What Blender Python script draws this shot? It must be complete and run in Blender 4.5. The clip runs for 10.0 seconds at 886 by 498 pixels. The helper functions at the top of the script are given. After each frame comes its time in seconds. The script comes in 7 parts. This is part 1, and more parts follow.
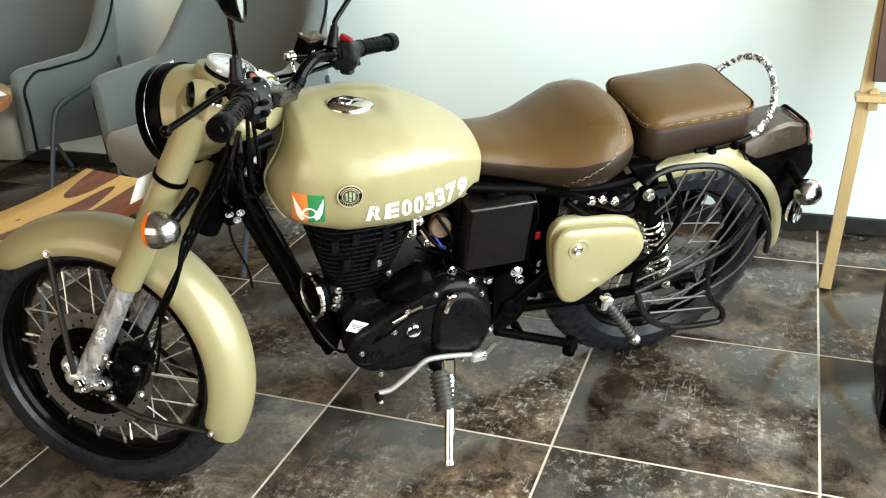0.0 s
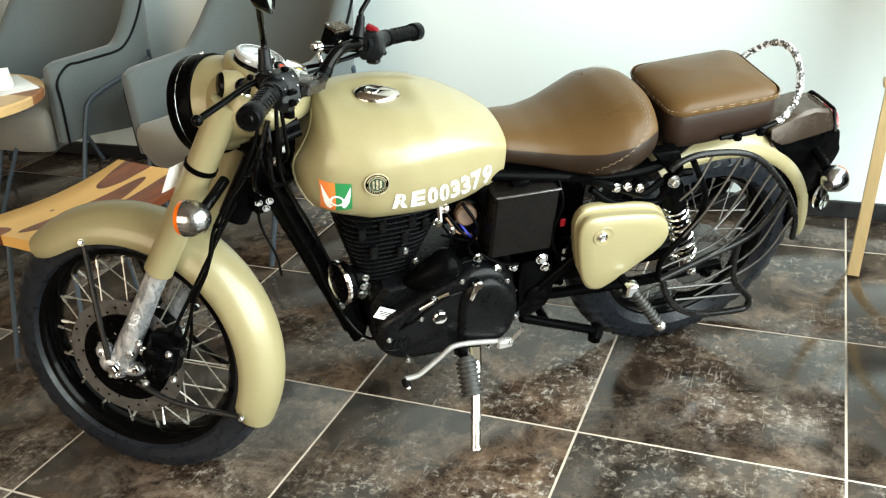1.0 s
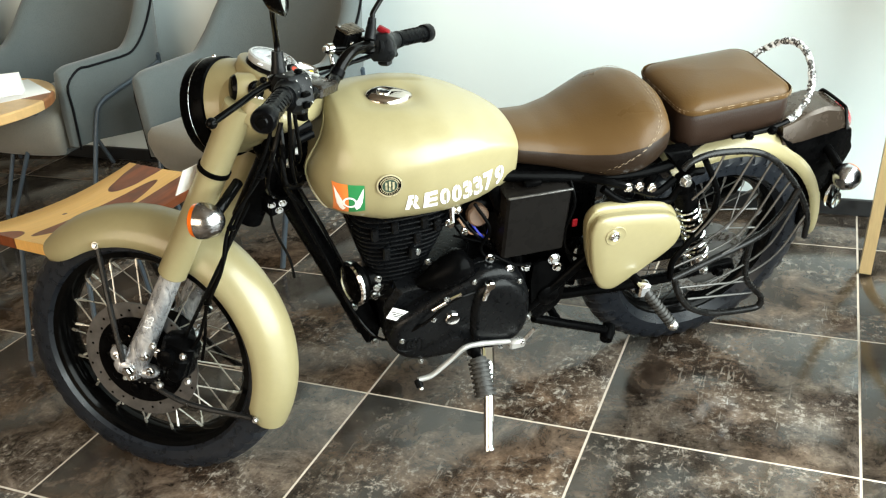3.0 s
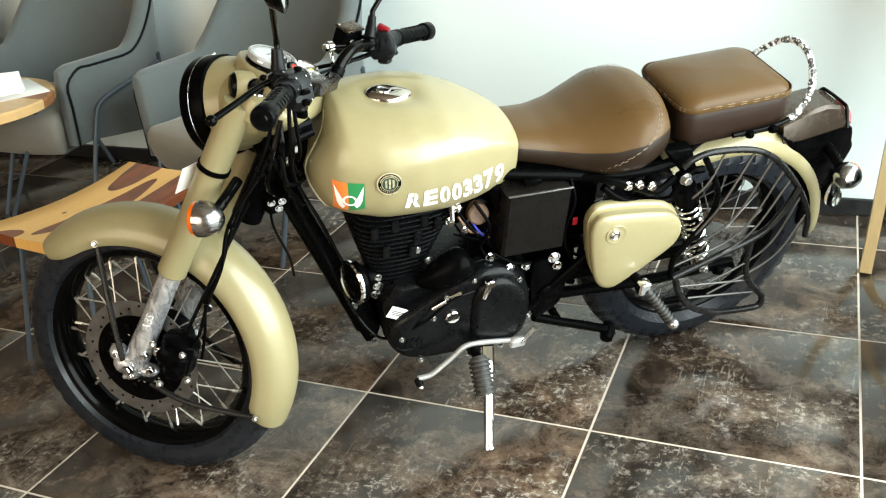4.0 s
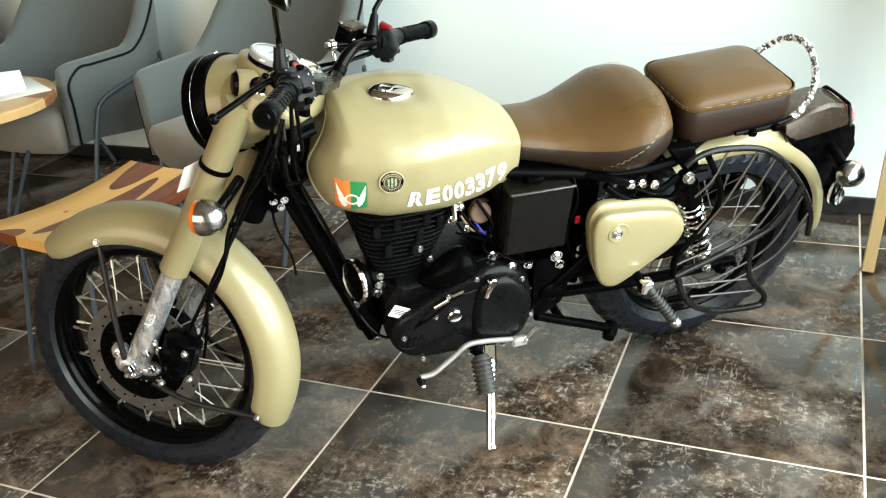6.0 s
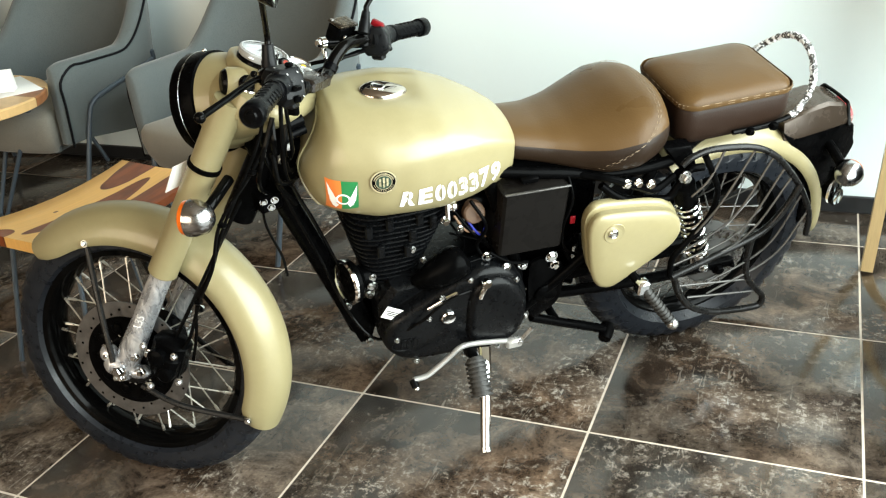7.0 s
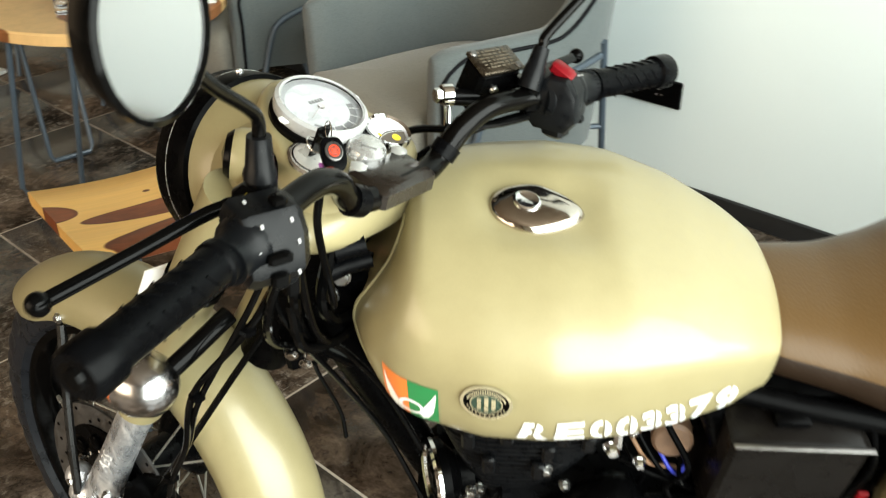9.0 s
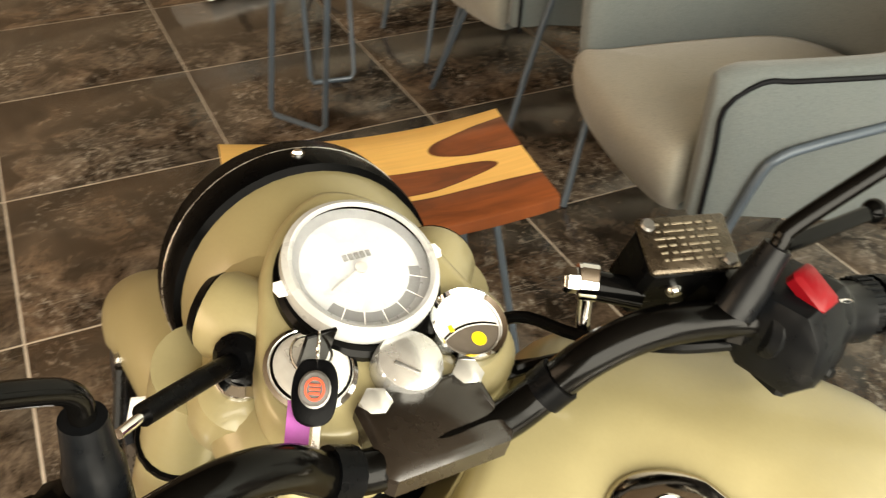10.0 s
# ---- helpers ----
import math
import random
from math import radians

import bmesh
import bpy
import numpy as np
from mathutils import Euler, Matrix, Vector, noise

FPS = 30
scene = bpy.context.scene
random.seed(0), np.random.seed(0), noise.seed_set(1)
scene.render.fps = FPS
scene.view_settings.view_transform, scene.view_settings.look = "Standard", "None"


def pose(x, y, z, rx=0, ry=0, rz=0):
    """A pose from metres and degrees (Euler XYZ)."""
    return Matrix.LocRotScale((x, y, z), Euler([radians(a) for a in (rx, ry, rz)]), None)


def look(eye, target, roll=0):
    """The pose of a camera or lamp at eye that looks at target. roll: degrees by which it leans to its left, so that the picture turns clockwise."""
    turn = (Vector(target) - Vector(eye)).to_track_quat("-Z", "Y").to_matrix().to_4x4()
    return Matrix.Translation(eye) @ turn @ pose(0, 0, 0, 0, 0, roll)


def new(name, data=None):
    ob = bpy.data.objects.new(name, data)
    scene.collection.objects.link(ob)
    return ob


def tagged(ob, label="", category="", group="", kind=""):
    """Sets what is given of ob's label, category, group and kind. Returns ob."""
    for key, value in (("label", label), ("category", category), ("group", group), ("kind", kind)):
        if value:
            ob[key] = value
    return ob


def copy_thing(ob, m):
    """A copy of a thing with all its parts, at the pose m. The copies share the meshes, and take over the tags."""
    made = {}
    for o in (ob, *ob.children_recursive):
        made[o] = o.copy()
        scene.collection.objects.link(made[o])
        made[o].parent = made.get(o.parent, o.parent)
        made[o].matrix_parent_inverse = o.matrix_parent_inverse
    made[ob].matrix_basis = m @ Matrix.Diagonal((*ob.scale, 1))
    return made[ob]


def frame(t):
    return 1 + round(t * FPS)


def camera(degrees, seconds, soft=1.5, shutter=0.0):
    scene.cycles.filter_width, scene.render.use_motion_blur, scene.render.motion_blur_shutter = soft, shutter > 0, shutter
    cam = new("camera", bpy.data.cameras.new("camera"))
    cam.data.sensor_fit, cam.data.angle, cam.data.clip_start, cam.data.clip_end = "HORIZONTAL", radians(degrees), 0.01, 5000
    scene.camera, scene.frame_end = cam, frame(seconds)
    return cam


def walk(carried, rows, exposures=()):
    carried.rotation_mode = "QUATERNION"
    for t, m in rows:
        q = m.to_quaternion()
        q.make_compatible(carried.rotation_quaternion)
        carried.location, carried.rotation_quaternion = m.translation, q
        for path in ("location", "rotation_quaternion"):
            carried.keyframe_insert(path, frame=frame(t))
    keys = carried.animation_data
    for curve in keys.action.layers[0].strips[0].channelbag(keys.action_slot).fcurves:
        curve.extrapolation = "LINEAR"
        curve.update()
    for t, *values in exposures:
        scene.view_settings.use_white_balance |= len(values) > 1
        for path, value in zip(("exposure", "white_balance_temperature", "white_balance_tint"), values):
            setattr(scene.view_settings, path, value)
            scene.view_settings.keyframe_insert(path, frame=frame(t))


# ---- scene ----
from mathutils.bvhtree import BVHTree

cam = camera(52.04, 10.0, 1.2, 0.3)
PATH = [
    (0.0, (1.0329, -1.7411, 1.3489), (0.3672, -0.0492, 0.5158), -3.03),
    (0.5, (1.0415, -1.7475, 1.3545), (0.3644, -0.0665, 0.5085), -3.28),
    (1.0, (1.0416, -1.7620, 1.3504), (0.3241, -0.0986, 0.5027), -4.00),
    (1.5, (1.0338, -1.7687, 1.3540), (0.3023, -0.1108, 0.5075), -4.48),
    (2.0, (1.0299, -1.7642, 1.3494), (0.2973, -0.1066, 0.5035), -4.53),
    (2.5, (1.0322, -1.7688, 1.3526), (0.3002, -0.1106, 0.5072), -4.58),
    (4.0, (1.0315, -1.7682, 1.3470), (0.2992, -0.1094, 0.5032), -4.56),
    (4.5, (1.0324, -1.7663, 1.3422), (0.3012, -0.1081, 0.4962), -4.57),
    (5.0, (1.0300, -1.7641, 1.3398), (0.2990, -0.1052, 0.4949), -4.52),
    (5.5, (1.0281, -1.7713, 1.3486), (0.2935, -0.1141, 0.5037), -4.61),
    (7.0, (1.0265, -1.7384, 1.3347), (0.2966, -0.0801, 0.4877), -4.62),
    (7.5, (1.0329, -1.6920, 1.3372), (0.2879, -0.0551, 0.4621), -4.74),
    (8.0, (0.9648, -1.5108, 1.3245), (0.1047, 0.0526, 0.4212), -3.67),
    (8.5, (0.8147, -1.1761, 1.3382), (-0.1429, 0.3005, 0.3880), -1.98),
    (9.0, (0.7087, -0.8266, 1.3046), (-0.4509, 0.4425, 0.2825), -0.52),
    (9.5, (0.5708, -0.5772, 1.3031), (-0.7595, 0.4492, 0.2181), 1.76),
    (9.7, (0.504, -0.490, 1.290), (-0.879, 0.430, 0.176), 1.95),
    (9.8, (0.479, -0.462, 1.291), (-0.930, 0.391, 0.157), 1.7),
    (10.0, (0.4563, -0.4239, 1.2915), (-1.0034, 0.2769, 0.1175), 0.87),
]
walk(cam, [(t, look(e, g, r)) for t, e, g, r in PATH],
     [(0.0, -0.05, 6850, 5), (1.2, 0.05, 6850, 5), (8.3, 0.05, 6850, 5), (9.0, 0.07, 7200, 7), (9.5, 0.09, 7850, 11), (10.0, 0.32, 8900, 14)])

# ---- world and lights ----
world = bpy.data.worlds.new("sky")
scene.world = world
world.use_nodes = True
wn = world.node_tree.nodes
sky = wn.new("ShaderNodeTexSky")
sky.sky_type, sky.sun_disc = "NISHITA", False
sky.sun_elevation, sky.sun_rotation = radians(40), radians(180)
world.node_tree.links.new(sky.outputs[0], wn["Background"].inputs[0])
wn["Background"].inputs[1].default_value = 0.12


def area(name, eye, target, sx, sy, watts, col=(1, 1, 1)):
    d = bpy.data.lights.new(name, "AREA")
    d.shape, d.size, d.size_y, d.energy, d.color = "RECTANGLE", sx, sy, watts, col
    ob = new(name, d)
    ob.matrix_world = look(eye, target)
    return ob


area("window_light_east", (2.58, -0.6, 1.62), (0, -0.6, 1.62), 3.8, 2.96, 425, (0.90, 1.0, 1.04))
# warm fill added for unseen indoor lamps; the south opening only carries it
area("warm_fill_south", (-1.0, -4.38, 1.7), (-1.0, 0, 1.7), 3.9, 2.3, 122, (1.0, 0.80, 0.60))

# ---- mesh tools ----
AX = {"x": Matrix.Rotation(radians(90), 4, "Y"), "y": Matrix.Rotation(radians(-90), 4, "X"), "z": Matrix()}


def at(x, y, z, axis="z"):
    """A frame at a point with its own z along a world axis."""
    return Matrix.Translation((x, y, z)) @ AX[axis]


def along(p, d):
    """A frame at p with its own z along d."""
    return Matrix.Translation(p) @ Vector(d).to_track_quat("Z", "Y").to_matrix().to_4x4()


def spline(pts, k=6, closed=False):
    """A smooth row of points through pts."""
    p = [Vector(q) for q in pts]
    n = len(p)
    out = []
    for i in range(n if closed else n - 1):
        a, b = p[i], p[(i + 1) % n]
        z = p[i - 1] if closed or i else a * 2 - b
        c = p[(i + 2) % n] if closed or i + 2 < n else b * 2 - a
        for j in range(k):
            t = j / k
            out.append(0.5 * (2 * a + (b - z) * t + (2 * z - 5 * a + 4 * b - c) * t * t + (3 * a - z - 3 * b + c) * t ** 3))
    if not closed:
        out.append(p[-1])
    return out


class Geo:
    """Gathers vertices and faces of one mesh."""

    def __init__(self):
        self.v, self.f, self.marks = [], [], [0]

    def add(self, verts, faces, m=None):
        k = len(self.v)
        self.v += [tuple(m @ Vector(q)) if m else tuple(q) for q in verts]
        self.f += [tuple(i + k for i in f) for f in faces]
        return self

    def loft(self, rings, m=None, cap=True, closed=True, loop=False):
        n = len(rings[0])
        verts = [q for r in rings for q in r]
        faces = []
        last = len(rings) if loop else len(rings) - 1
        for i in range(last):
            for j in range(n if closed else n - 1):
                a, b = i * n + j, i * n + (j + 1) % n
                c, d = ((i + 1) % len(rings)) * n + (j + 1) % n, ((i + 1) % len(rings)) * n + j
                faces.append((a, b, c, d))
        if cap and closed and not loop:
            faces += [tuple(range(n))[::-1], tuple(range((len(rings) - 1) * n, len(rings) * n))]
        return self.add(verts, faces, m)

    def tube(self, pts, r, n=10, closed=False, m=None, flat=1.0):
        p = [Vector(q) for q in pts]
        rs = r if isinstance(r, (list, tuple)) else [r] * len(p)
        rings, side = [], None
        for i, q in enumerate(p):
            if closed:
                d = (p[(i + 1) % len(p)] - p[i - 1]).normalized()
            else:
                d = (p[min(i + 1, len(p) - 1)] - p[max(i - 1, 0)]).normalized()
            if side is None:
                side = d.orthogonal().normalized()
            side = (side - d * side.dot(d)).normalized()
            up = d.cross(side)
            rings.append([q + rs[i] * (math.cos(a) * side + flat * math.sin(a) * up) for a in (2 * math.pi * k / n for k in range(n))])
        return self.loft(rings, m, loop=closed)

    def rod(self, a, b, r, n=10, m=None):
        return self.tube([a, b], r, n, m=m)

    def lathe(self, prof, n=32, m=None, a0=0.0, a1=360.0):
        full = abs(a1 - a0) >= 359.9
        k = n if full else n + 1
        rings = []
        for i in range(k):
            a = radians(a0 + (a1 - a0) * i / n)
            rings.append([(r * math.cos(a), r * math.sin(a), h) for r, h in prof])
        return self.loft(rings, m, cap=False, closed=False, loop=full)

    def ball(self, r, m=None, n=20, sx=1, sy=1, sz=1):
        prof = [(r * math.sin(math.pi * i / 12), -r * math.cos(math.pi * i / 12)) for i in range(13)]
        s = Matrix.Diagonal((sx, sy, sz, 1))
        return self.lathe(prof, n, (m or Matrix()) @ s)

    def box(self, size, m=None, c=0.003):
        x, y, z = (s / 2 for s in size)
        c = min(c, x * 0.49, y * 0.49, z * 0.49)
        def ring(px, py, h):
            q = c
            return [(px, -py + q, h), (px, py - q, h), (px - q, py, h), (-px + q, py, h), (-px, py - q, h), (-px, -py + q, h), (-px + q, -py, h), (px - q, -py, h)]
        return self.loft([ring(x - c, y - c, -z), ring(x, y, -z + c), ring(x, y, z - c), ring(x - c, y - c, z)], m)

    def slab(self, outline, h0, h1, m=None, c=0.003, shrink=None):
        """A plate with the given outline, from h0 to h1 along its own z, with chamfered rims."""
        cx = sum(p[0] for p in outline) / len(outline)
        cy = sum(p[1] for p in outline) / len(outline)
        def ring(k, h):
            out = []
            for x, y in outline:
                d = math.hypot(x - cx, y - cy) or 1
                f = max(0.0, (d - k) / d)
                out.append((cx + (x - cx) * f, cy + (y - cy) * f, h))
            return out
        s = shrink if shrink is not None else c
        return self.loft([ring(c, h0), ring(0, h0 + c), ring(0, h1 - s), ring(s * 0.3, h1 - s * 0.3), ring(s, h1)], m)

    def mark(self):
        """What is added from here on is a piece of its own."""
        if self.v and self.marks[-1] != len(self.v):
            self.marks.append(len(self.v))
        return self

    def pieces(self):
        ends = self.marks[1:] + [len(self.v)]
        out = []
        for a, b in zip(self.marks, ends):
            g = Geo()
            g.v = self.v[a:b]
            g.f = [tuple(i - a for i in f) for f in self.f if a <= f[0] < b]
            out.append(g)
        return out

    def bolt(self, p, d, r=0.007, h=0.007):
        m = along(p, d)
        self.mark()
        self.lathe([(0, -0.002), (r * 1.35, -0.002), (r * 1.35, 0.0015), (r * 1.1, 0.0015)], 14, m)
        self.lathe([(r, 0), (r, h * 0.8), (r * 0.8, h), (0, h)], 6, m)
        return self


def mesh_of(name, g, mat, sharp=38):
    me = bpy.data.meshes.new(name)
    me.from_pydata(g.v, [], g.f)
    bm = bmesh.new()
    bm.from_mesh(me)
    bmesh.ops.remove_doubles(bm, verts=bm.verts, dist=1e-5)
    bmesh.ops.recalc_face_normals(bm, faces=bm.faces)
    bm.to_mesh(me)
    bm.free()
    me.polygons.foreach_set("use_smooth", [True] * len(me.polygons))
    me.set_sharp_from_angle(angle=radians(sharp))
    me.materials.append(mat)
    return me


def part(name, g, mat, parent=None, label="", m=None, sharp=38):
    """Links one mesh, in its parent's space, as a part or (without parent) as a thing."""
    if m is not None:
        g.v = [tuple(m @ Vector(q)) for q in g.v]
    if len(g.marks) > 1:
        return [part(name, h, mat, parent, label, None, sharp) for h in g.pieces()][0]
    ob = new(name, mesh_of(name, g, mat, sharp))
    ob.parent = parent
    if label:
        ob["label"] = label
    return ob


def thing(name, m, label, category, group="", kind=""):
    ob = new(name)
    ob.matrix_world = m
    return tagged(ob, label, category, group, kind)


# ---- materials ----
def mat_base(name, col, rough=0.5, metal=0.0, coat=0.0, spec=0.5):
    mt = bpy.data.materials.new(name)
    mt.use_nodes = True
    b = mt.node_tree.nodes["Principled BSDF"]
    b.inputs["Base Color"].default_value = (*col, 1)
    b.inputs["Roughness"].default_value = rough
    b.inputs["Metallic"].default_value = metal
    b.inputs["Coat Weight"].default_value = coat
    b.inputs["Coat Roughness"].default_value = 0.26
    b.inputs["Specular IOR Level"].default_value = spec
    return mt, mt.node_tree.nodes, mt.node_tree.links, b


def coords(nd, lk, scale=(1, 1, 1), rot=(0, 0, 0), space="Object"):
    tc = nd.new("ShaderNodeTexCoord")
    mp = nd.new("ShaderNodeMapping")
    mp.inputs["Scale"].default_value = scale
    mp.inputs["Rotation"].default_value = rot
    lk.new(tc.outputs[space], mp.inputs[0])
    return mp.outputs[0]


def noise_tex(nd, lk, vec, scale, detail=4, rough=0.55, dist=0.0):
    n = nd.new("ShaderNodeTexNoise")
    n.inputs["Scale"].default_value, n.inputs["Detail"].default_value = scale, detail
    n.inputs["Roughness"].default_value, n.inputs["Distortion"].default_value = rough, dist
    if vec:
        lk.new(vec, n.inputs["Vector"])
    return n.outputs["Fac"]


def ramp(nd, lk, fac, stops):
    r = nd.new("ShaderNodeValToRGB")
    while len(r.color_ramp.elements) < len(stops):
        r.color_ramp.elements.new(0.5)
    for e, (p, c) in zip(r.color_ramp.elements, stops):
        e.position, e.color = p, (*c, 1) if len(c) == 3 else c
    lk.new(fac, r.inputs[0])
    return r.outputs[0]


def mix(nd, lk, fac, a, b, kind="MIX"):
    m = nd.new("ShaderNodeMix")
    m.data_type, m.blend_type = "RGBA", kind
    for s, v in ((m.inputs[0], fac), (m.inputs[6], a), (m.inputs[7], b)):
        if isinstance(v, (int, float)):
            s.default_value = v
        elif isinstance(v, tuple):
            s.default_value = (*v, 1)
        else:
            lk.new(v, s)
    return m.outputs[2]


def bump(nd, lk, b, fac, strength=0.2, dist=0.002):
    n = nd.new("ShaderNodeBump")
    n.inputs["Strength"].default_value, n.inputs["Distance"].default_value = strength, dist
    lk.new(fac, n.inputs["Height"])
    lk.new(n.outputs[0], b.inputs["Normal"])


def simple(name, col, rough=0.5, metal=0.0, coat=0.0, var=0.15, scale=30.0, bmp=0.0, rvar=0.1, spec=0.5):
    """Colour and gloss that vary at two scales, with an optional fine relief."""
    mt, nd, lk, b = mat_base(name, col, rough, metal, coat, spec)
    v = coords(nd, lk)
    n1 = noise_tex(nd, lk, v, scale)
    n2 = noise_tex(nd, lk, v, scale * 7)
    f = mix(nd, lk, 0.4, n1, n2)
    lo = tuple(c * (1 - var) for c in col)
    hi = tuple(min(1, c * (1 + var)) for c in col)
    lk.new(ramp(nd, lk, f, [(0.3, lo), (0.7, hi)]), b.inputs["Base Color"])
    r = nd.new("ShaderNodeMapRange")
    r.inputs["From Min"].default_value, r.inputs["From Max"].default_value = 0.3, 0.7
    r.inputs["To Min"].default_value, r.inputs["To Max"].default_value = max(0.02, rough - rvar), min(1, rough + rvar)
    lk.new(n1, r.inputs[0])
    lk.new(r.outputs[0], b.inputs["Roughness"])
    if bmp:
        bump(nd, lk, b, n2, bmp, 0.001)
    return mt


def floor_material():
    mt, nd, lk, b = mat_base("stone_tile", (0.05, 0.045, 0.04), 0.3, spec=0.65)
    tc = nd.new("ShaderNodeTexCoord")
    oi = nd.new("ShaderNodeObjectInfo")
    sh = nd.new("ShaderNodeVectorMath")
    sh.operation = "MULTIPLY_ADD"
    sh.inputs[1].default_value = (1, 1, 1)
    cb = nd.new("ShaderNodeCombineXYZ")
    mu = nd.new("ShaderNodeMath")
    mu.operation = "MULTIPLY"
    mu.inputs[1].default_value = 37.0
    lk.new(oi.outputs["Random"], mu.inputs[0])
    lk.new(mu.outputs[0], cb.inputs[0])
    lk.new(mu.outputs[0], cb.inputs[1])
    lk.new(tc.outputs["Object"], sh.inputs[0])
    lk.new(cb.outputs[0], sh.inputs[2])
    v = sh.outputs[0]
    big = noise_tex(nd, lk, v, 2.6, 5, 0.6, 0.5)
    cloud = noise_tex(nd, lk, v, 8.0, 9, 0.7, 0.6)
    flake = noise_tex(nd, lk, v, 46.0, 10, 0.8, 0.25)
    fine = noise_tex(nd, lk, v, 130.0, 5, 0.75)
    base = ramp(nd, lk, cloud, [(0.32, (0.0098, 0.0070, 0.0050)), (0.46, (0.039, 0.0295, 0.0225)), (0.58, (0.095, 0.074, 0.057)), (0.72, (0.175, 0.144, 0.117))])
    # warm brown drifts
    drift = noise_tex(nd, lk, v, 1.7, 3, 0.6, 0.3)
    base = mix(nd, lk, mix(nd, lk, 0.75, (0, 0, 0), ramp(nd, lk, drift, [(0.42, (0, 0, 0)), (0.62, (1, 1, 1))])), base, mix(nd, lk, 1.0, base, (1.25, 0.99, 0.79), "MULTIPLY"))
    # pale worn flakes, gathered in patches
    patch = ramp(nd, lk, big, [(0.45, (0, 0, 0)), (0.62, (1, 1, 1))])
    flakes = ramp(nd, lk, flake, [(0.53, (0, 0, 0)), (0.60, (1, 1, 1))])
    pm = mix(nd, lk, 1.0, flakes, patch, "MULTIPLY")
    col = mix(nd, lk, pm, base, (0.30, 0.265, 0.225))
    dk = ramp(nd, lk, flake, [(0.37, (0.35, 0.34, 0.33)), (0.47, (1, 1, 1))])
    col = mix(nd, lk, 1.0, col, dk, "MULTIPLY")
    col = mix(nd, lk, 0.7, col, mix(nd, lk, 1.0, col, fine, "OVERLAY"))
    # short pale scratches, lying several ways
    for turn, thin, weight in ((1.9, (70, 8, 1), 0.5), (-0.35, (85, 9, 1), 0.45), (2.5, (95, 11, 1), 0.4)):
        sv = nd.new("ShaderNodeMapping")
        sv.inputs["Scale"].default_value, sv.inputs["Rotation"].default_value = thin, (0, 0, turn)
        lk.new(v, sv.inputs[0])
        sn_ = noise_tex(nd, lk, sv.outputs[0], 1.0, 2, 0.5, 1.2)
        sc = ramp(nd, lk, sn_, [(0.69, (0, 0, 0)), (0.705, (1, 1, 1))])
        sm = mix(nd, lk, 1.0, sc, mix(nd, lk, 0.8, (0.35, 0.35, 0.35), patch), "MULTIPLY")
        col = mix(nd, lk, mix(nd, lk, weight, (0, 0, 0), sm), col, (0.40, 0.365, 0.32))
    lk.new(col, b.inputs["Base Color"])
    lk.new(ramp(nd, lk, cloud, [(0.3, (0.11, 0.11, 0.11)), (0.7, (0.24, 0.24, 0.24))]), b.inputs["Roughness"])
    bump(nd, lk, b, flake, 0.2, 0.0008)
    return mt


def wood_material(name, pale, dark, scale=1.0, thresh=0.56, axis="Y"):
    """Two-tone timber: pale sapwood with dark heartwood tongues and fine grain along its own axis."""
    mt, nd, lk, b = mat_base(name, pale, 0.4, 0, 0.05, 0.35)
    st = {"Y": (13 * scale, 2.6 * scale, 0.8), "X": (2.6 * scale, 13 * scale, 0.8)}[axis]
    v = coords(nd, lk, st)
    big = noise_tex(nd, lk, v, 1.0, 1, 0.35, 0.35)
    fv = coords(nd, lk, (st[0] * 9, st[1] * 2, st[2] * 9))
    fine = noise_tex(nd, lk, fv, 2.0, 5, 0.6, 0.4)
    heart = ramp(nd, lk, big, [(thresh - 0.003, (0, 0, 0)), (thresh + 0.003, (1, 1, 1))])
    rim = ramp(nd, lk, big, [(thresh - 0.004, (1, 1, 1)), (thresh + 0.004, (0.55, 0.5, 0.45)), (thresh + 0.03, (1, 1, 1))])
    p = mix(nd, lk, fine, tuple(c * 0.72 for c in pale), tuple(min(1, c * 1.15) for c in pale))
    d = mix(nd, lk, fine, tuple(c * 0.5 for c in dark), tuple(min(1, c * 1.5) for c in dark))
    col = mix(nd, lk, 1.0, mix(nd, lk, heart, p, d), rim, "MULTIPLY")
    lk.new(col, b.inputs["Base Color"])
    bump(nd, lk, b, fine, 0.12, 0.0008)
    return mt


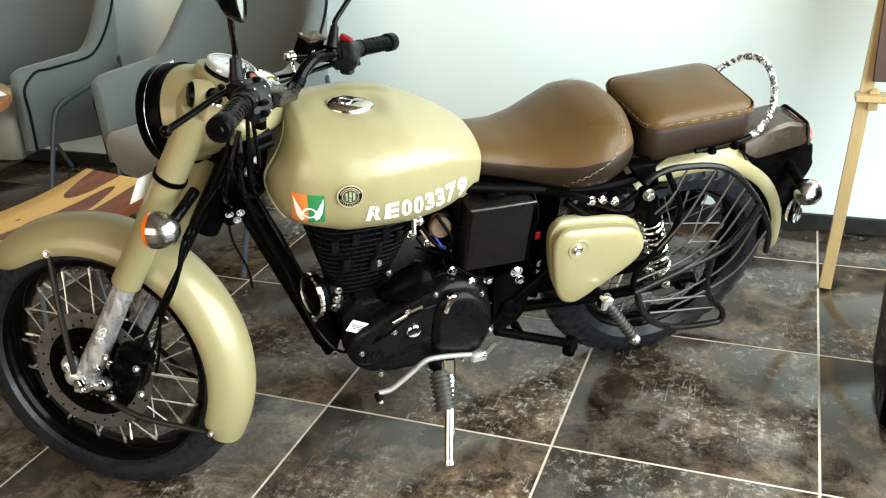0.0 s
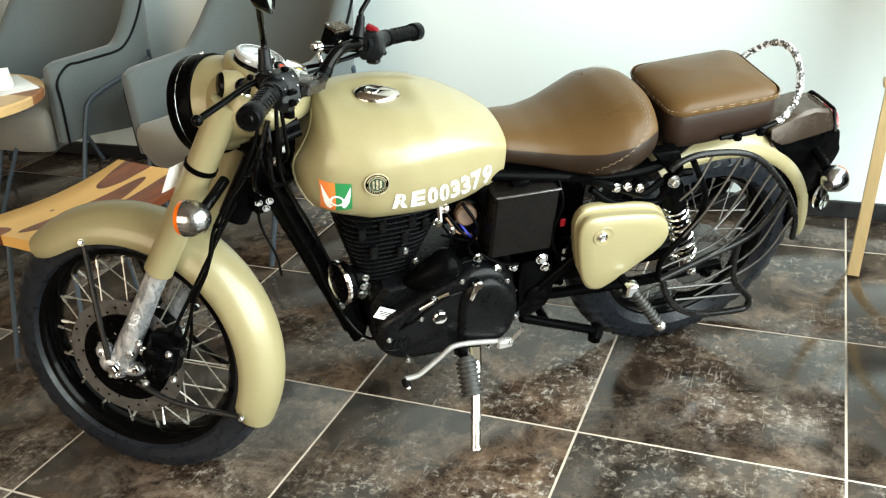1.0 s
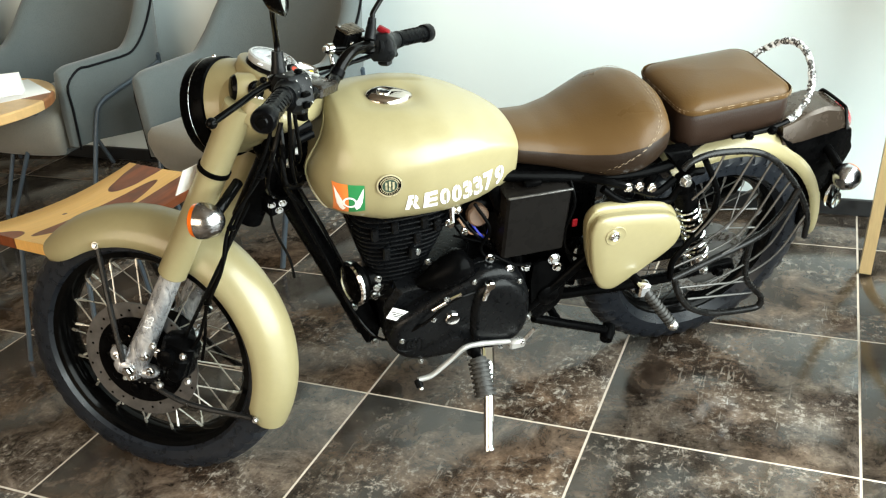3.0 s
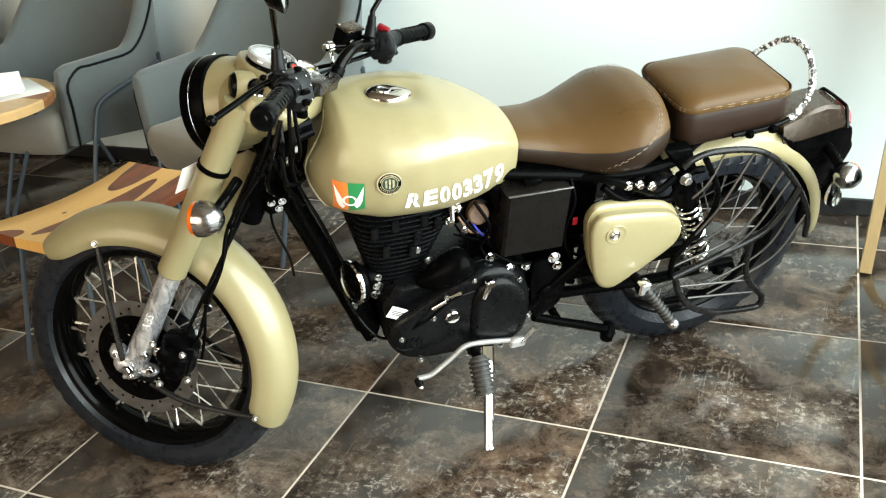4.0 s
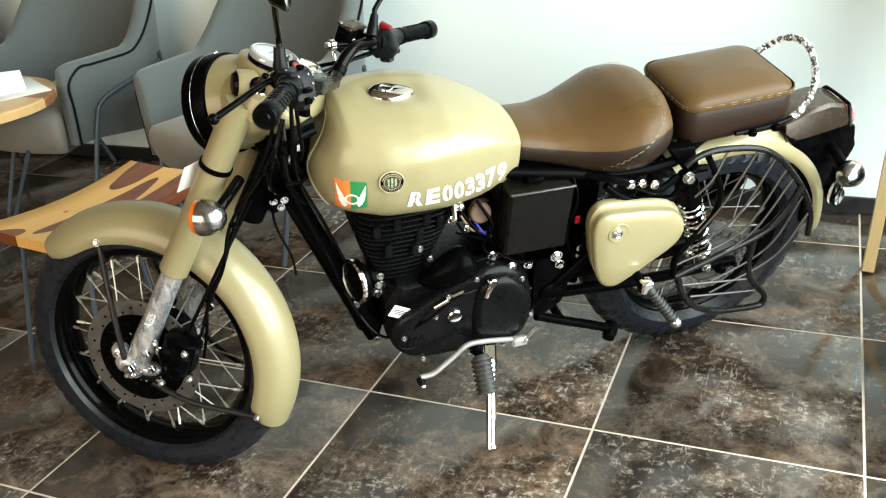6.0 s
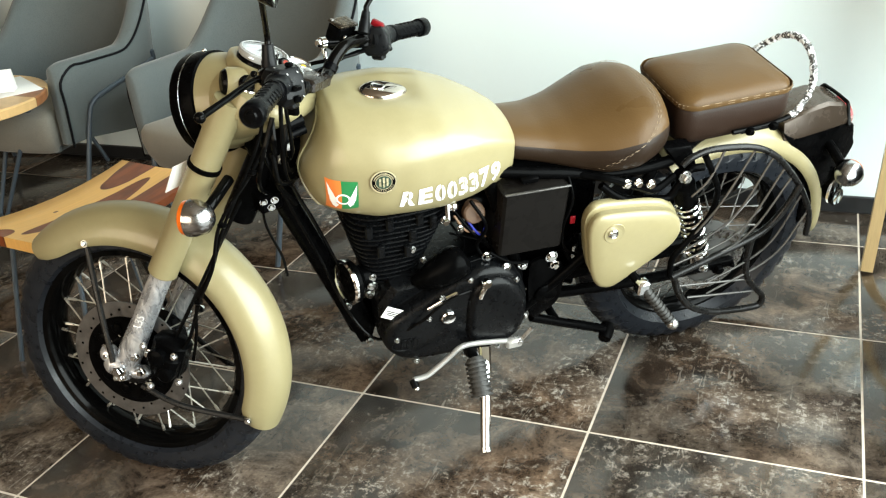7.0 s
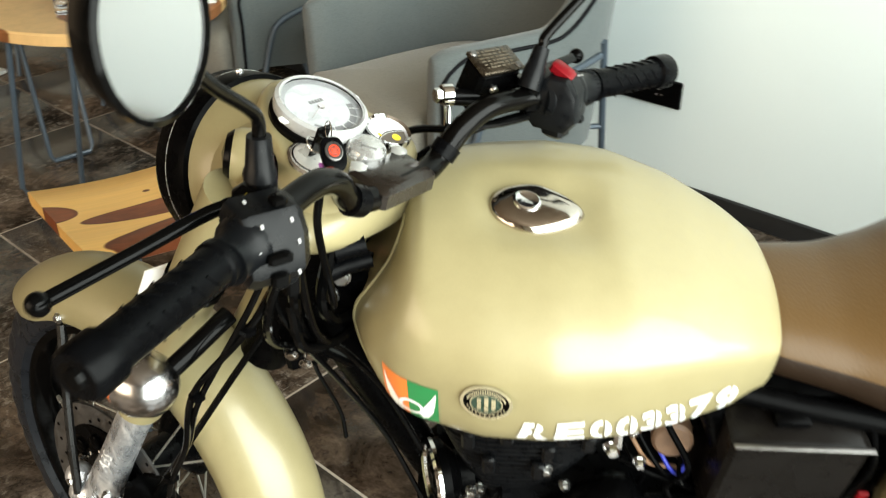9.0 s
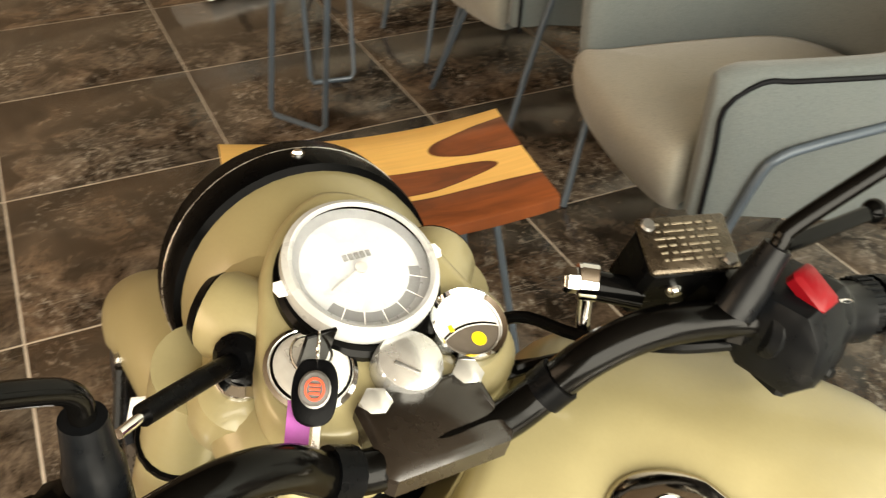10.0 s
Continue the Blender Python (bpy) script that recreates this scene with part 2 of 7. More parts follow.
def tongue_wood_material(name, pale, dark, tongues, knot):
    """Pale sapwood with heartwood tongues: ellipses (x, y, half width, half length) on the board's own plane, edges wavering with the grain."""
    mt, nd, lk, b = mat_base(name, pale, 0.38, 0, 0.05, 0.35)
    def math_node(op, p, q):
        n = nd.new("ShaderNodeMath")
        n.operation = op
        for k, v in enumerate((p, q)):
            if isinstance(v, (int, float)):
                n.inputs[k].default_value = v
            else:
                lk.new(v, n.inputs[k])
        return n.outputs[0]
    tc = nd.new("ShaderNodeTexCoord")
    sep = nd.new("ShaderNodeSeparateXYZ")
    lk.new(tc.outputs["Object"], sep.inputs[0])
    wav = noise_tex(nd, lk, coords(nd, lk, (9, 4, 1)), 1.0, 2, 0.5)
    x = math_node("ADD", sep.outputs[0], math_node("MULTIPLY", math_node("SUBTRACT", wav, 0.5), 0.03))
    y = sep.outputs[1]
    field = None
    for cx, cy, a, l in tongues:
        u = math_node("POWER", math_node("ABSOLUTE", math_node("DIVIDE", math_node("SUBTRACT", x, cx), a), 0.0), 2.0)
        v = math_node("POWER", math_node("ABSOLUTE", math_node("DIVIDE", math_node("SUBTRACT", y, cy), l), 0.0), 2.0)
        e = math_node("ADD", u, v)
        field = e if field is None else math_node("MINIMUM", field, e)
    fine = noise_tex(nd, lk, coords(nd, lk, (120, 5, 20)), 1.0, 5, 0.6, 0.5)
    blot = noise_tex(nd, lk, coords(nd, lk, (22, 7, 1)), 1.0, 3, 0.6, 0.8)
    half = math_node("MULTIPLY", field, 0.5)
    heart = ramp(nd, lk, half, [(0.48, (1, 1, 1)), (0.5, (0, 0, 0))])
    rim = ramp(nd, lk, half, [(0.40, (1, 1, 1)), (0.475, (0.62, 0.55, 0.5)), (0.5, (1, 1, 1))])
    p = mix(nd, lk, fine, tuple(c * 0.8 for c in pale), tuple(min(1, c * 1.12) for c in pale))
    d = mix(nd, lk, fine, tuple(c * 0.6 for c in dark), tuple(c * 1.4 for c in dark))
    d = mix(nd, lk, ramp(nd, lk, blot, [(0.4, (0, 0, 0)), (0.65, (1, 1, 1))]), d, tuple(c * 0.6 for c in dark))
    kn = math_node("ADD", math_node("POWER", math_node("ABSOLUTE", math_node("DIVIDE", math_node("SUBTRACT", x, knot[0]), 0.006), 0.0), 2.0), math_node("POWER", math_node("ABSOLUTE", math_node("DIVIDE", math_node("SUBTRACT", y, knot[1]), 0.009), 0.0), 2.0))
    col = mix(nd, lk, 1.0, mix(nd, lk, heart, p, d), rim, "MULTIPLY")
    col = mix(nd, lk, ramp(nd, lk, kn, [(0.6, (1, 1, 1)), (1.0, (0, 0, 0))]), col, tuple(c * 0.4 for c in dark))
    lk.new(col, b.inputs["Base Color"])
    bump(nd, lk, b, fine, 0.12, 0.0008)
    return mt


def fabric_material(name, col, warm):
    mt, nd, lk, b = mat_base(name, col, 0.95, spec=0.2)
    v = coords(nd, lk)
    big = noise_tex(nd, lk, v, 5, 3)
    wx = nd.new("ShaderNodeTexVoronoi")
    wx.inputs["Scale"].default_value = 300
    lk.new(v, wx.inputs["Vector"])
    weave = wx.outputs["Distance"]
    c = mix(nd, lk, big, tuple(x * 0.9 for x in col), warm)
    c = mix(nd, lk, mix(nd, lk, 0.6, (0, 0, 0), weave), c, tuple(x * 0.6 for x in col))
    lk.new(c, b.inputs["Base Color"])
    b.inputs["Sheen Weight"].default_value = 0.25
    bump(nd, lk, b, weave, 0.45, 0.0012)
    return mt


def leather_material(name, col, rough=0.42):
    mt, nd, lk, b = mat_base(name, col, rough, spec=0.17)
    v = coords(nd, lk)
    vo = nd.new("ShaderNodeTexVoronoi")
    vo.inputs["Scale"].default_value = 260
    lk.new(v, vo.inputs["Vector"])
    big = noise_tex(nd, lk, v, 7, 4)
    c = mix(nd, lk, big, tuple(x * 0.85 for x in col), tuple(x * 1.15 for x in col))
    lk.new(c, b.inputs["Base Color"])
    lk.new(ramp(nd, lk, big, [(0.3, (rough - 0.06,) * 3), (0.7, (rough + 0.08,) * 3)]), b.inputs["Roughness"])
    bump(nd, lk, b, vo.outputs["Distance"], 0.3, 0.0006)
    return mt


def wall_material(name, col):
    mt, nd, lk, b = mat_base(name, col, 0.75)
    v = coords(nd, lk)
    n1, n2 = noise_tex(nd, lk, v, 1.1, 5), noise_tex(nd, lk, v, 140, 2)
    c = mix(nd, lk, n1, tuple(x * 0.93 for x in col), tuple(min(1, x * 1.04) for x in col))
    lk.new(c, b.inputs["Base Color"])
    bump(nd, lk, b, n2, 0.08, 0.0008)
    return mt


def glass_material(name, col=(1, 1, 1), rough=0.0, thin=True):
    mt, nd, lk, b = mat_base(name, col, rough)
    b.inputs["Transmission Weight"].default_value = 1.0
    b.inputs["IOR"].default_value = 1.12 if thin else 1.45
    return mt


TILE = floor_material()
GROUT = simple("grout", (0.46, 0.39, 0.32), 0.85, var=0.25, scale=25, bmp=0.2)
WALL = wall_material("wall_paint", (0.735, 0.82, 0.82))
# unseen walls and ceiling: dark to cut the fill, brown to warm the bounce
DARKWALL = wall_material("taupe_wall_paint", (0.24, 0.175, 0.12))
CEIL = wall_material("ceiling_paint", (0.11, 0.078, 0.052))
SKIRT = simple("black_skirting", (0.012, 0.013, 0.014), 0.4, var=0.3)
PAINT = simple("sand_paint", (0.260, 0.222, 0.116), 0.42, 0.06, 0.34, var=0.05, scale=60, rvar=0.03)
PAINT.node_tree.nodes["Principled BSDF"].inputs["Coat Roughness"].default_value = 0.12
BLACK = simple("satin_black", (0.0012, 0.0012, 0.0013), 0.28, 0.0, 0.0, var=0.3, scale=40, bmp=0.05, spec=0.022)
GLOSSB = simple("gloss_black", (0.0015, 0.0015, 0.0015), 0.13, 0, 0.0, var=0.2, rvar=0.05, spec=0.07)
ENGINE = simple("engine_black", (0.0024, 0.0026, 0.003), 0.31, 0.0, var=0.35, scale=90, bmp=0.12, spec=0.14)
RUBBER = simple("tyre_rubber", (0.0085, 0.0102, 0.0135), 0.32, var=0.45, scale=50, bmp=0.2, spec=0.26)
GREY_RUBBER = simple("grey_rubber", (0.03, 0.029, 0.027), 0.5, var=0.3, scale=70, bmp=0.1, spec=0.3)
GRIP = simple("grip_rubber", (0.0014, 0.0015, 0.0018), 0.3, var=0.25, scale=80, bmp=0.1, spec=0.045)
CHROME = simple("chrome", (0.75, 0.75, 0.75), 0.06, 1.0, var=0.05, rvar=0.03)
# filler cap chrome, the reflected ceiling put in as a brown tint
CAPCHROME = simple("room_tinted_chrome", (0.52, 0.47, 0.42), 0.09, 1.0, var=0.12, rvar=0.04)
DULL = simple("film_covered_chrome", (0.42, 0.42, 0.43), 0.2, 1.0, var=0.2, scale=40, bmp=0.15)
DRUM = simple("grey_hub_alloy", (0.08, 0.078, 0.074), 0.45, 0.3, var=0.3)
STEEL = simple("zinc_steel", (0.55, 0.55, 0.54), 0.28, 1.0, var=0.2, scale=80)
DISC = simple("brake_disc_steel", (0.16, 0.155, 0.15), 0.4, 0.9, var=0.25, scale=60)
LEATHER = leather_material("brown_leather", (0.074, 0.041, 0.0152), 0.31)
LEATHER_SHADE = leather_material("shaded_brown_leather", (0.015, 0.0085, 0.0048), 0.4)
LEATHER_D = leather_material("dark_brown_leather", (0.018, 0.0095, 0.006), 0.42)
THREAD = simple("stitch_thread", (0.30, 0.235, 0.16), 0.8)
SPOKE = simple("spoke_steel", (0.5, 0.48, 0.43), 0.32, 0.7, var=0.15)
# lighter than the frame's black: the bars' reflections are in this tone
SHEEN_BLACK = simple("sheen_black_bar", (0.006, 0.0058, 0.0056), 0.28, 0.0, var=0.5, scale=35, spec=0.22)
SWITCH = simple("switch_plastic", (0.0026, 0.0030, 0.0036), 0.33, 0.0, var=0.2, scale=70, bmp=0.06, spec=0.13)
BARB = simple("bar_enamel", (0.0013, 0.0012, 0.0011), 0.17, 0.0, var=0.3, scale=30, rvar=0.04, spec=0.11)
# paler again, for the reflections along the thin slats
SLAT = simple("sheen_slat_steel", (0.075, 0.072, 0.068), 0.36, 0.7, var=0.3, scale=60)
MARKG = simple("grey_mark", (0.45, 0.45, 0.45), 0.5)
FRAME_GREY = simple("grey_enamel_steel", (0.062, 0.084, 0.108), 0.4, 0.2, var=0.15)
FABRIC = fabric_material("grey_fabric", (0.108, 0.132, 0.137), (0.140, 0.150, 0.146))
# the shell's cloth again, with the warm light on the cushion in its colour
FABRIC_LIT = fabric_material("lit_grey_fabric", (0.225, 0.22, 0.195), (0.30, 0.272, 0.215))
PIPING = simple("black_piping", (0.004, 0.0045, 0.006), 0.6, spec=0.1)
WOOD = tongue_wood_material("two_tone_wood", (0.76, 0.44, 0.135), (0.20, 0.052, 0.016), ((-0.075, 0.33, 0.062, 0.225), (0.02, -0.01, 0.040, 0.228), (0.155, 0.10, 0.082, 0.34), (-0.04, -0.34, 0.05, 0.12)), (-0.07, -0.065))
WOOD_T = wood_material("table_wood", (0.70, 0.45, 0.20), (0.30, 0.12, 0.045), 0.55, 0.62, "X")
PINE = wood_material("pine", (0.55, 0.40, 0.20), (0.42, 0.27, 0.12), 0.6, 0.62)
WHITE = simple("white_paper", (0.82, 0.82, 0.80), 0.7, var=0.03)
WHITE_P = simple("white_plastic", (0.8, 0.8, 0.8), 0.3, var=0.04)
RED = simple("red_plastic", (0.14, 0.002, 0.005), 0.4, var=0.1, spec=0.2)
REDLENS = simple("red_lens", (0.5, 0.01, 0.02), 0.1, 0, 0.5)
AMBER = simple("amber_lens", (0.75, 0.14, 0.01), 0.12, 0, 0.5)
YELLOW = simple("yellow_plastic", (0.8, 0.55, 0.02), 0.35)
ORANGE = simple("orange_decal", (0.72, 0.19, 0.04), 0.4, var=0.05)
GREEN = simple("green_decal", (0.02, 0.19, 0.06), 0.4, var=0.05)
DARKGREEN = simple("badge_green", (0.025, 0.05, 0.035), 0.3)
DECALW = simple("white_decal", (0.86, 0.86, 0.84), 0.4, var=0.04)
GOLD = simple("badge_gold", (0.62, 0.55, 0.36), 0.3, 0.6)
PURPLE = simple("purple_tag", (0.42, 0.09, 0.40), 0.45)
def alloy_material():
    """Cast alloy under wrinkled clear film, the film's white glints painted as pale noise."""
    mt, nd, lk, b = mat_base("wrapped_alloy", (0.4, 0.41, 0.43), 0.28, 0.7)
    v = coords(nd, lk, (1, 1, 0.45))
    vo = nd.new("ShaderNodeTexVoronoi")
    vo.inputs["Scale"].default_value = 48
    lk.new(v, vo.inputs["Vector"])
    n = noise_tex(nd, lk, v, 38, 5, 0.65, 0.8)
    lk.new(ramp(nd, lk, n, [(0.35, (0.36, 0.37, 0.39)), (0.52, (0.52, 0.53, 0.55)), (0.66, (0.85, 0.85, 0.85))]), b.inputs["Base Color"])
    lk.new(ramp(nd, lk, n, [(0.35, (0.2, 0.2, 0.2)), (0.7, (0.42, 0.42, 0.42))]), b.inputs["Roughness"])
    bump(nd, lk, b, mix(nd, lk, 0.5, vo.outputs["Distance"], n), 0.7, 0.006)
    return mt


ALLOY = alloy_material()


def wrap_material():
    """Crumpled clear film over a dark rail: pale glints between dark gaps, both put into the colour."""
    mt, nd, lk, b = mat_base("crumpled_film", (0.7, 0.7, 0.7), 0.2)
    v = coords(nd, lk)
    vo = nd.new("ShaderNodeTexVoronoi")
    vo.inputs["Scale"].default_value = 85
    lk.new(v, vo.inputs["Vector"])
    n = noise_tex(nd, lk, v, 60, 4)
    f = mix(nd, lk, 0.5, vo.outputs["Distance"], n)
    lk.new(ramp(nd, lk, f, [(0.30, (0.8, 0.8, 0.79)), (0.38, (0.06, 0.055, 0.05)), (0.50, (0.05, 0.05, 0.05)), (0.58, (0.7, 0.7, 0.7))]), b.inputs["Base Color"])
    bump(nd, lk, b, vo.outputs["Distance"], 0.9, 0.004)
    return mt


WRAP = wrap_material()
MIRROR = mat_base("mirror_glass", (0.76, 0.76, 0.76), 0.12, 1.0)[0]
DIALW = simple("dial_white", (0.46, 0.475, 0.49), 0.3, var=0.06)
GLASS = glass_material("window_glass")
FILM = glass_material("clear_film", (0.95, 0.96, 0.97), 0.12)
PLATE = simple("reservoir_cap", (0.075, 0.06, 0.044), 0.28, 0.9, var=0.4, scale=120, bmp=0.3)
BLUE = simple("blue_label", (0.04, 0.06, 0.36), 0.4, var=0.2)

# ---- room ----
WY = 1.485
XW, XE, YS, HT = -5.4, 2.6, -4.4, 3.3


def slab_thing(name, lo, hi, mat, label, category, c=0.002):
    """A block of the setting between two corners."""
    ob = part(name, Geo().box([b - a for a, b in zip(lo, hi)], None, c), mat)
    ob.location = [(a + b) / 2 for a, b in zip(lo, hi)]
    return tagged(ob, label, category, kind="structure")


slab_thing("wall_north", (XW - 0.2, WY, 0), (XE + 0.2, WY + 0.2, HT), WALL, "pale grey painted wall behind the motorcycle", "wall")
slab_thing("wall_west", (XW - 0.2, YS, 0), (XW, WY, HT), DARKWALL, "unseen side wall in dark taupe", "wall")
slab_thing("ceiling", (XW - 0.2, YS - 0.2, HT), (XE + 0.2, WY + 0.2, HT + 0.12), CEIL, "unseen ceiling in a plain dark tone", "ceiling")
for lo, hi in (((XE, YS, 0), (XE + 0.2, WY, 0.1)), ((XE, YS, 3.15), (XE + 0.2, WY, HT)), ((XE, YS, 0.1), (XE + 0.2, -2.55, 3.15)), ((XE, 1.35, 0.1), (XE + 0.2, WY, 3.15))):
    slab_thing("wall_east", lo, hi, WALL, "pale grey wall round a wide shop window", "wall")
for lo, hi in (((XW - 0.2, YS - 0.2, 0), (XE + 0.2, YS, 0.5)), ((XW - 0.2, YS - 0.2, 2.9), (XE + 0.2, YS, HT)), ((XW - 0.2, YS - 0.2, 0.5), (-3.0, YS, 2.9)), ((1.0, YS - 0.2, 0.5), (XE + 0.2, YS, 2.9))):
    slab_thing("wall_south", lo, hi, DARKWALL, "unseen dark taupe wall round the fill opening", "wall")


def window(name, lo, hi, axis, label):
    """A framed shop window in a wall opening; axis: the way along the wall."""
    w = new(name)
    tagged(w, label, "window", kind="structure")
    k = 0 if axis == "x" else 1
    a0, a1, z0, z1 = lo[k], hi[k], lo[2], hi[2]
    c = (lo[1 - k] + hi[1 - k]) / 2
    def bar(n, u0, u1, h0, h1, th):
        size = [0, 0, h1 - h0]
        size[k], size[1 - k] = u1 - u0, th
        cen = [0, 0, (h0 + h1) / 2]
        cen[k], cen[1 - k] = (u0 + u1) / 2, c
        return n, size, cen
    for n, size, cen in (bar("window_frame", a0, a1, z0, z0 + 0.06, 0.06), bar("window_frame", a0, a1, z1 - 0.06, z1, 0.06), bar("window_frame", a0, a0 + 0.06, z0 + 0.06, z1 - 0.06, 0.06),
                         bar("window_frame", a1 - 0.06, a1, z0 + 0.06, z1 - 0.06, 0.06), bar("mullion", (a0 + a1) / 2 - 0.025, (a0 + a1) / 2 + 0.025, z0 + 0.06, z1 - 0.06, 0.05)):
        part(n, Geo().box(size, Matrix.Translation(cen), 0.004), SKIRT, w)
    for u0, u1 in ((a0 + 0.06, (a0 + a1) / 2 - 0.025), ((a0 + a1) / 2 + 0.025, a1 - 0.06)):
        n, size, cen = bar("pane", u0, u1, z0 + 0.06, z1 - 0.06, 0.008)
        part(n, Geo().box(size, Matrix.Translation(cen), 0.001), GLASS, w).visible_shadow = False
    return w


window("window_1", (XE, -2.55, 0.1), (XE + 0.2, 1.35, 3.15), "y", "unseen wide window with a black frame")
# added opening round the warm south fill
window("window_2", (-3.0, YS - 0.2, 0.5), (1.0, YS, 2.9), "x", "unseen wide window with a black frame")
slab_thing("baseboard", (XW, WY - 0.014, 0), (XE, WY, 0.062), SKIRT, "black skirting board along the pale wall", "skirting", 0.003)
slab_thing("ground", (-60, -60, -0.3), (60, 60, -0.11), GROUT, "paved ground outside the shop", "ground")
base = part("floor", Geo().box((XE - XW, WY - YS, 0.1), None, 0.001), GROUT)
base.location = ((XE + XW) / 2, (WY + YS) / 2, -0.0508)
tagged(base, "dark mottled stone tile floor with pale grout", "floor", kind="structure")

# ---- motorcycle ----
LEAN, HEADING = 15.27, 220.18
MB = pose(0.7008, 0.5481, 0, -LEAN, 0, HEADING)
bike = thing("motorcycle", MB, "sand-coloured classic motorcycle with brown leather seats, leaning on its side stand", "motorcycle")
WB, RF, RR, RAKE, OFFS = 1.3876, 0.319, 0.322, radians(27), 0.0726
axis_s = Vector((-math.sin(RAKE), 0, math.cos(RAKE)))
fwd_s = Vector((math.cos(RAKE), 0, math.sin(RAKE)))
AXLE = Vector((WB, 0, RF))
PIV = AXLE - OFFS * fwd_s


def steer(deg):
    return Matrix.Translation(PIV) @ Matrix.Rotation(radians(-deg), 4, axis_s) @ Matrix.Translation(-PIV)


MS = steer(38.0)
MBAR = steer(40.5)
MHB = MBAR @ Matrix.Translation((0.944, 0, 0.946)) @ Matrix.Rotation(radians(-2.0), 4, "X") @ Matrix.Translation((-0.944, 0, -0.946))


def fork_pt(d, y=0.0, f=0.0):
    """A point on a fork leg's line, d above the axle, f ahead of it."""
    p = AXLE + axis_s * d + fwd_s * f
    return (p.x, y, p.z)


def text_mesh(body, size, offset=0.0):
    cu = bpy.data.curves.new("lettering", "FONT")
    cu.body, cu.size, cu.offset, cu.resolution_u = body, size, offset, 3
    ob = bpy.data.objects.new("lettering", cu)
    scene.collection.objects.link(ob)
    dg = bpy.context.evaluated_depsgraph_get()
    me = bpy.data.meshes.new_from_object(ob.evaluated_get(dg))
    bpy.data.objects.remove(ob)
    return me


# wheels
def tyre_geo(R, w, rim_r, tread, n=132):
    """Tyre about y, with cut tread blocks on both shoulders."""
    hw = w / 2
    prof = []
    for i in range(25):
        a = math.pi * (i / 24)
        c, s = math.cos(a), math.sin(a)
        y = hw * (abs(c) ** 0.75) * (1 if c > 0 else -1)
        r = rim_r + (R - rim_r) * (0.12 + 0.88 * s ** 0.8)
        prof.append((y, r))
    prof = [(hw * 0.62, rim_r - 0.004)] + prof + [(-hw * 0.62, rim_r - 0.004)]
    rings = []
    for k in range(n):
        th = 2 * math.pi * k / n
        ring = []
        for j, (y, r) in enumerate(prof):
            f = (r - rim_r) / (R - rim_r)
            cut = 0.0
            tw = th
            if f > 0.5:
                tw = th + 0.05 * (abs(y) / hw) * (1 if y > 0 else -1)
                if k % 3 == 0 and abs(y) > hw * 0.22:
                    cut = tread
                if 8 <= j <= 9 or 17 <= j <= 18:
                    cut = max(cut, 0.0022)
            ring.append(((r - cut) * math.cos(tw), y, (r - cut) * math.sin(tw)))
        rings.append(ring)
    return Geo().loft(rings, None, cap=False, closed=False, loop=True)


def wheel(name, centre, R, w, rim_r, m, tread, wire):
    c = Matrix.Translation(centre)
    hubw = 0.075
    ym = AX["y"]
    hub = Geo().lathe([(0.0, -0.09), (0.012, -0.09), (0.012, -hubw), (0.055, -hubw), (0.062, -hubw + 0.012), (0.03, -0.04), (0.028, 0.04),
                       (0.062, hubw - 0.012), (0.055, hubw), (0.012, hubw), (0.012, 0.09), (0.0, 0.09)], 36, c @ ym)
    wh = part(name, hub, ENGINE, bike, "black hub of a spoked wheel", m)
    part("tyre", tyre_geo(R + 0.003, w + 0.006, rim_r + 0.004, tread), RUBBER, wh, "black rubber tyre with cut tread", m @ c, 14)
    rr = rim_r
    rim = Geo().lathe([(rr + 0.007, -0.034), (rr + 0.009, -0.038), (rr - 0.006, -0.037), (rr - 0.016, -0.024), (rr - 0.022, -0.008), (rr - 0.022, 0.008),
                       (rr - 0.016, 0.024), (rr - 0.006, 0.037), (rr + 0.009, 0.038), (rr + 0.007, 0.034), (rr - 0.002, 0.02), (rr - 0.006, 0.0), (rr - 0.002, -0.02), (rr + 0.007, -0.034)], 96, c @ ym)
    part("rim", rim, GLOSSB, wh, "black painted spoked rim", m)
    # spokes: one mesh for each lacing, turned round the hub
    kinds = []
    for side, lean_ in ((1, 1), (1, -1), (-1, 1), (-1, -1)):
        a0, a1 = 0.0, radians(26) * lean_
        p0 = (0.058 * math.cos(a0), side * (hubw - 0.006), 0.058 * math.sin(a0))
        p1 = ((rr - 0.02) * math.cos(a1), side * 0.006, (rr - 0.02) * math.sin(a1))
        d = (Vector(p1) - Vector(p0)).normalized()
        g = Geo().rod(p0, p1, 0.0018, 6)
        q = Vector(p1)
        g.rod(q - d * 0.02, q + d * 0.002, 0.0034, 6)
        kinds.append(mesh_of("spoke", g, wire))
    for i in range(36):
        k = i % 4
        ob = new("spoke", kinds[k])
        ob.parent = wh
        ob.matrix_local = m @ c @ Matrix.Rotation(radians(i * 10), 4, "Y")
    return wh


fw = wheel("front_wheel", AXLE, RF, 0.088, 0.2415, MS, 0.005, SPOKE)
# rear spokes in darker disc steel, the wheel's shade put into their colour
rw = wheel("rear_wheel", (0, 0, RR), RR, 0.118, 0.229, Matrix(), 0.008, DISC)
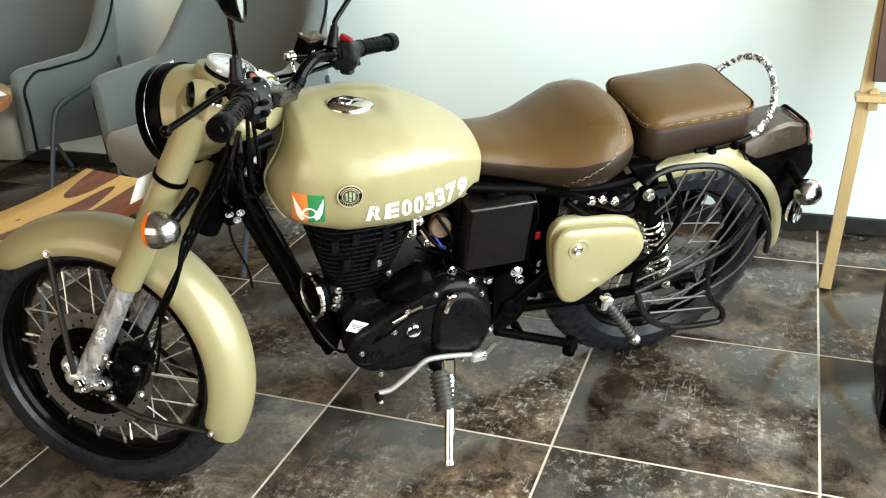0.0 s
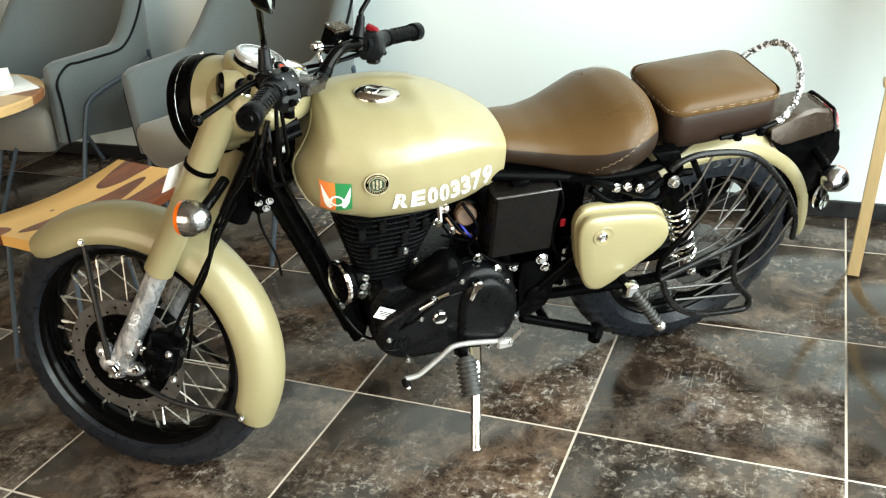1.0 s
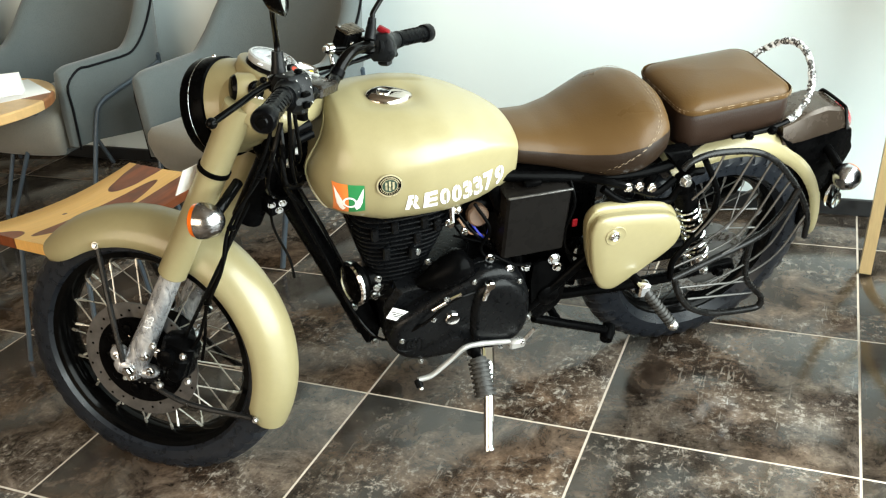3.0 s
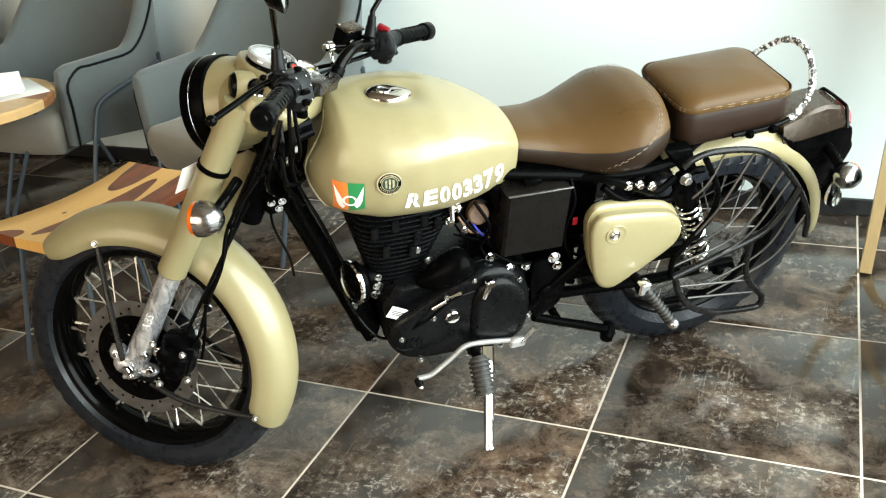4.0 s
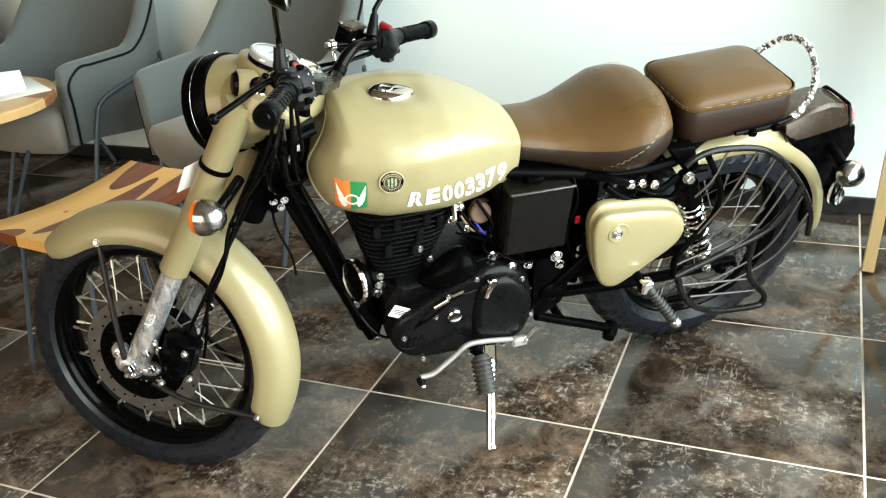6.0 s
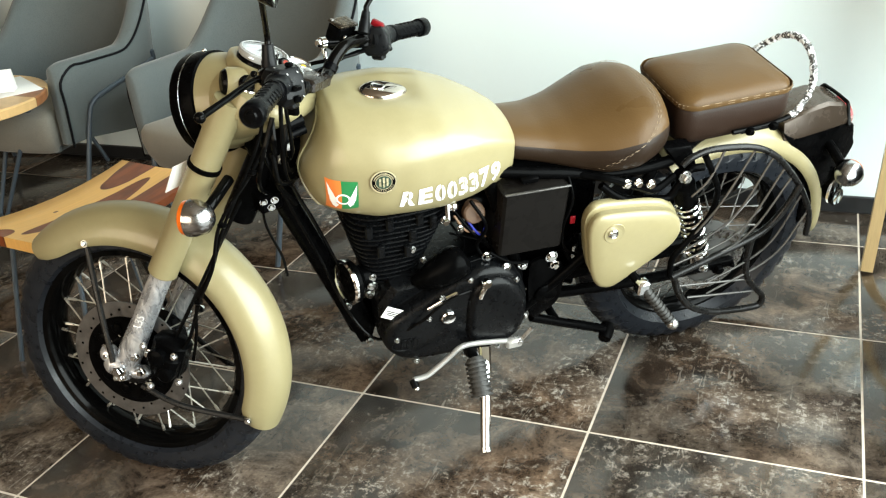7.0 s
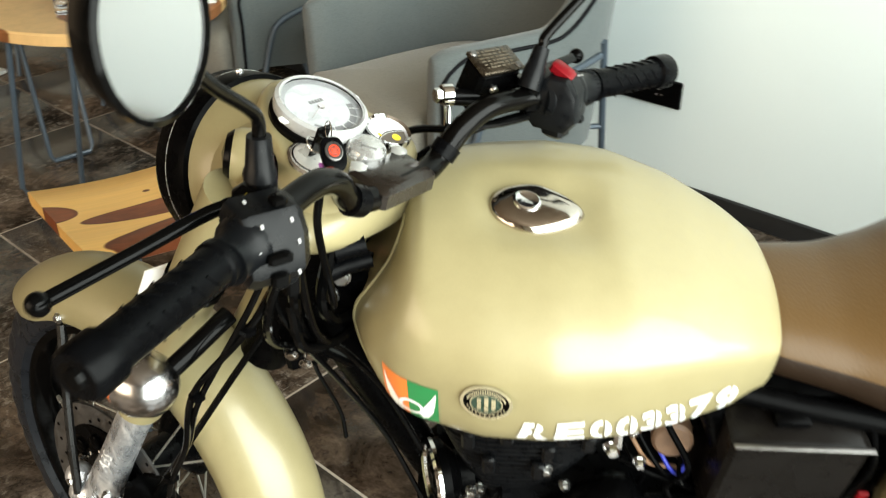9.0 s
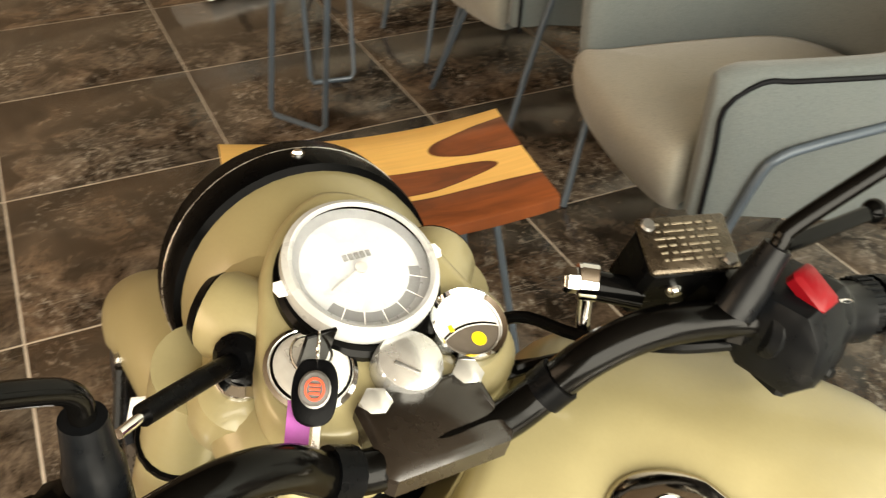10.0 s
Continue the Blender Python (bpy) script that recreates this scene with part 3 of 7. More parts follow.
# front brake disc with drilled carrier
g = Geo().lathe([(0.104, -0.002), (0.14, -0.002), (0.14, 0.002), (0.104, 0.002), (0.104, -0.002)], 72, Matrix.Translation((WB, 0.066, RF)) @ AX["y"])
part("brake_disc", g, DISC, fw, "ventilated steel brake disc", MS)
g = Geo().lathe([(0.05, 0.0), (0.098, 0.003), (0.106, 0.006), (0.106, 0.009), (0.09, 0.008), (0.05, 0.006), (0.05, 0.0)], 48, Matrix.Translation((WB, 0.062, RF)) @ AX["y"])
part("disc_carrier", g, BLACK, fw, "black drilled disc carrier", MS)
g = Geo()
for i in range(10):
    a = 2 * math.pi * i / 10
    g.mark().lathe([(0, 0), (0.012, 0), (0.012, 0.006), (0.009, 0.008), (0, 0.008)], 12, Matrix.Translation((WB + 0.079 * math.cos(a), 0.067, RF + 0.079 * math.sin(a))) @ AX["y"])
part("carrier_boss", g, BLACK, fw, "", MS)
g = Geo()
for i in range(5):
    a = 2 * math.pi * i / 5 + 0.4
    g.bolt((WB + 0.066 * math.cos(a), 0.073, RF + 0.066 * math.sin(a)), (0, 1, 0), 0.005, 0.006)
part("disc_bolt", g, STEEL, fw, "", MS)
# ring of slots round the disc, as small dark plugs
g = Geo()
for i in range(30):
    a = 2 * math.pi * i / 30
    for r_ in ((0.112, 0.122, 0.132)[i % 3],):
        g.mark().lathe([(0, 0.0021), (0.003, 0.0021), (0.003, 0.0028), (0, 0.0028)], 8, Matrix.Translation((WB + r_ * math.cos(a), 0.066, RF + r_ * math.sin(a))) @ AX["y"])
part("disc_hole", g, GLOSSB, fw, "", MS)

# fork
for sgn, nm in ((1, "left"), (-1, "right")):
    y = 0.09 * sgn
    leg = Geo().tube([fork_pt(-0.03, y, 0.0), fork_pt(-0.01, y), fork_pt(0.05, y), fork_pt(0.12, y), fork_pt(0.20, y), fork_pt(0.275, y)],
                     [0.02, 0.026, 0.0275, 0.0245, 0.0235, 0.0235], 18)
    lg = part("fork_leg", leg, ALLOY, bike, "grey alloy fork leg wrapped in clear film", MS)
    cov = Geo().tube([fork_pt(0.262, y), fork_pt(0.266, y), fork_pt(0.36, y), fork_pt(0.50, y), fork_pt(0.64, y), fork_pt(0.68, y)], [0.027, 0.0305, 0.0305, 0.0298, 0.0305, 0.0305], 24)
    part("fork_cover", cov, PAINT, bike, "sand-painted fork shroud", MS)
    ringg = Geo().tube([fork_pt(0.527, y), fork_pt(0.537, y)], 0.0335, 20)
    part("fork_clamp", ringg, BLACK, bike, "", MS)
    # axle lug with bolts, in clumps of crumpled film
    g = Geo().ball(0.026, Matrix.Translation((WB + 0.012, y + 0.012 * sgn, RF + 0.006)), 14, 1.2, 0.9, 1.0)
    g.ball(0.02, Matrix.Translation((WB + 0.03, y + 0.01 * sgn, RF + 0.03)), 12)
    g.ball(0.02, Matrix.Translation((WB - 0.03, y, RF - 0.012)), 12, 1.4, 1, 0.8)
    part("axle_lug", g, ALLOY, lg, "fork foot wrapped in film", MS)
    g = Geo().bolt((WB, y + 0.026 * sgn, RF), (0, sgn, 0), 0.012, 0.014)
    for dx, dz in ((0.028, 0.03), (-0.05, 0.0), (-0.04, 0.035), (0.0, -0.02), (-0.075, 0.05)):
        g.bolt((WB + dx, y + 0.02 * sgn, RF + dz), (0, sgn, 0), 0.007, 0.01)
    part("axle_bolt", g, CHROME, lg, "bright bolts at the axle", MS)

# raised letters up the left fork leg
me = text_mesh("ABS", 0.026)
for v in me.vertices:
    u, h = v.co.x, v.co.y - 0.009
    a = h / 0.0247
    p = AXLE + axis_s * (0.115 + u) + fwd_s * (0.0252 * math.sin(a)) + Vector((0, 0.09 + 0.0252 * math.cos(a), 0))
    v.co = MS @ p
me.materials.append(WHITE_P)
ob = new("leg_lettering", me)
ob.parent = bike
ob["label"] = "bright letters ABS up the fork leg"

# caliper and its bracket behind the left leg
g = Geo().box((0.075, 0.06, 0.10), at(WB - 0.115, 0.092, RF + 0.045) @ Matrix.Rotation(radians(-20), 4, "Y"), 0.014)
g.box((0.05, 0.05, 0.07), at(WB - 0.12, 0.11, RF + 0.03) @ Matrix.Rotation(radians(-20), 4, "Y"), 0.012)
g.lathe([(0, 0), (0.02, 0), (0.02, 0.02), (0.014, 0.024), (0, 0.024)], 18, Matrix.Translation((WB - 0.108, 0.118, RF + 0.055)) @ AX["y"])
g.lathe([(0, 0), (0.017, 0), (0.017, 0.02), (0.012, 0.024), (0, 0.024)], 18, Matrix.Translation((WB - 0.125, 0.118, RF + 0.018)) @ AX["y"])
cal = part("brake_caliper", g, BLACK, bike, "black disc brake caliper", MS)
g = Geo()
for dx, dz in ((-0.075, 0.075), (-0.145, 0.06), (-0.15, 0.0), (-0.08, -0.02)):
    g.bolt((WB + dx, 0.125, RF + dz), (0, 1, 0), 0.006, 0.008)
part("caliper_bolt", g, STEEL, cal, "", MS)

# mudguards
def mudguard(cx, cz, R, a0, a1, w, depth, n=40, tip0=1.0, tip1=1.0):
    """A U-shaped guard round an axle, angles in degrees from the front over the top; its ends are rounded."""
    rings = []
    for i in range(n + 1):
        t = i / n
        a = radians(a0 + (a1 - a0) * t)
        k0 = min(1.0, t / 0.10) if tip0 else 1.0
        k1 = min(1.0, (1 - t) / 0.06) if tip1 else 1.0
        e = max(0.12, math.sin(math.pi / 2 * min(k0, k1)) ** 0.6)
        ring = []
        m_ = 16
        for j in range(m_ + 1):
            u = -1 + 2 * j / m_
            y = w * math.sin(u * math.pi / 2) * (0.74 + 0.26 * e)
            drop = depth * (1 - math.cos(u * math.pi / 2) ** 0.9)
            r = R - drop * (0.6 + 0.4 * e)
            ring.append((cx + r * math.cos(a), y, cz + r * math.sin(a)))
        for j in range(m_, -1, -1):
            u = -1 + 2 * j / m_
            y = (w - 0.004) * math.sin(u * math.pi / 2) * (0.74 + 0.26 * e)
            drop = depth * (1 - math.cos(u * math.pi / 2) ** 0.9)
            r = R - 0.004 - drop * (0.6 + 0.4 * e)
            ring.append((cx + r * math.cos(a), y, cz + r * math.sin(a)))
        rings.append(ring)
    return Geo().loft(rings)


mg = part("front_mudguard", mudguard(WB, RF, 0.345, 45, 207, 0.068, 0.072), PAINT, bike, "deep sand-painted front mudguard", MS, 60)
for sgn in (1, -1):
    g = Geo().tube(spline([(WB + 0.01, 0.118 * sgn, RF + 0.02), (WB + 0.035, 0.1 * sgn, RF + 0.12), (WB + 0.068, 0.07 * sgn, RF + 0.262)], 6), 0.0065, 8)
    g.mark().tube(spline([(WB - 0.05, 0.115 * sgn, RF - 0.03), (WB - 0.13, 0.1 * sgn, RF - 0.075), (WB - 0.262, 0.069 * sgn, RF - 0.108)], 6), 0.0065, 8)
    part("mudguard_stay", g, SHEEN_BLACK, bike, "black tubular mudguard stay", MS)
g = Geo().bolt((WB + 0.075, 0.068, RF + 0.268), (0, 1, 0.2), 0.006, 0.006)
g.bolt((WB - 0.27, 0.068, RF - 0.112), (0, 1, 0), 0.006, 0.006)
part("mudguard_bolt", g, STEEL, mg, "", MS)

RG = 0.364
part("rear_mudguard", mudguard(0, RR, RG, 62, 183, 0.08, 0.055, tip0=0), PAINT, bike, "sand-painted rear mudguard", None, 60)

# tank: stations along the bike of half width, top, widest height and bottom
TANK = [(0.545, 0.0275, 0.7807, 0.7467, 0.7180), (0.560, 0.0888, 0.8047, 0.7743, 0.6760), (0.600, 0.1136, 0.8317, 0.7944, 0.6623), (0.660, 0.1400, 0.8636, 0.8163, 0.6508),
        (0.730, 0.1640, 0.8901, 0.8262, 0.6511), (0.800, 0.1748, 0.9046, 0.8203, 0.6609), (0.870, 0.1716, 0.9112, 0.8071, 0.6685), (0.930, 0.1553, 0.9147, 0.7966, 0.6881)]
# the open front: its seam by angle from the flank (0) up to the crest (90) and down to the belly (-90)
TANK_SEAM = [(-90, 0.958, 0.0, 0.698), (-75, 0.962, 0.05, 0.70), (-60, 0.975, 0.085, 0.708), (-40, 0.991, 0.072, 0.727), (-20, 1.004, 0.058, 0.757), (0, 1.0085, 0.052, 0.787),
             (20, 1.004, 0.05, 0.808), (40, 0.988, 0.045, 0.828), (60, 0.969, 0.035, 0.852), (75, 0.958, 0.022, 0.872), (90, 0.951, 0.0, 0.887)]


def lerp_rows(rows, x):
    rows = sorted(rows)
    for a, b in zip(rows, rows[1:]):
        if a[0] <= x <= b[0]:
            t = (x - a[0]) / (b[0] - a[0])
            return [u + (v - u) * t for u, v in zip(a, b)][1:]
    return list(rows[0 if x < rows[0][0] else -1][1:])


def tank_ring(x, m=64):
    w, zt, zm, zb = lerp_rows(TANK, x)
    ring = []
    for i in range(m):
        a = 2 * math.pi * i / m
        c, s = math.cos(a), math.sin(a)
        n = 2.15 if s >= 0 else 3.2
        ring.append(Vector((x, math.copysign(w * abs(c) ** (2 / n), c), zm + (zt - zm if s >= 0 else zb - zm) * abs(s) ** (2 / n))))
    return ring


def seam_ring(m=64):
    ring = []
    for i in range(m):
        d = 360 * i / m
        d = d - 360 if d > 180 else d
        fold = d if abs(d) <= 90 else math.copysign(180, d) - d
        x, y, z = lerp_rows(TANK_SEAM, fold)
        ring.append(Vector((x, y if abs(d) <= 90 else -y, z)))
    return [(ring[i - 1] + 2 * q + ring[(i + 1) % m]) / 4 for i, q in enumerate(ring)]


rings = []
for a, b in zip(TANK, TANK[1:]):
    rings += [tank_ring(a[0] + (b[0] - a[0]) * k / 6) for k in range(6)]
p0, p_back, p2 = tank_ring(0.93), tank_ring(0.90), seam_ring()
rings.append(p0)
for k in range(1, 9):
    u = k / 8
    ring = []
    for i in range(64):
        s = math.sin(2 * math.pi * i / 64)
        reach = lerp_rows([(-1, 0.02), (0, 0.055), (1, 0.012)], s)[0]
        p1 = p0[i] + (p0[i] - p_back[i]) / 0.03 * reach
        ring.append((1 - u) ** 2 * p0[i] + 2 * u * (1 - u) * p1 + u * u * p2[i])
    rings.append(ring)
mid = Vector((0.955, 0, 0.79))
inner = [[mid + Vector(((q.x - mid.x) * k - back, q.y * k, (q.z - mid.z) * k)) for q in p2] for k, back in ((0.985, 0.001), (0.9, 0.03), (0.55, 0.045))]
tank = part("fuel_tank", Geo().loft(rings), PAINT, bike, "teardrop sand-painted fuel tank", None, 70)
for it in range(3):
    bm = bmesh.new()
    bm.from_mesh(tank.data)
    bmesh.ops.smooth_vert(bm, verts=[v for v in bm.verts if v.co.x < 0.95], factor=0.5, use_axis_x=True, use_axis_y=True, use_axis_z=True)
    bm.to_mesh(tank.data)
    bm.free()
for v in tank.data.vertices:
    if v.co.z > 0.85:
        v.co.z -= 0.010 * math.exp(-((v.co.x - 0.816) / 0.062) ** 4 - (v.co.y / 0.047) ** 4)
tank_tree = BVHTree.FromPolygons([v.co for v in tank.data.vertices], [tuple(f.vertices) for f in tank.data.polygons])


def tank_y(x, z):
    """The tank's left flank at a given length and height."""
    hit = tank_tree.ray_cast(Vector((x, 1.0, z)), Vector((0, -1, 0)))[0]
    return hit.y if hit else 0.06


part("tank_front", Geo().loft(inner), BLACK, tank, "dark recessed front wall of the tank", None, 60)
# pressed seam round the open front of the tank
part("seam_flange", Geo().tube([p2[(i - 14) % 64] for i in range(61)], 0.0024, 8), PAINT, tank, "pressed seam along the tank front")
# filler cap
g = Geo()
out = []
for i in range(40):
    a = 2 * math.pi * i / 40
    c, s = math.cos(a), math.sin(a)
    out.append((0.05 * c + 0.002, (0.036 if c > 0 else 0.036 * (1 + 0.32 * c)) * s))
mc = Matrix.Translation((0.816, 0, 0.888)) @ Matrix.Rotation(radians(-8), 4, "Y")
rings = [[(x * k, y * k, h) for x, y in out] for k, h in ((1.06, 0.0), (1.06, 0.005), (1.0, 0.0065), (0.99, 0.010), (0.93, 0.0135), (0.8, 0.0165), (0.5, 0.0185), (0.05, 0.019))]
g.loft(rings, mc)
cap = part("filler_cap", g, CAPCHROME, tank, "teardrop chrome filler cap")
g = Geo().lathe([(0, 0.0), (0.015, 0.0), (0.014, 0.003), (0.012, 0.0042), (0.0105, 0.0034), (0, 0.0036)], 28, mc @ Matrix.Translation((0.014, 0, 0.0175)))
part("cap_lock", g, CHROME, cap, "round chrome lock with a raised rim")
g = Geo().loft([[(x * k, y * k, h) for x, y in out] for k, h in ((1.08, -0.006), (1.08, 0.0), (1.05, 0.001), (1.05, -0.006))], mc)
part("cap_seal", g, BLACK, cap)


def decal(name, polys, mat, parent, label="", lift=0.0022, div=4):
    """Flat shapes, given in length and height, laid on the tank's left flank."""
    bm = bmesh.new()
    for poly in polys:
        vs = [bm.verts.new((x, 0, z)) for x, z in poly]
        bm.faces.new(vs)
    bmesh.ops.triangulate(bm, faces=bm.faces)
    for _ in range(div):
        longest = [e for e in bm.edges if e.calc_length() > 0.012]
        if longest:
            bmesh.ops.subdivide_edges(bm, edges=longest, cuts=1)
            bmesh.ops.triangulate(bm, faces=bm.faces)
    for v in bm.verts:
        v.co.y = tank_y(v.co.x, v.co.z) + lift
    bm.normal_update()
    for f in bm.faces:
        if f.normal.y < 0:
            f.normal_flip()
    me = bpy.data.meshes.new(name)
    bm.to_mesh(me)
    bm.free()
    me.polygons.foreach_set("use_smooth", [True] * len(me.polygons))
    me.materials.append(mat)
    ob = new(name, me)
    ob.parent = parent
    if label:
        ob["label"] = label
    return ob


# flag decal: orange and green fields with a white winged ring
FLAG = ((0.9714, 0.8058), (0.9141, 0.804), (0.9142, 0.740), (0.9699, 0.7259))


def on_flag(u, v):
    """A place on the flag: u from its front edge to its rear one, v from bottom to top."""
    (ax, az), (bx_, bz_), (cx_, cz_), (dx_, dz_) = FLAG
    return ((ax * (1 - u) + bx_ * u) * v + (dx_ * (1 - u) + cx_ * u) * (1 - v), (az * (1 - u) + bz_ * u) * v + (dz_ * (1 - u) + cz_ * u) * (1 - v))


fl = decal("flag_decal", [[on_flag(0, 1), on_flag(0.46, 1), on_flag(0.46, 0), on_flag(0, 0)]], ORANGE, tank, "orange, white and green winged flag decal", 0.0012)
decal("green_field", [[on_flag(0.46, 1), on_flag(1, 1), on_flag(1, 0), on_flag(0.46, 0)]], GREEN, fl, "", 0.0013)


def ring_poly(cx, cz, r0, r1, n=28, sx=1.0):
    out = []
    for i in range(n):
        a, b = 2 * math.pi * i / n, 2 * math.pi * (i + 1) / n
        out.append([(cx + r0 * sx * math.cos(a), cz + r0 * math.sin(a)), (cx + r1 * sx * math.cos(a), cz + r1 * math.sin(a)),
                    (cx + r1 * sx * math.cos(b), cz + r1 * math.sin(b)), (cx + r0 * sx * math.cos(b), cz + r0 * math.sin(b))])
    return out


rc = on_flag(0.5, 0.40)
decal("winged_ring", ring_poly(rc[0], rc[1], 0.0095, 0.0135), DECALW, fl, "", 0.0018)
for s in (-1, 1):
    for quad_ in (((0.22, 0.42), (0.30, 0.20), (0.44, 0.52), (0.465, 0.88)), ((0.20, 0.30), (0.30, 0.12), (0.41, 0.34), (0.43, 0.62)), ((0.14, 0.20), (0.22, 0.06), (0.34, 0.18), (0.385, 0.38))):
        decal("feather", [[on_flag(0.5 + s * f[0], f[1] + 0.02) for f in quad_]], DECALW, fl, "", 0.0018)
# round badge: gold rim, dark band, green centre, pale strokes
bx, bz = 0.867, 0.802
bg = decal("tank_badge", ring_poly(bx, bz, 0.0225, 0.0255, 36), GOLD, tank, "round green and gold tank badge", 0.0034)
decal("badge_band", ring_poly(bx, bz, 0.015, 0.0226, 36), GLOSSB, bg, "", 0.0030)
decal("badge_field", [[(bx + 0.0152 * math.cos(2 * math.pi * i / 24), bz + 0.0152 * math.sin(2 * math.pi * i / 24)) for i in range(24)]], DARKGREEN, bg, "", 0.0028)
bars = [[(bx + x0, bz + z0), (bx + x1, bz + z0), (bx + x1, bz + z1), (bx + x0, bz + z1)] for x0, x1, z0, z1 in
        ((0.009, 0.005, -0.009, 0.009), (0.002, -0.002, -0.011, 0.011), (-0.005, -0.009, -0.009, 0.009))]
bars += ring_poly(bx, bz, 0.0148, 0.0162, 36)
for i in range(22):
    a = math.pi * (0.1 + 0.8 * i / 21)
    for sg in (1, -1):
        if sg < 0 and i % 2:
            continue
        cx_, cz_ = bx + 0.019 * math.cos(a), bz + sg * 0.019 * math.sin(a)
        bars.append([(cx_ - 0.0007, cz_ - 0.0016), (cx_ + 0.0007, cz_ - 0.0016), (cx_ + 0.0007, cz_ + 0.0016), (cx_ - 0.0007, cz_ + 0.0016)])
decal("badge_stroke", bars, GOLD, bg, "", 0.0036)


# stencilled serial number along the tank's lower edge
SERIAL = "RE003379"
BASE_LINE = [(0.0, 0.835, 0.7312), (0.25, 0.7597, 0.7205), (0.5, 0.705, 0.711), (0.75, 0.6515, 0.706), (1.0, 0.6015, 0.711)]
HEAD_LINE = [(0.0, 0.829, 0.770), (0.25, 0.764, 0.7676), (0.5, 0.7122, 0.7654), (0.75, 0.664, 0.765), (1.0, 0.604, 0.764)]
for i, ch in enumerate(SERIAL):
    me = text_mesh(ch, 0.046, 0.0019)
    bm = bmesh.new()
    bm.from_mesh(me)
    bmesh.ops.remove_doubles(bm, verts=bm.verts, dist=1e-6)
    # stencil bridge: a narrow gap through the middle of the round figures
    if ch in "03R9":
        for off in (-0.0012, 0.0012):
            xm = 0.0145
            bmesh.ops.bisect_plane(bm, geom=bm.verts[:] + bm.edges[:] + bm.faces[:], plane_co=(xm + off, 0, 0), plane_no=(1, 0, 0))
        dead = [f for f in bm.faces if abs(f.calc_center_median().x - 0.0145) < 0.0012]
        bmesh.ops.delete(bm, geom=dead, context="FACES")
    for _ in range(2):
        longest = [e for e in bm.edges if e.calc_length() > 0.009]
        if longest:
            bmesh.ops.subdivide_edges(bm, edges=longest, cuts=1)
            bmesh.ops.triangulate(bm, faces=bm.faces)
    lo = [min(v.co[k] for v in bm.verts) for k in (0, 1)]
    hi = [max(v.co[k] for v in bm.verts) for k in (0, 1)]
    for v in bm.verts:
        h = (v.co.y - lo[1]) / (hi[1] - lo[1])
        u = (i + 0.84 * (v.co.x - lo[0]) / (hi[0] - lo[0])) / 7.84
        x0, z0 = lerp_rows(BASE_LINE, u)
        x1, z1 = lerp_rows(HEAD_LINE, u)
        x, z = x0 + (x1 - x0) * h, z0 + (z1 - z0) * h
        v.co = (x, tank_y(x, z) + 0.0014, z)
    m2 = bpy.data.meshes.new("serial_letter")
    bm.normal_update()
    bm.to_mesh(m2)
    bm.free()
    m2.materials.append(DECALW)
    ob = new("serial_letter", m2)
    ob.parent = tank
    ob["label"] = "white stencilled character " + ch


# seats
def seat_geo(stations, n=40, p=2.6):
    """Padded seat: stations of length, half width, top, bottom."""
    rings = []
    d = []
    for a, b in zip(stations, stations[1:]):
        for k in range(4):
            t = k / 4
            d.append([u + (v - u) * t for u, v in zip(a, b)])
    d.append(stations[-1])
    for x, w, zt, zb in d:
        ring = []
        zm = zb + 0.42 * (zt - zb)
        for i in range(n):
            a = 2 * math.pi * i / n
            c, s = math.cos(a), math.sin(a)
            y = w * abs(c) ** (2 / p) * (1 if c >= 0 else -1)
            z = zm + ((zt - zm) * abs(s) ** (2 / 2.2) if s >= 0 else -(zm - zb) * abs(s) ** (2 / 4.5))
            if s < 0:
                y *= 1 - 0.1 * abs(s)
            ring.append((x, y, z))
        rings.append(ring)
    return Geo().loft(rings)


def smooth_mesh(ob, k=2, f=0.5):
    for it in range(k):
        bm = bmesh.new()
        bm.from_mesh(ob.data)
        bmesh.ops.smooth_vert(bm, verts=bm.verts, factor=f, use_axis_x=True, use_axis_y=True, use_axis_z=True)
        bm.to_mesh(ob.data)
        bm.free()


SEAT = [(0.578, 0.05, 0.775, 0.745), (0.565, 0.0855, 0.7961, 0.7219), (0.53, 0.0919, 0.7913, 0.7136), (0.48, 0.1026, 0.7854, 0.7017), (0.42, 0.1266, 0.7894, 0.6864), (0.36, 0.1554, 0.8066, 0.6751),
        (0.30, 0.1723, 0.8276, 0.6852), (0.255, 0.1573, 0.8333, 0.6988), (0.222, 0.1344, 0.8276, 0.7081), (0.204, 0.0751, 0.8146, 0.7313), (0.2, 0.03, 0.79, 0.75)]
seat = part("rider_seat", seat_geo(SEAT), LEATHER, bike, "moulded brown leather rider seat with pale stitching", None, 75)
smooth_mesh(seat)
# shade on the seat's sides, put in as a darker copy of the leather
seat.data.materials.append(LEATHER_SHADE)
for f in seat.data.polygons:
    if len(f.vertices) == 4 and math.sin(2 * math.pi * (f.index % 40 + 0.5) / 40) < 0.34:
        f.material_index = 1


def stitch_row(pts, parent, name="stitching"):
    """A row of short thread stitches along pts."""
    p = spline(pts, 14)
    g = Geo()
    L = 0.0
    last = p[0]
    on = True
    run = [p[0]]
    for q in p[1:]:
        L += (q - last).length
        last = q
        run.append(q)
        if L > 0.0042:
            if on:
                g.tube(run, 0.00045, 5)
            on = not on
            run, L = [q], 0.0
    return part(name, g, THREAD, parent)


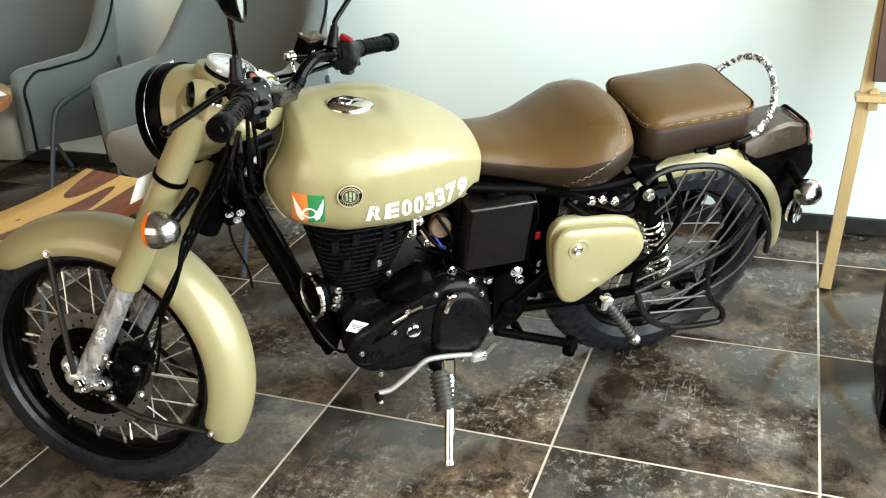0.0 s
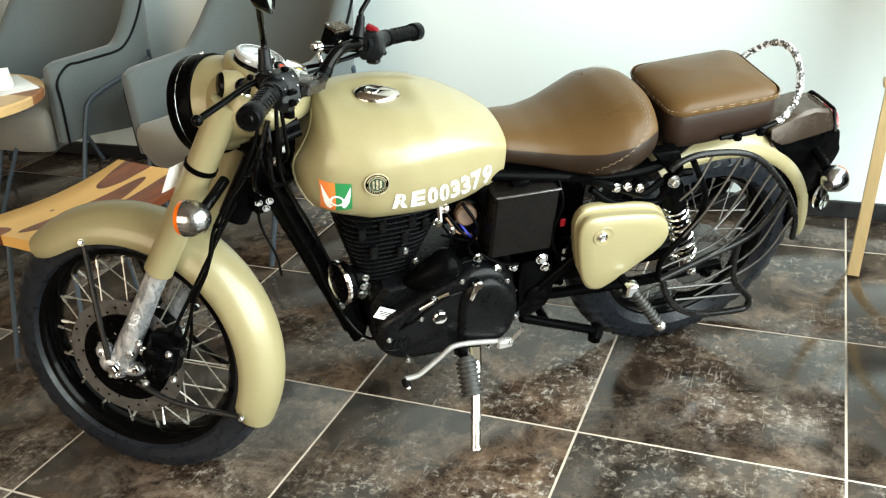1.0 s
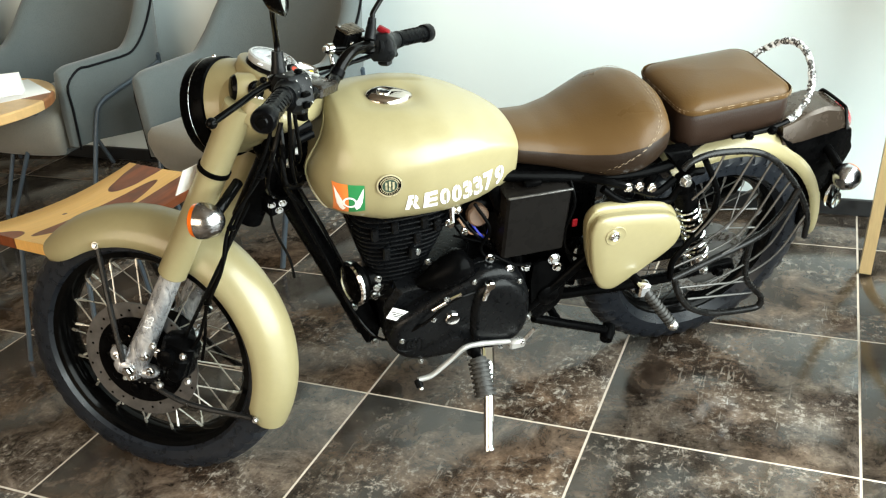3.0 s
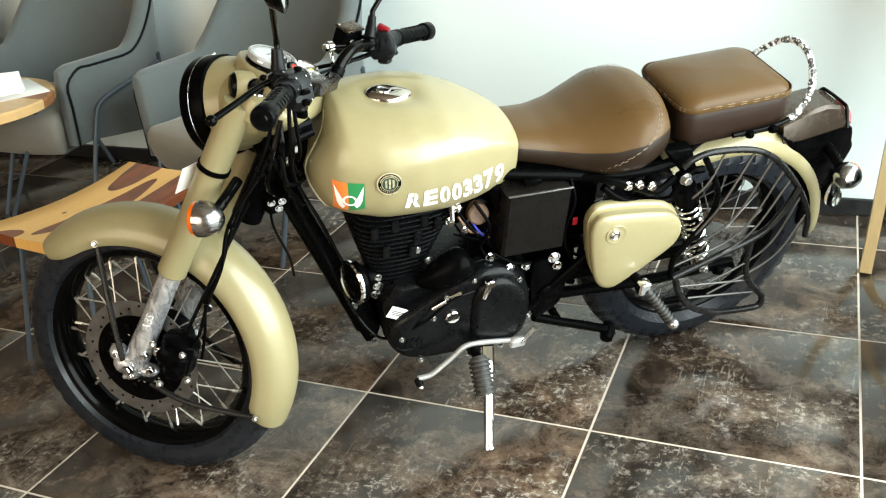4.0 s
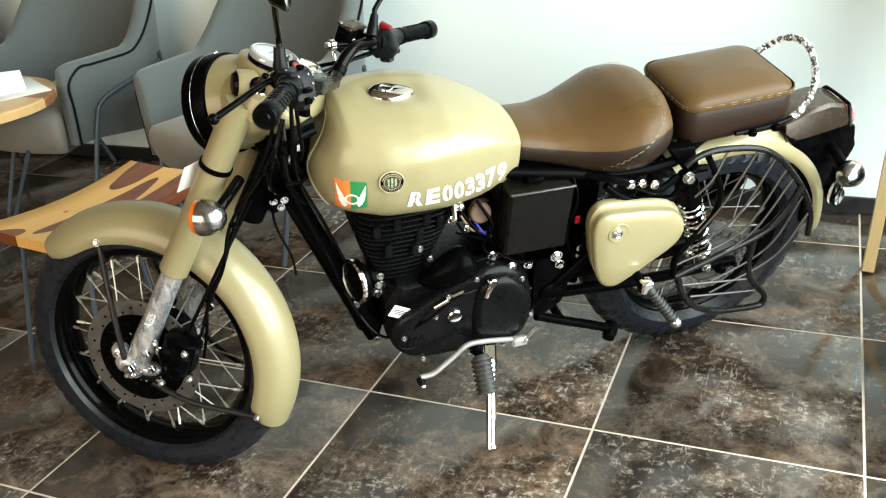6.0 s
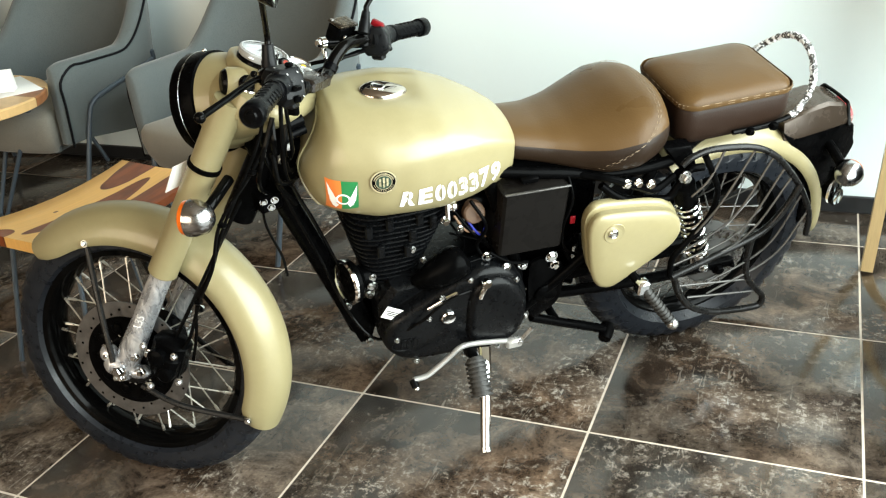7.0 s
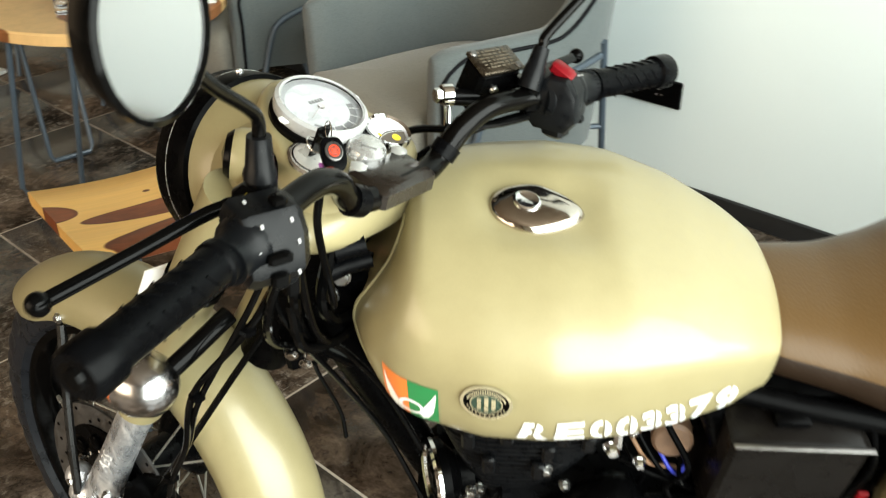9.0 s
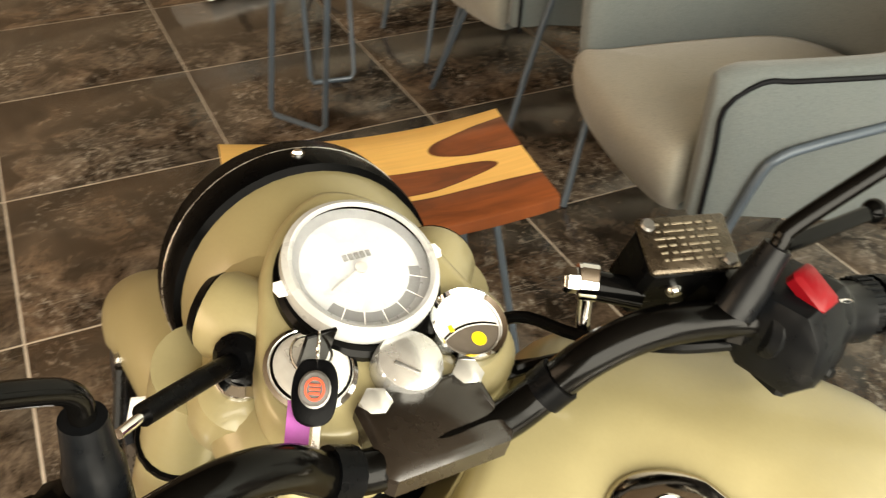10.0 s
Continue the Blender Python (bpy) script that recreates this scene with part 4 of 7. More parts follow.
def seat_pt(x, ang, lift=0.0015):
    w, zt, zb = lerp_rows(SEAT, x)
    zm = zb + 0.42 * (zt - zb)
    c, s = math.cos(ang), math.sin(ang)
    return (x, w * abs(c) ** (2 / 2.6) * (1 if c >= 0 else -1) + lift * c, zm + (zt - zm) * abs(s) ** (2 / 2.2) * (1 if s > 0 else -0.8) + lift * s)


for k in (0.0, 0.008):
    stitch_row([seat_pt(0.385 - k, -0.35), seat_pt(0.345 - k, 0.05), seat_pt(0.30 - k, 0.3), seat_pt(0.262 - k, 0.6), seat_pt(0.246 - k, 1.0), seat_pt(0.24 - k, 1.57), seat_pt(0.246 - k, 2.1), seat_pt(0.262 - k, 2.5), seat_pt(0.30 - k, 2.85)], seat)

# pillion seat: dark sides under a lighter pad
def pad(x0, x1, w, z0, z1, rnd, taper=0.0, dome=0.012, n=10):
    """A rounded cushion block."""
    out = []
    for cx, cy, a0 in ((x1 - rnd, w - rnd, 0), (x0 + rnd, w - rnd, 90), (x0 + rnd, -w + rnd, 180), (x1 - rnd, -w + rnd, 270)):
        for i in range(n):
            a = radians(a0 + 90 * i / (n - 1))
            out.append((cx + rnd * math.cos(a), cy + rnd * math.sin(a)))
    mx = (x0 + x1) / 2
    def ring(k, h):
        return [(mx + (x - mx) * (1 - k / (abs(x1 - x0) / 2)), y * (1 - k / w), h) for x, y in out]
    hs = z1 - z0
    return Geo().loft([ring(0.012, z0), ring(0.003, z0 + 0.006), ring(0.0, z0 + 0.02), ring(-0.002, z0 + hs * 0.5), ring(0.0, z1 - 0.022), ring(0.005, z1 - 0.008), ring(0.014, z1),
                       ring(0.03, z1 + dome * 0.4), ring(0.06, z1 + dome * 0.8), ring(0.10, z1 + dome)])


MPIL = Matrix.Translation((0.035, 0, 0.732)) @ Matrix.Rotation(radians(1.5), 4, "Y")
pil = part("pillion_seat", pad(-0.143, 0.143, 0.111, -0.026, 0.072, 0.04), LEATHER_D, bike, "brown leather pillion seat with dark sides and pale stitching", MPIL, 60)
part("pillion_pad", pad(-0.1445, 0.1445, 0.1125, 0.056, 0.084, 0.041, dome=0.016), LEATHER, pil, "lighter brown leather pad", MPIL, 60)
for kz, kr in ((0.0735, 0.1305), (0.068, 0.1302)):
    stitch_row([tuple(MPIL @ Vector(q)) for q in ((0.10, 0.1135, kz), (-0.10, 0.1135, kz), (-0.132, 0.102, kz), (-0.146, 0.07, kz), (-0.146, -0.09, kz))], pil)
    stitch_row([tuple(MPIL @ Vector(q)) for q in ((0.10, 0.1135, kz), (0.132, 0.102, kz), (0.146, 0.07, kz), (0.146, -0.09, kz))], pil)

# ---- engine and frame ----
g = Geo()
g.tube(spline([(1.075, 0, 0.83), (1.035, 0, 0.68), (0.975, 0, 0.51), (0.912, 0, 0.33), (0.895, 0, 0.275)], 5), 0.0255, 16)
frame_ob = part("frame", g, BLACK, bike, "black tubular steel frame")
g = Geo().tube([PIV + axis_s * (0.42), PIV + axis_s * 0.66], 0.032, 20)
g.box((0.10, 0.045, 0.09), at(1.0, 0, 0.775), 0.012)
g.tube(spline([(1.03, 0, 0.80), (0.9, 0, 0.80), (0.7, 0, 0.74), (0.55, 0, 0.70)], 5), 0.02, 12)
part("steering_head", g, BLACK, frame_ob, "")
for sgn in (1, -1):
    y = sgn
    g = Geo()
    g.tube(spline([(0.60, 0.09 * y, 0.715), (0.48, 0.11 * y, 0.70), (0.33, 0.12 * y, 0.675), (0.20, 0.12 * y, 0.68), (0.10, 0.07 * y, 0.69), (0.0, 0.04 * y, 0.695)], 5), 0.013, 10)
    g.tube(spline([(0.62, 0.09 * y, 0.70), (0.56, 0.10 * y, 0.52), (0.53, 0.10 * y, 0.36), (0.52, 0.09 * y, 0.27)], 5), 0.015, 10)
    g.tube(spline([(0.53, 0.11 * y, 0.31), (0.40, 0.13 * y, 0.45), (0.30, 0.13 * y, 0.56), (0.24, 0.125 * y, 0.67)], 5), 0.013, 10)
    part("subframe", g, BLACK, frame_ob)
    g = Geo().tube(spline([(0.53, 0.08 * y, 0.33), (0.40, 0.10 * y, 0.33), (0.2, 0.115 * y, 0.325), (0.0, 0.115 * y, 0.322), (-0.045, 0.115 * y, 0.322)], 5), 0.019, 12, flat=0.75)
    g.bolt((0.0, 0.132 * y, 0.322), (0, sgn, 0), 0.012, 0.014)
    g.bolt((-0.04, 0.13 * y, 0.325), (0, sgn, 0), 0.006, 0.01)
    part("swingarm", g, BLACK, frame_ob, "black tubular swingarm")
    # shock absorber with a bright coil spring
    a, b = Vector((0.185, 0.15 * y, 0.665)), Vector((0.075, 0.15 * y, 0.375))
    d = (b - a).normalized()
    sh = part("shock_absorber", Geo().tube([a, a + d * 0.03, a + d * 0.034, a + d * 0.085, a + d * 0.09, a + d * 0.26, b], [0.015, 0.017, 0.027, 0.027, 0.014, 0.014, 0.018], 18), BLACK, bike, "black rear shock absorber with a chrome spring")
    g = Geo()
    coil = []
    side = d.orthogonal().normalized()
    up = d.cross(side)
    for i in range(150):
        t = i / 149
        an = 2 * math.pi * 8.5 * t
        coil.append(a + d * (0.09 + 0.165 * t) + 0.025 * (math.cos(an) * side + math.sin(an) * up))
    g.tube(coil, 0.0045, 7)
    part("spring", g, CHROME, sh, "chrome coil spring")
    g = Geo().tube([b - d * 0.055, b - d * 0.05, b - d * 0.012, b - d * 0.008], [0.02, 0.027, 0.027, 0.02], 18)
    part("spring_seat", g, CHROME, sh)
    g = Geo().bolt((a.x, a.y + 0.018 * y, a.z - 0.0), (0, sgn, 0), 0.011, 0.014).bolt((b.x, b.y + 0.018 * y, b.z), (0, sgn, 0), 0.009, 0.012)
    part("shock_bolt", g, STEEL, sh)

part("engine", Geo().slab([(0.868, 0.31), (0.872, 0.42), (0.84, 0.47), (0.62, 0.48), (0.55, 0.45), (0.54, 0.36), (0.57, 0.29), (0.68, 0.275), (0.82, 0.28)], -0.115, 0.112,
                                Matrix(((1, 0, 0, 0), (0, 0, -1, 0), (0, 1, 0, 0), (0, 0, 0, 1))), 0.014), ENGINE, bike, "black single-cylinder engine")
SIDE = Matrix(((1, 0, 0, 0), (0, 0, 1, 0), (0, 1, 0, 0), (0, 0, 0, 1)))  # plane of length and height, thickness to the left


def smooth_outline(pts, k=6):
    return [(p.x, p.y) for p in spline([(x, z, 0) for x, z in pts], k, True)]


prim = [(0.872, 0.365), (0.868, 0.325), (0.835, 0.285), (0.78, 0.268), (0.70, 0.262), (0.62, 0.255), (0.565, 0.272), (0.53, 0.33), (0.535, 0.42), (0.575, 0.485), (0.635, 0.505), (0.685, 0.492), (0.735, 0.468), (0.80, 0.435), (0.85, 0.405)]


def domed(outline, y0, y1, r, n=6, crown=0.0):
    """A cast cover with the given outline, from y0 outwards to y1, its rim rounded with radius r."""
    cx = sum(p[0] for p in outline) / len(outline)
    cz = sum(p[1] for p in outline) / len(outline)
    def ring(k, y):
        out = []
        for x, z in outline:
            d = math.hypot(x - cx, z - cz) or 1
            f = max(0.0, 1 - k / d)
            out.append((cx + (x - cx) * f, y, cz + (z - cz) * f))
        return out
    rows = [ring(0.0, y0)]
    for i in range(n + 1):
        a = math.pi / 2 * i / n
        rows.append(ring(r * (1 - math.cos(a)), y1 - r + r * math.sin(a)))
    rows += [ring(r + 0.02, y1 + crown * 0.5), ring(r + 0.06, y1 + crown), ring(r + 0.2, y1 + crown)]
    return Geo().loft(rows)


pc = part("primary_cover", domed(smooth_outline(prim), 0.10, 0.157, 0.022, crown=0.002), ENGINE, bike, "black cast primary cover with a bright round plug", None, 60)
part("cover_flange", Geo().slab(smooth_outline([(0.70 + (x - 0.70) * 1.018, 0.38 + (z - 0.38) * 1.02) for x, z in prim]), 0.098, 0.116, SIDE, 0.003), ENGINE, pc, "flange of the cover")
part("clutch_bulge", domed(smooth_outline([(0.672, 0.305), (0.61, 0.277), (0.557, 0.30), (0.538, 0.36), (0.55, 0.43), (0.59, 0.475), (0.635, 0.484), (0.672, 0.455), (0.683, 0.38)]), 0.14, 0.174, 0.02, crown=0.002), ENGINE, pc, "", None, 60)
part("mark_ring", Geo().tube([Vector((0.826 + 0.032 * math.cos(a), 0.1575, 0.338 + 0.02 * math.sin(a))) for a in (2 * math.pi * i / 28 for i in range(28))], 0.0016, 6, True), ENGINE, pc, "oval raised rim of the cast mark")
g = Geo().lathe([(0, 0), (0.0175, 0), (0.0175, 0.006), (0.015, 0.009), (0.0125, 0.0085), (0, 0.0085)], 30, Matrix.Translation((0.726, 0.157, 0.394)) @ AX["y"])
part("oil_plug", g, CHROME, pc, "bright round chrome plug")
g = Geo()
for x, z in ((0.77, 0.40), (0.845, 0.355), (0.74, 0.455), (0.565, 0.46), (0.535, 0.34), (0.60, 0.262), (0.80, 0.275), (0.685, 0.26), (0.675, 0.487)):
    g.bolt((x, 0.157, z), (0, 1, 0), 0.005, 0.006)
part("cover_screw", g, STEEL, pc)
g = Geo()
for i in range(3):
    g.mark().tube(spline([(0.835 - 0.013 * i, 0.1585, 0.325), (0.835 - 0.013 * i, 0.16, 0.345), (0.828 - 0.013 * i, 0.16, 0.352), (0.824 - 0.013 * i, 0.16, 0.345), (0.824 - 0.013 * i, 0.1585, 0.325)], 4), 0.0016, 5)
part("cast_mark", g, ENGINE, pc, "raised cast mark, as plain strokes")

# cylinder with cooling fins, wider towards the head
barrel = part("cylinder", Geo().tube([(0.822, 0, 0.44), (0.815, 0, 0.69)], 0.055, 28), ENGINE, bike, "black finned engine cylinder and head")
fin_n = 15
for i in range(fin_n):
    t = i / (fin_n - 1)
    z = 0.452 + 0.205 * t
    hx = 0.052 + 0.062 * min(1.0, t * 1.25) ** 0.8
    hy = 0.072 + 0.035 * min(1, t * 1.2)
    cx = 0.825 - 0.014 * t
    pts = []
    for k in range(28):
        a = 2 * math.pi * k / 28
        c, s = math.cos(a), math.sin(a)
        pts.append((cx + hx * abs(c) ** 0.55 * (1 if c >= 0 else -1), hy * abs(s) ** 0.55 * (1 if s >= 0 else -1)))
    part("cooling_fin", Geo().slab(pts, z, z + 0.0055, None, 0.0018), ENGINE, barrel)
g = Geo()
for i, (x, t) in enumerate(((0.885, 0.9), (0.745, 0.88), (0.80, 0.55), (0.86, 0.62), (0.84, 0.95), (0.775, 0.95), (0.79, 0.75))):
    z = 0.452 + 0.205 * t
    g.mark().box((0.016, 0.012, 0.032), at(x, 0.098 + 0.008 * t, z - 0.004), 0.003)
part("fin_bridge", g, ENGINE, barrel, "")
g = Geo().box((0.19, 0.16, 0.05), at(0.812, 0, 0.688), 0.015)
part("rocker_box", g, ENGINE, barrel, "")
g = Geo()
for x, z in ((0.79, 0.56), (0.765, 0.525), (0.88, 0.505), (0.885, 0.48), (0.765, 0.49), (0.70, 0.52)):
    g.bolt((x, 0.10, z), (0, 1, 0), 0.006, 0.008)
part("cylinder_bolt", g, STEEL, barrel)
# starter motor bulge behind the cylinder, with carburettor bits
g = Geo().tube(spline([(0.785, 0.10, 0.468), (0.755, 0.115, 0.483), (0.71, 0.12, 0.508), (0.675, 0.115, 0.528)], 5), [0.014, 0.018, 0.021, 0.024, 0.027, 0.030, 0.033, 0.0355, 0.0375, 0.039, 0.040, 0.0405, 0.040, 0.038, 0.033, 0.022], 22)
part("starter_motor", g, BLACK, bike, "black starter motor housing")
g = Geo().box((0.09, 0.10, 0.08), at(0.69, 0.02, 0.61), 0.02)
g.tube(spline([(0.72, 0.02, 0.60), (0.66, 0.04, 0.61), (0.60, 0.04, 0.62)], 4), 0.03, 16)
part("throttle_body", g, BLACK, bike, "black intake and throttle body")
g = Geo().ball(0.012, Matrix.Translation((0.70, 0.10, 0.655)), 12).bolt((0.72, 0.11, 0.63), (0, 1, 0), 0.008, 0.012).bolt((0.685, 0.11, 0.60), (0, 1, 0), 0.006, 0.01)
g.mark().rod((0.715, 0.10, 0.67), (0.715, 0.11, 0.63), 0.007, 8)
part("fuel_tap", g, CHROME, bike, "bright fuel tap under the tank")

# intake stub and loose wiring behind the cylinder
g = Geo().lathe([(0, 0.03), (0.02, 0.03), (0.024, 0.026), (0.024, 0.0), (0.027, -0.004), (0.027, -0.02), (0, -0.02)], 24, along((0.645, 0.07, 0.612), (0.1, 0.9, 0.3)))
part("intake_stub", g, simple("brown_rubber", (0.11, 0.062, 0.036), 0.5, var=0.3), bike, "brown rubber intake stub")
for tone, run in ((BLACK, [(0.70, 0.085, 0.60), (0.685, 0.10, 0.575), (0.67, 0.095, 0.545), (0.675, 0.09, 0.50)]),
                  (simple("wire_brown", (0.16, 0.085, 0.045), 0.5), [(0.695, 0.095, 0.625), (0.672, 0.105, 0.588), (0.642, 0.10, 0.572), (0.618, 0.09, 0.545)]),
                  (simple("wire_blue", (0.02, 0.03, 0.35), 0.45), [(0.662, 0.09, 0.60), (0.645, 0.105, 0.575), (0.632, 0.105, 0.565), (0.62, 0.09, 0.57)]),
                  (BLACK, [(0.705, 0.095, 0.58), (0.67, 0.11, 0.572), (0.64, 0.11, 0.556), (0.61, 0.10, 0.52)]),
                  (BLACK, [(0.632, 0.09, 0.61), (0.636, 0.11, 0.58), (0.622, 0.11, 0.545), (0.60, 0.10, 0.525)])):
    part("loose_wire", Geo().tube(spline(run, 6), 0.0028, 8), tone, bike)
# three black fillers added to keep the see-through gaps dark
part("dark_block", Geo().box((0.28, 0.14, 0.24), at(0.47, -0.01, 0.57), 0.02), BLACK, bike, "added black block behind the side covers")
part("dark_block_rear", Geo().box((0.17, 0.13, 0.16), at(0.45, -0.01, 0.385), 0.02), BLACK, bike, "added black block ahead of the rear wheel")
part("dark_panel", Geo().box((0.24, 0.17, 0.05), at(0.45, 0, 0.688), 0.012), BLACK, bike, "added black panel under the rider seat")
# toolbox and side cover
MBX = Matrix.Translation((0.529, 0.095, 0.604)) @ Matrix.Rotation(radians(-2), 4, "Y")
tb = part("battery_box", Geo().box((0.151, 0.10, 0.169), MBX, 0.006), simple("brown_black_enamel", (0.0055, 0.0048, 0.0044), 0.3, 0.0, var=0.25, spec=0.07), bike, "black flat-sided battery box")
part("box_lip", Geo().box((0.151, 0.006, 0.004), MBX @ Matrix.Translation((0, 0.051, 0.0845)), 0.0015), DISC, tb, "worn metal edge")
part("box_tab", Geo().box((0.04, 0.02, 0.014), MBX @ Matrix.Translation((0.01, 0.02, 0.096)), 0.003), BLACK, tb)
g = Geo().bolt((0.585, 0.14, 0.488), (0, 1, 0), 0.009, 0.008).bolt((0.475, 0.14, 0.49), (0, 1, 0), 0.011, 0.008)
part("box_bolt", g, CHROME, tb)
sc = [(0.421, 0.568), (0.421, 0.596), (0.412, 0.618), (0.393, 0.628), (0.348, 0.625), (0.279, 0.615), (0.228, 0.602), (0.200, 0.580), (0.183, 0.549), (0.184, 0.522), (0.204, 0.492), (0.267, 0.448), (0.323, 0.412), (0.350, 0.403), (0.377, 0.415), (0.398, 0.452), (0.412, 0.51)]
so = smooth_outline(sc, 4)


def scaled(o, k, cx=0.325, cz=0.56):
    return [(cx + (x - cx) * k, cz + (z - cz) * k) for x, z in o]


def ring3(o, y):
    return [(x, y, z) for x, z in o]


def cover_ring(k, dx, dz, y):
    return [(x + dx, y, z + dz) for x, z in scaled(so, k)]


g = Geo().loft([cover_ring(0.95, -0.036, -0.046, 0.09), cover_ring(0.975, -0.028, -0.032, 0.105), cover_ring(0.985, -0.005, 0.008, 0.150), cover_ring(0.985, -0.003, 0.009, 0.163), cover_ring(0.97, 0.0, 0.007, 0.170), cover_ring(0.93, 0.0, 0.004, 0.172), cover_ring(0.3, 0.0, 0.0, 0.172)])
cov = part("side_cover", g, PAINT, bike, "rounded triangular sand-painted side cover", None, 60)
g = Geo().loft([cover_ring(0.975, -0.012, -0.010, 0.160), cover_ring(0.985, -0.005, -0.004, 0.182), ring3(scaled(so, 0.975), 0.191), ring3(scaled(so, 0.95), 0.1965), ring3(scaled(so, 0.90), 0.1997), ring3(scaled(so, 0.6), 0.203), ring3(scaled(so, 0.15), 0.2045)])
part("cover_panel", g, PAINT, cov, "raised pressed front panel", None, 60)
g = Geo().lathe([(0, 0.0), (0.026, 0.0), (0.024, 0.003), (0.016, 0.0015), (0.0, 0.001)], 28, Matrix.Translation((0.362, 0.2022, 0.577)) @ AX["y"])
part("lock_dish", g, PAINT, cov)
g = Geo().lathe([(0, 0.0), (0.0115, 0.0), (0.0115, 0.006), (0.009, 0.009), (0.006, 0.007), (0, 0.007)], 24, Matrix.Translation((0.366, 0.2025, 0.579)) @ AX["y"])
part("cover_lock", g, CHROME, cov, "small chrome lock")

# footrests, gear pedal, stand
g = Geo().tube([(0.6815, 0.216, 0.305), (0.6815, 0.220, 0.3025), (0.684, 0.254, 0.278), (0.687, 0.286, 0.2545)], [0.018, 0.02, 0.0205, 0.021], 16)
rib = Geo()
for i in range(8):
    p = Vector((0.6815, 0.223, 0.3005)).lerp(Vector((0.6865, 0.283, 0.2565)), i / 7)
    rib.mark().tube([p, p + Vector((0.0003, 0.0039, -0.0029))], 0.0255, 16)
fr_ = part("footrest", g, GREY_RUBBER, bike, "ribbed rubber rider footrest")
part("rubber_rib", rib, GREY_RUBBER, fr_)
g = Geo().tube([(0.681, 0.172, 0.300), (0.681, 0.198, 0.304), (0.6815, 0.219, 0.303)], [0.012, 0.0125, 0.0125], 14)
g.box((0.03, 0.024, 0.024), Matrix.Translation((0.681, 0.188, 0.301)) @ Matrix.Rotation(radians(-35), 4, "X"), 0.006)
part("footrest_bracket", g, BLACK, fr_, "black bracket")
g = Geo().tube(spline([(0.822, 0.205, 0.268), (0.792, 0.203, 0.268), (0.765, 0.198, 0.281), (0.735, 0.193, 0.300), (0.705, 0.188, 0.319), (0.67, 0.185, 0.317), (0.62, 0.182, 0.305), (0.556, 0.18, 0.288)], 5), 0.0085, 12, flat=0.75)
g.box((0.04, 0.02, 0.026), at(0.572, 0.186, 0.292), 0.006)
gp = part("gear_pedal", g, simple("pedal_steel", (0.55, 0.54, 0.52), 0.35, 0.7, var=0.1), bike, "bright steel gear pedal")
part("pedal_rubber", Geo().tube([(0.824, 0.203, 0.267), (0.8225, 0.211, 0.262), (0.821, 0.219, 0.257)], [0.0085, 0.0095, 0.009], 14), GRIP, gp)
part("pedal_tip", Geo().ball(0.0065, Matrix.Translation((0.8205, 0.222, 0.255)), 10), CHROME, gp)
part("linkage", Geo().rod((0.555, 0.19, 0.30), (0.53, 0.19, 0.33), 0.005, 8).bolt((0.56, 0.19, 0.297), (0, 1, 0), 0.007, 0.009), STEEL, gp)
foot_z = math.tan(radians(LEAN))
SX, SY = 0.682, 0.318
g = Geo().tube([(0.635, 0.15, 0.29), (0.646, 0.20, 0.25), (0.684, SY, SY * foot_z + 0.016), ], [0.0135, 0.013, 0.012], 12)
ss = part("side_stand", g, CHROME, bike, "bright metal side stand touching the floor")
g = Geo().box((0.026, 0.02, 0.07), along((0.643, 0.19, 0.262), (0.15, 0.6, -0.8)), 0.005)
part("stand_bracket", g, CHROME, ss)
part("stand_foot", Geo().tube([(0.684, SY - 0.004, SY * foot_z + 0.022), (0.684, SY + 0.003, SY * foot_z + 0.0135)], [0.012, 0.014], 12), CHROME, ss)
# pillion footrest on its hanger
g = Geo().tube(spline([(0.32, 0.12, 0.43), (0.30, 0.17, 0.44), (0.285, 0.22, 0.425)], 5), 0.011, 10)
ph = part("footrest_hanger", g, BLACK, bike, "black footrest hanger")
part("hinge", Geo().box((0.03, 0.028, 0.035), at(0.28, 0.225, 0.418), 0.004), CHROME, ph)
g = Geo().tube([(0.272, 0.23, 0.41), (0.222, 0.282, 0.34)], 0.0115, 12)
rib = Geo()
for i in range(9):
    p = Vector((0.265, 0.237, 0.40)).lerp(Vector((0.226, 0.278, 0.345)), i / 8)
    rib.mark().tube([p, p + Vector((-0.0022, 0.0023, -0.003))], 0.0145, 10)
pf = part("pillion_footrest", g, GREY_RUBBER, bike, "ribbed rubber pillion footrest")
part("rubber_rib", rib, GREY_RUBBER, pf)
part("footrest_cap", Geo().ball(0.014, Matrix.Translation((0.219, 0.285, 0.336)), 12), STEEL, pf)
# exhaust stub, centre stand and lower linkage between the wheels
g = Geo().tube(spline([(0.49, 0.10, 0.27), (0.424, 0.10, 0.236), (0.36, 0.10, 0.205), (0.28, 0.10, 0.165)], 5), 0.012, 10)
g.tube([(0.285, 0.12, 0.148), (0.27, 0.10, 0.155), (0.26, 0.085, 0.165)], [0.016, 0.02, 0.016], 14)
g.tube(spline([(0.49, -0.10, 0.27), (0.42, -0.10, 0.236), (0.28, -0.10, 0.165)], 5), 0.012, 10)
g.rod((0.42, -0.10, 0.236), (0.42, 0.10, 0.236), 0.011, 10)
part("centre_stand", g, BLACK, bike, "black centre stand folded up")
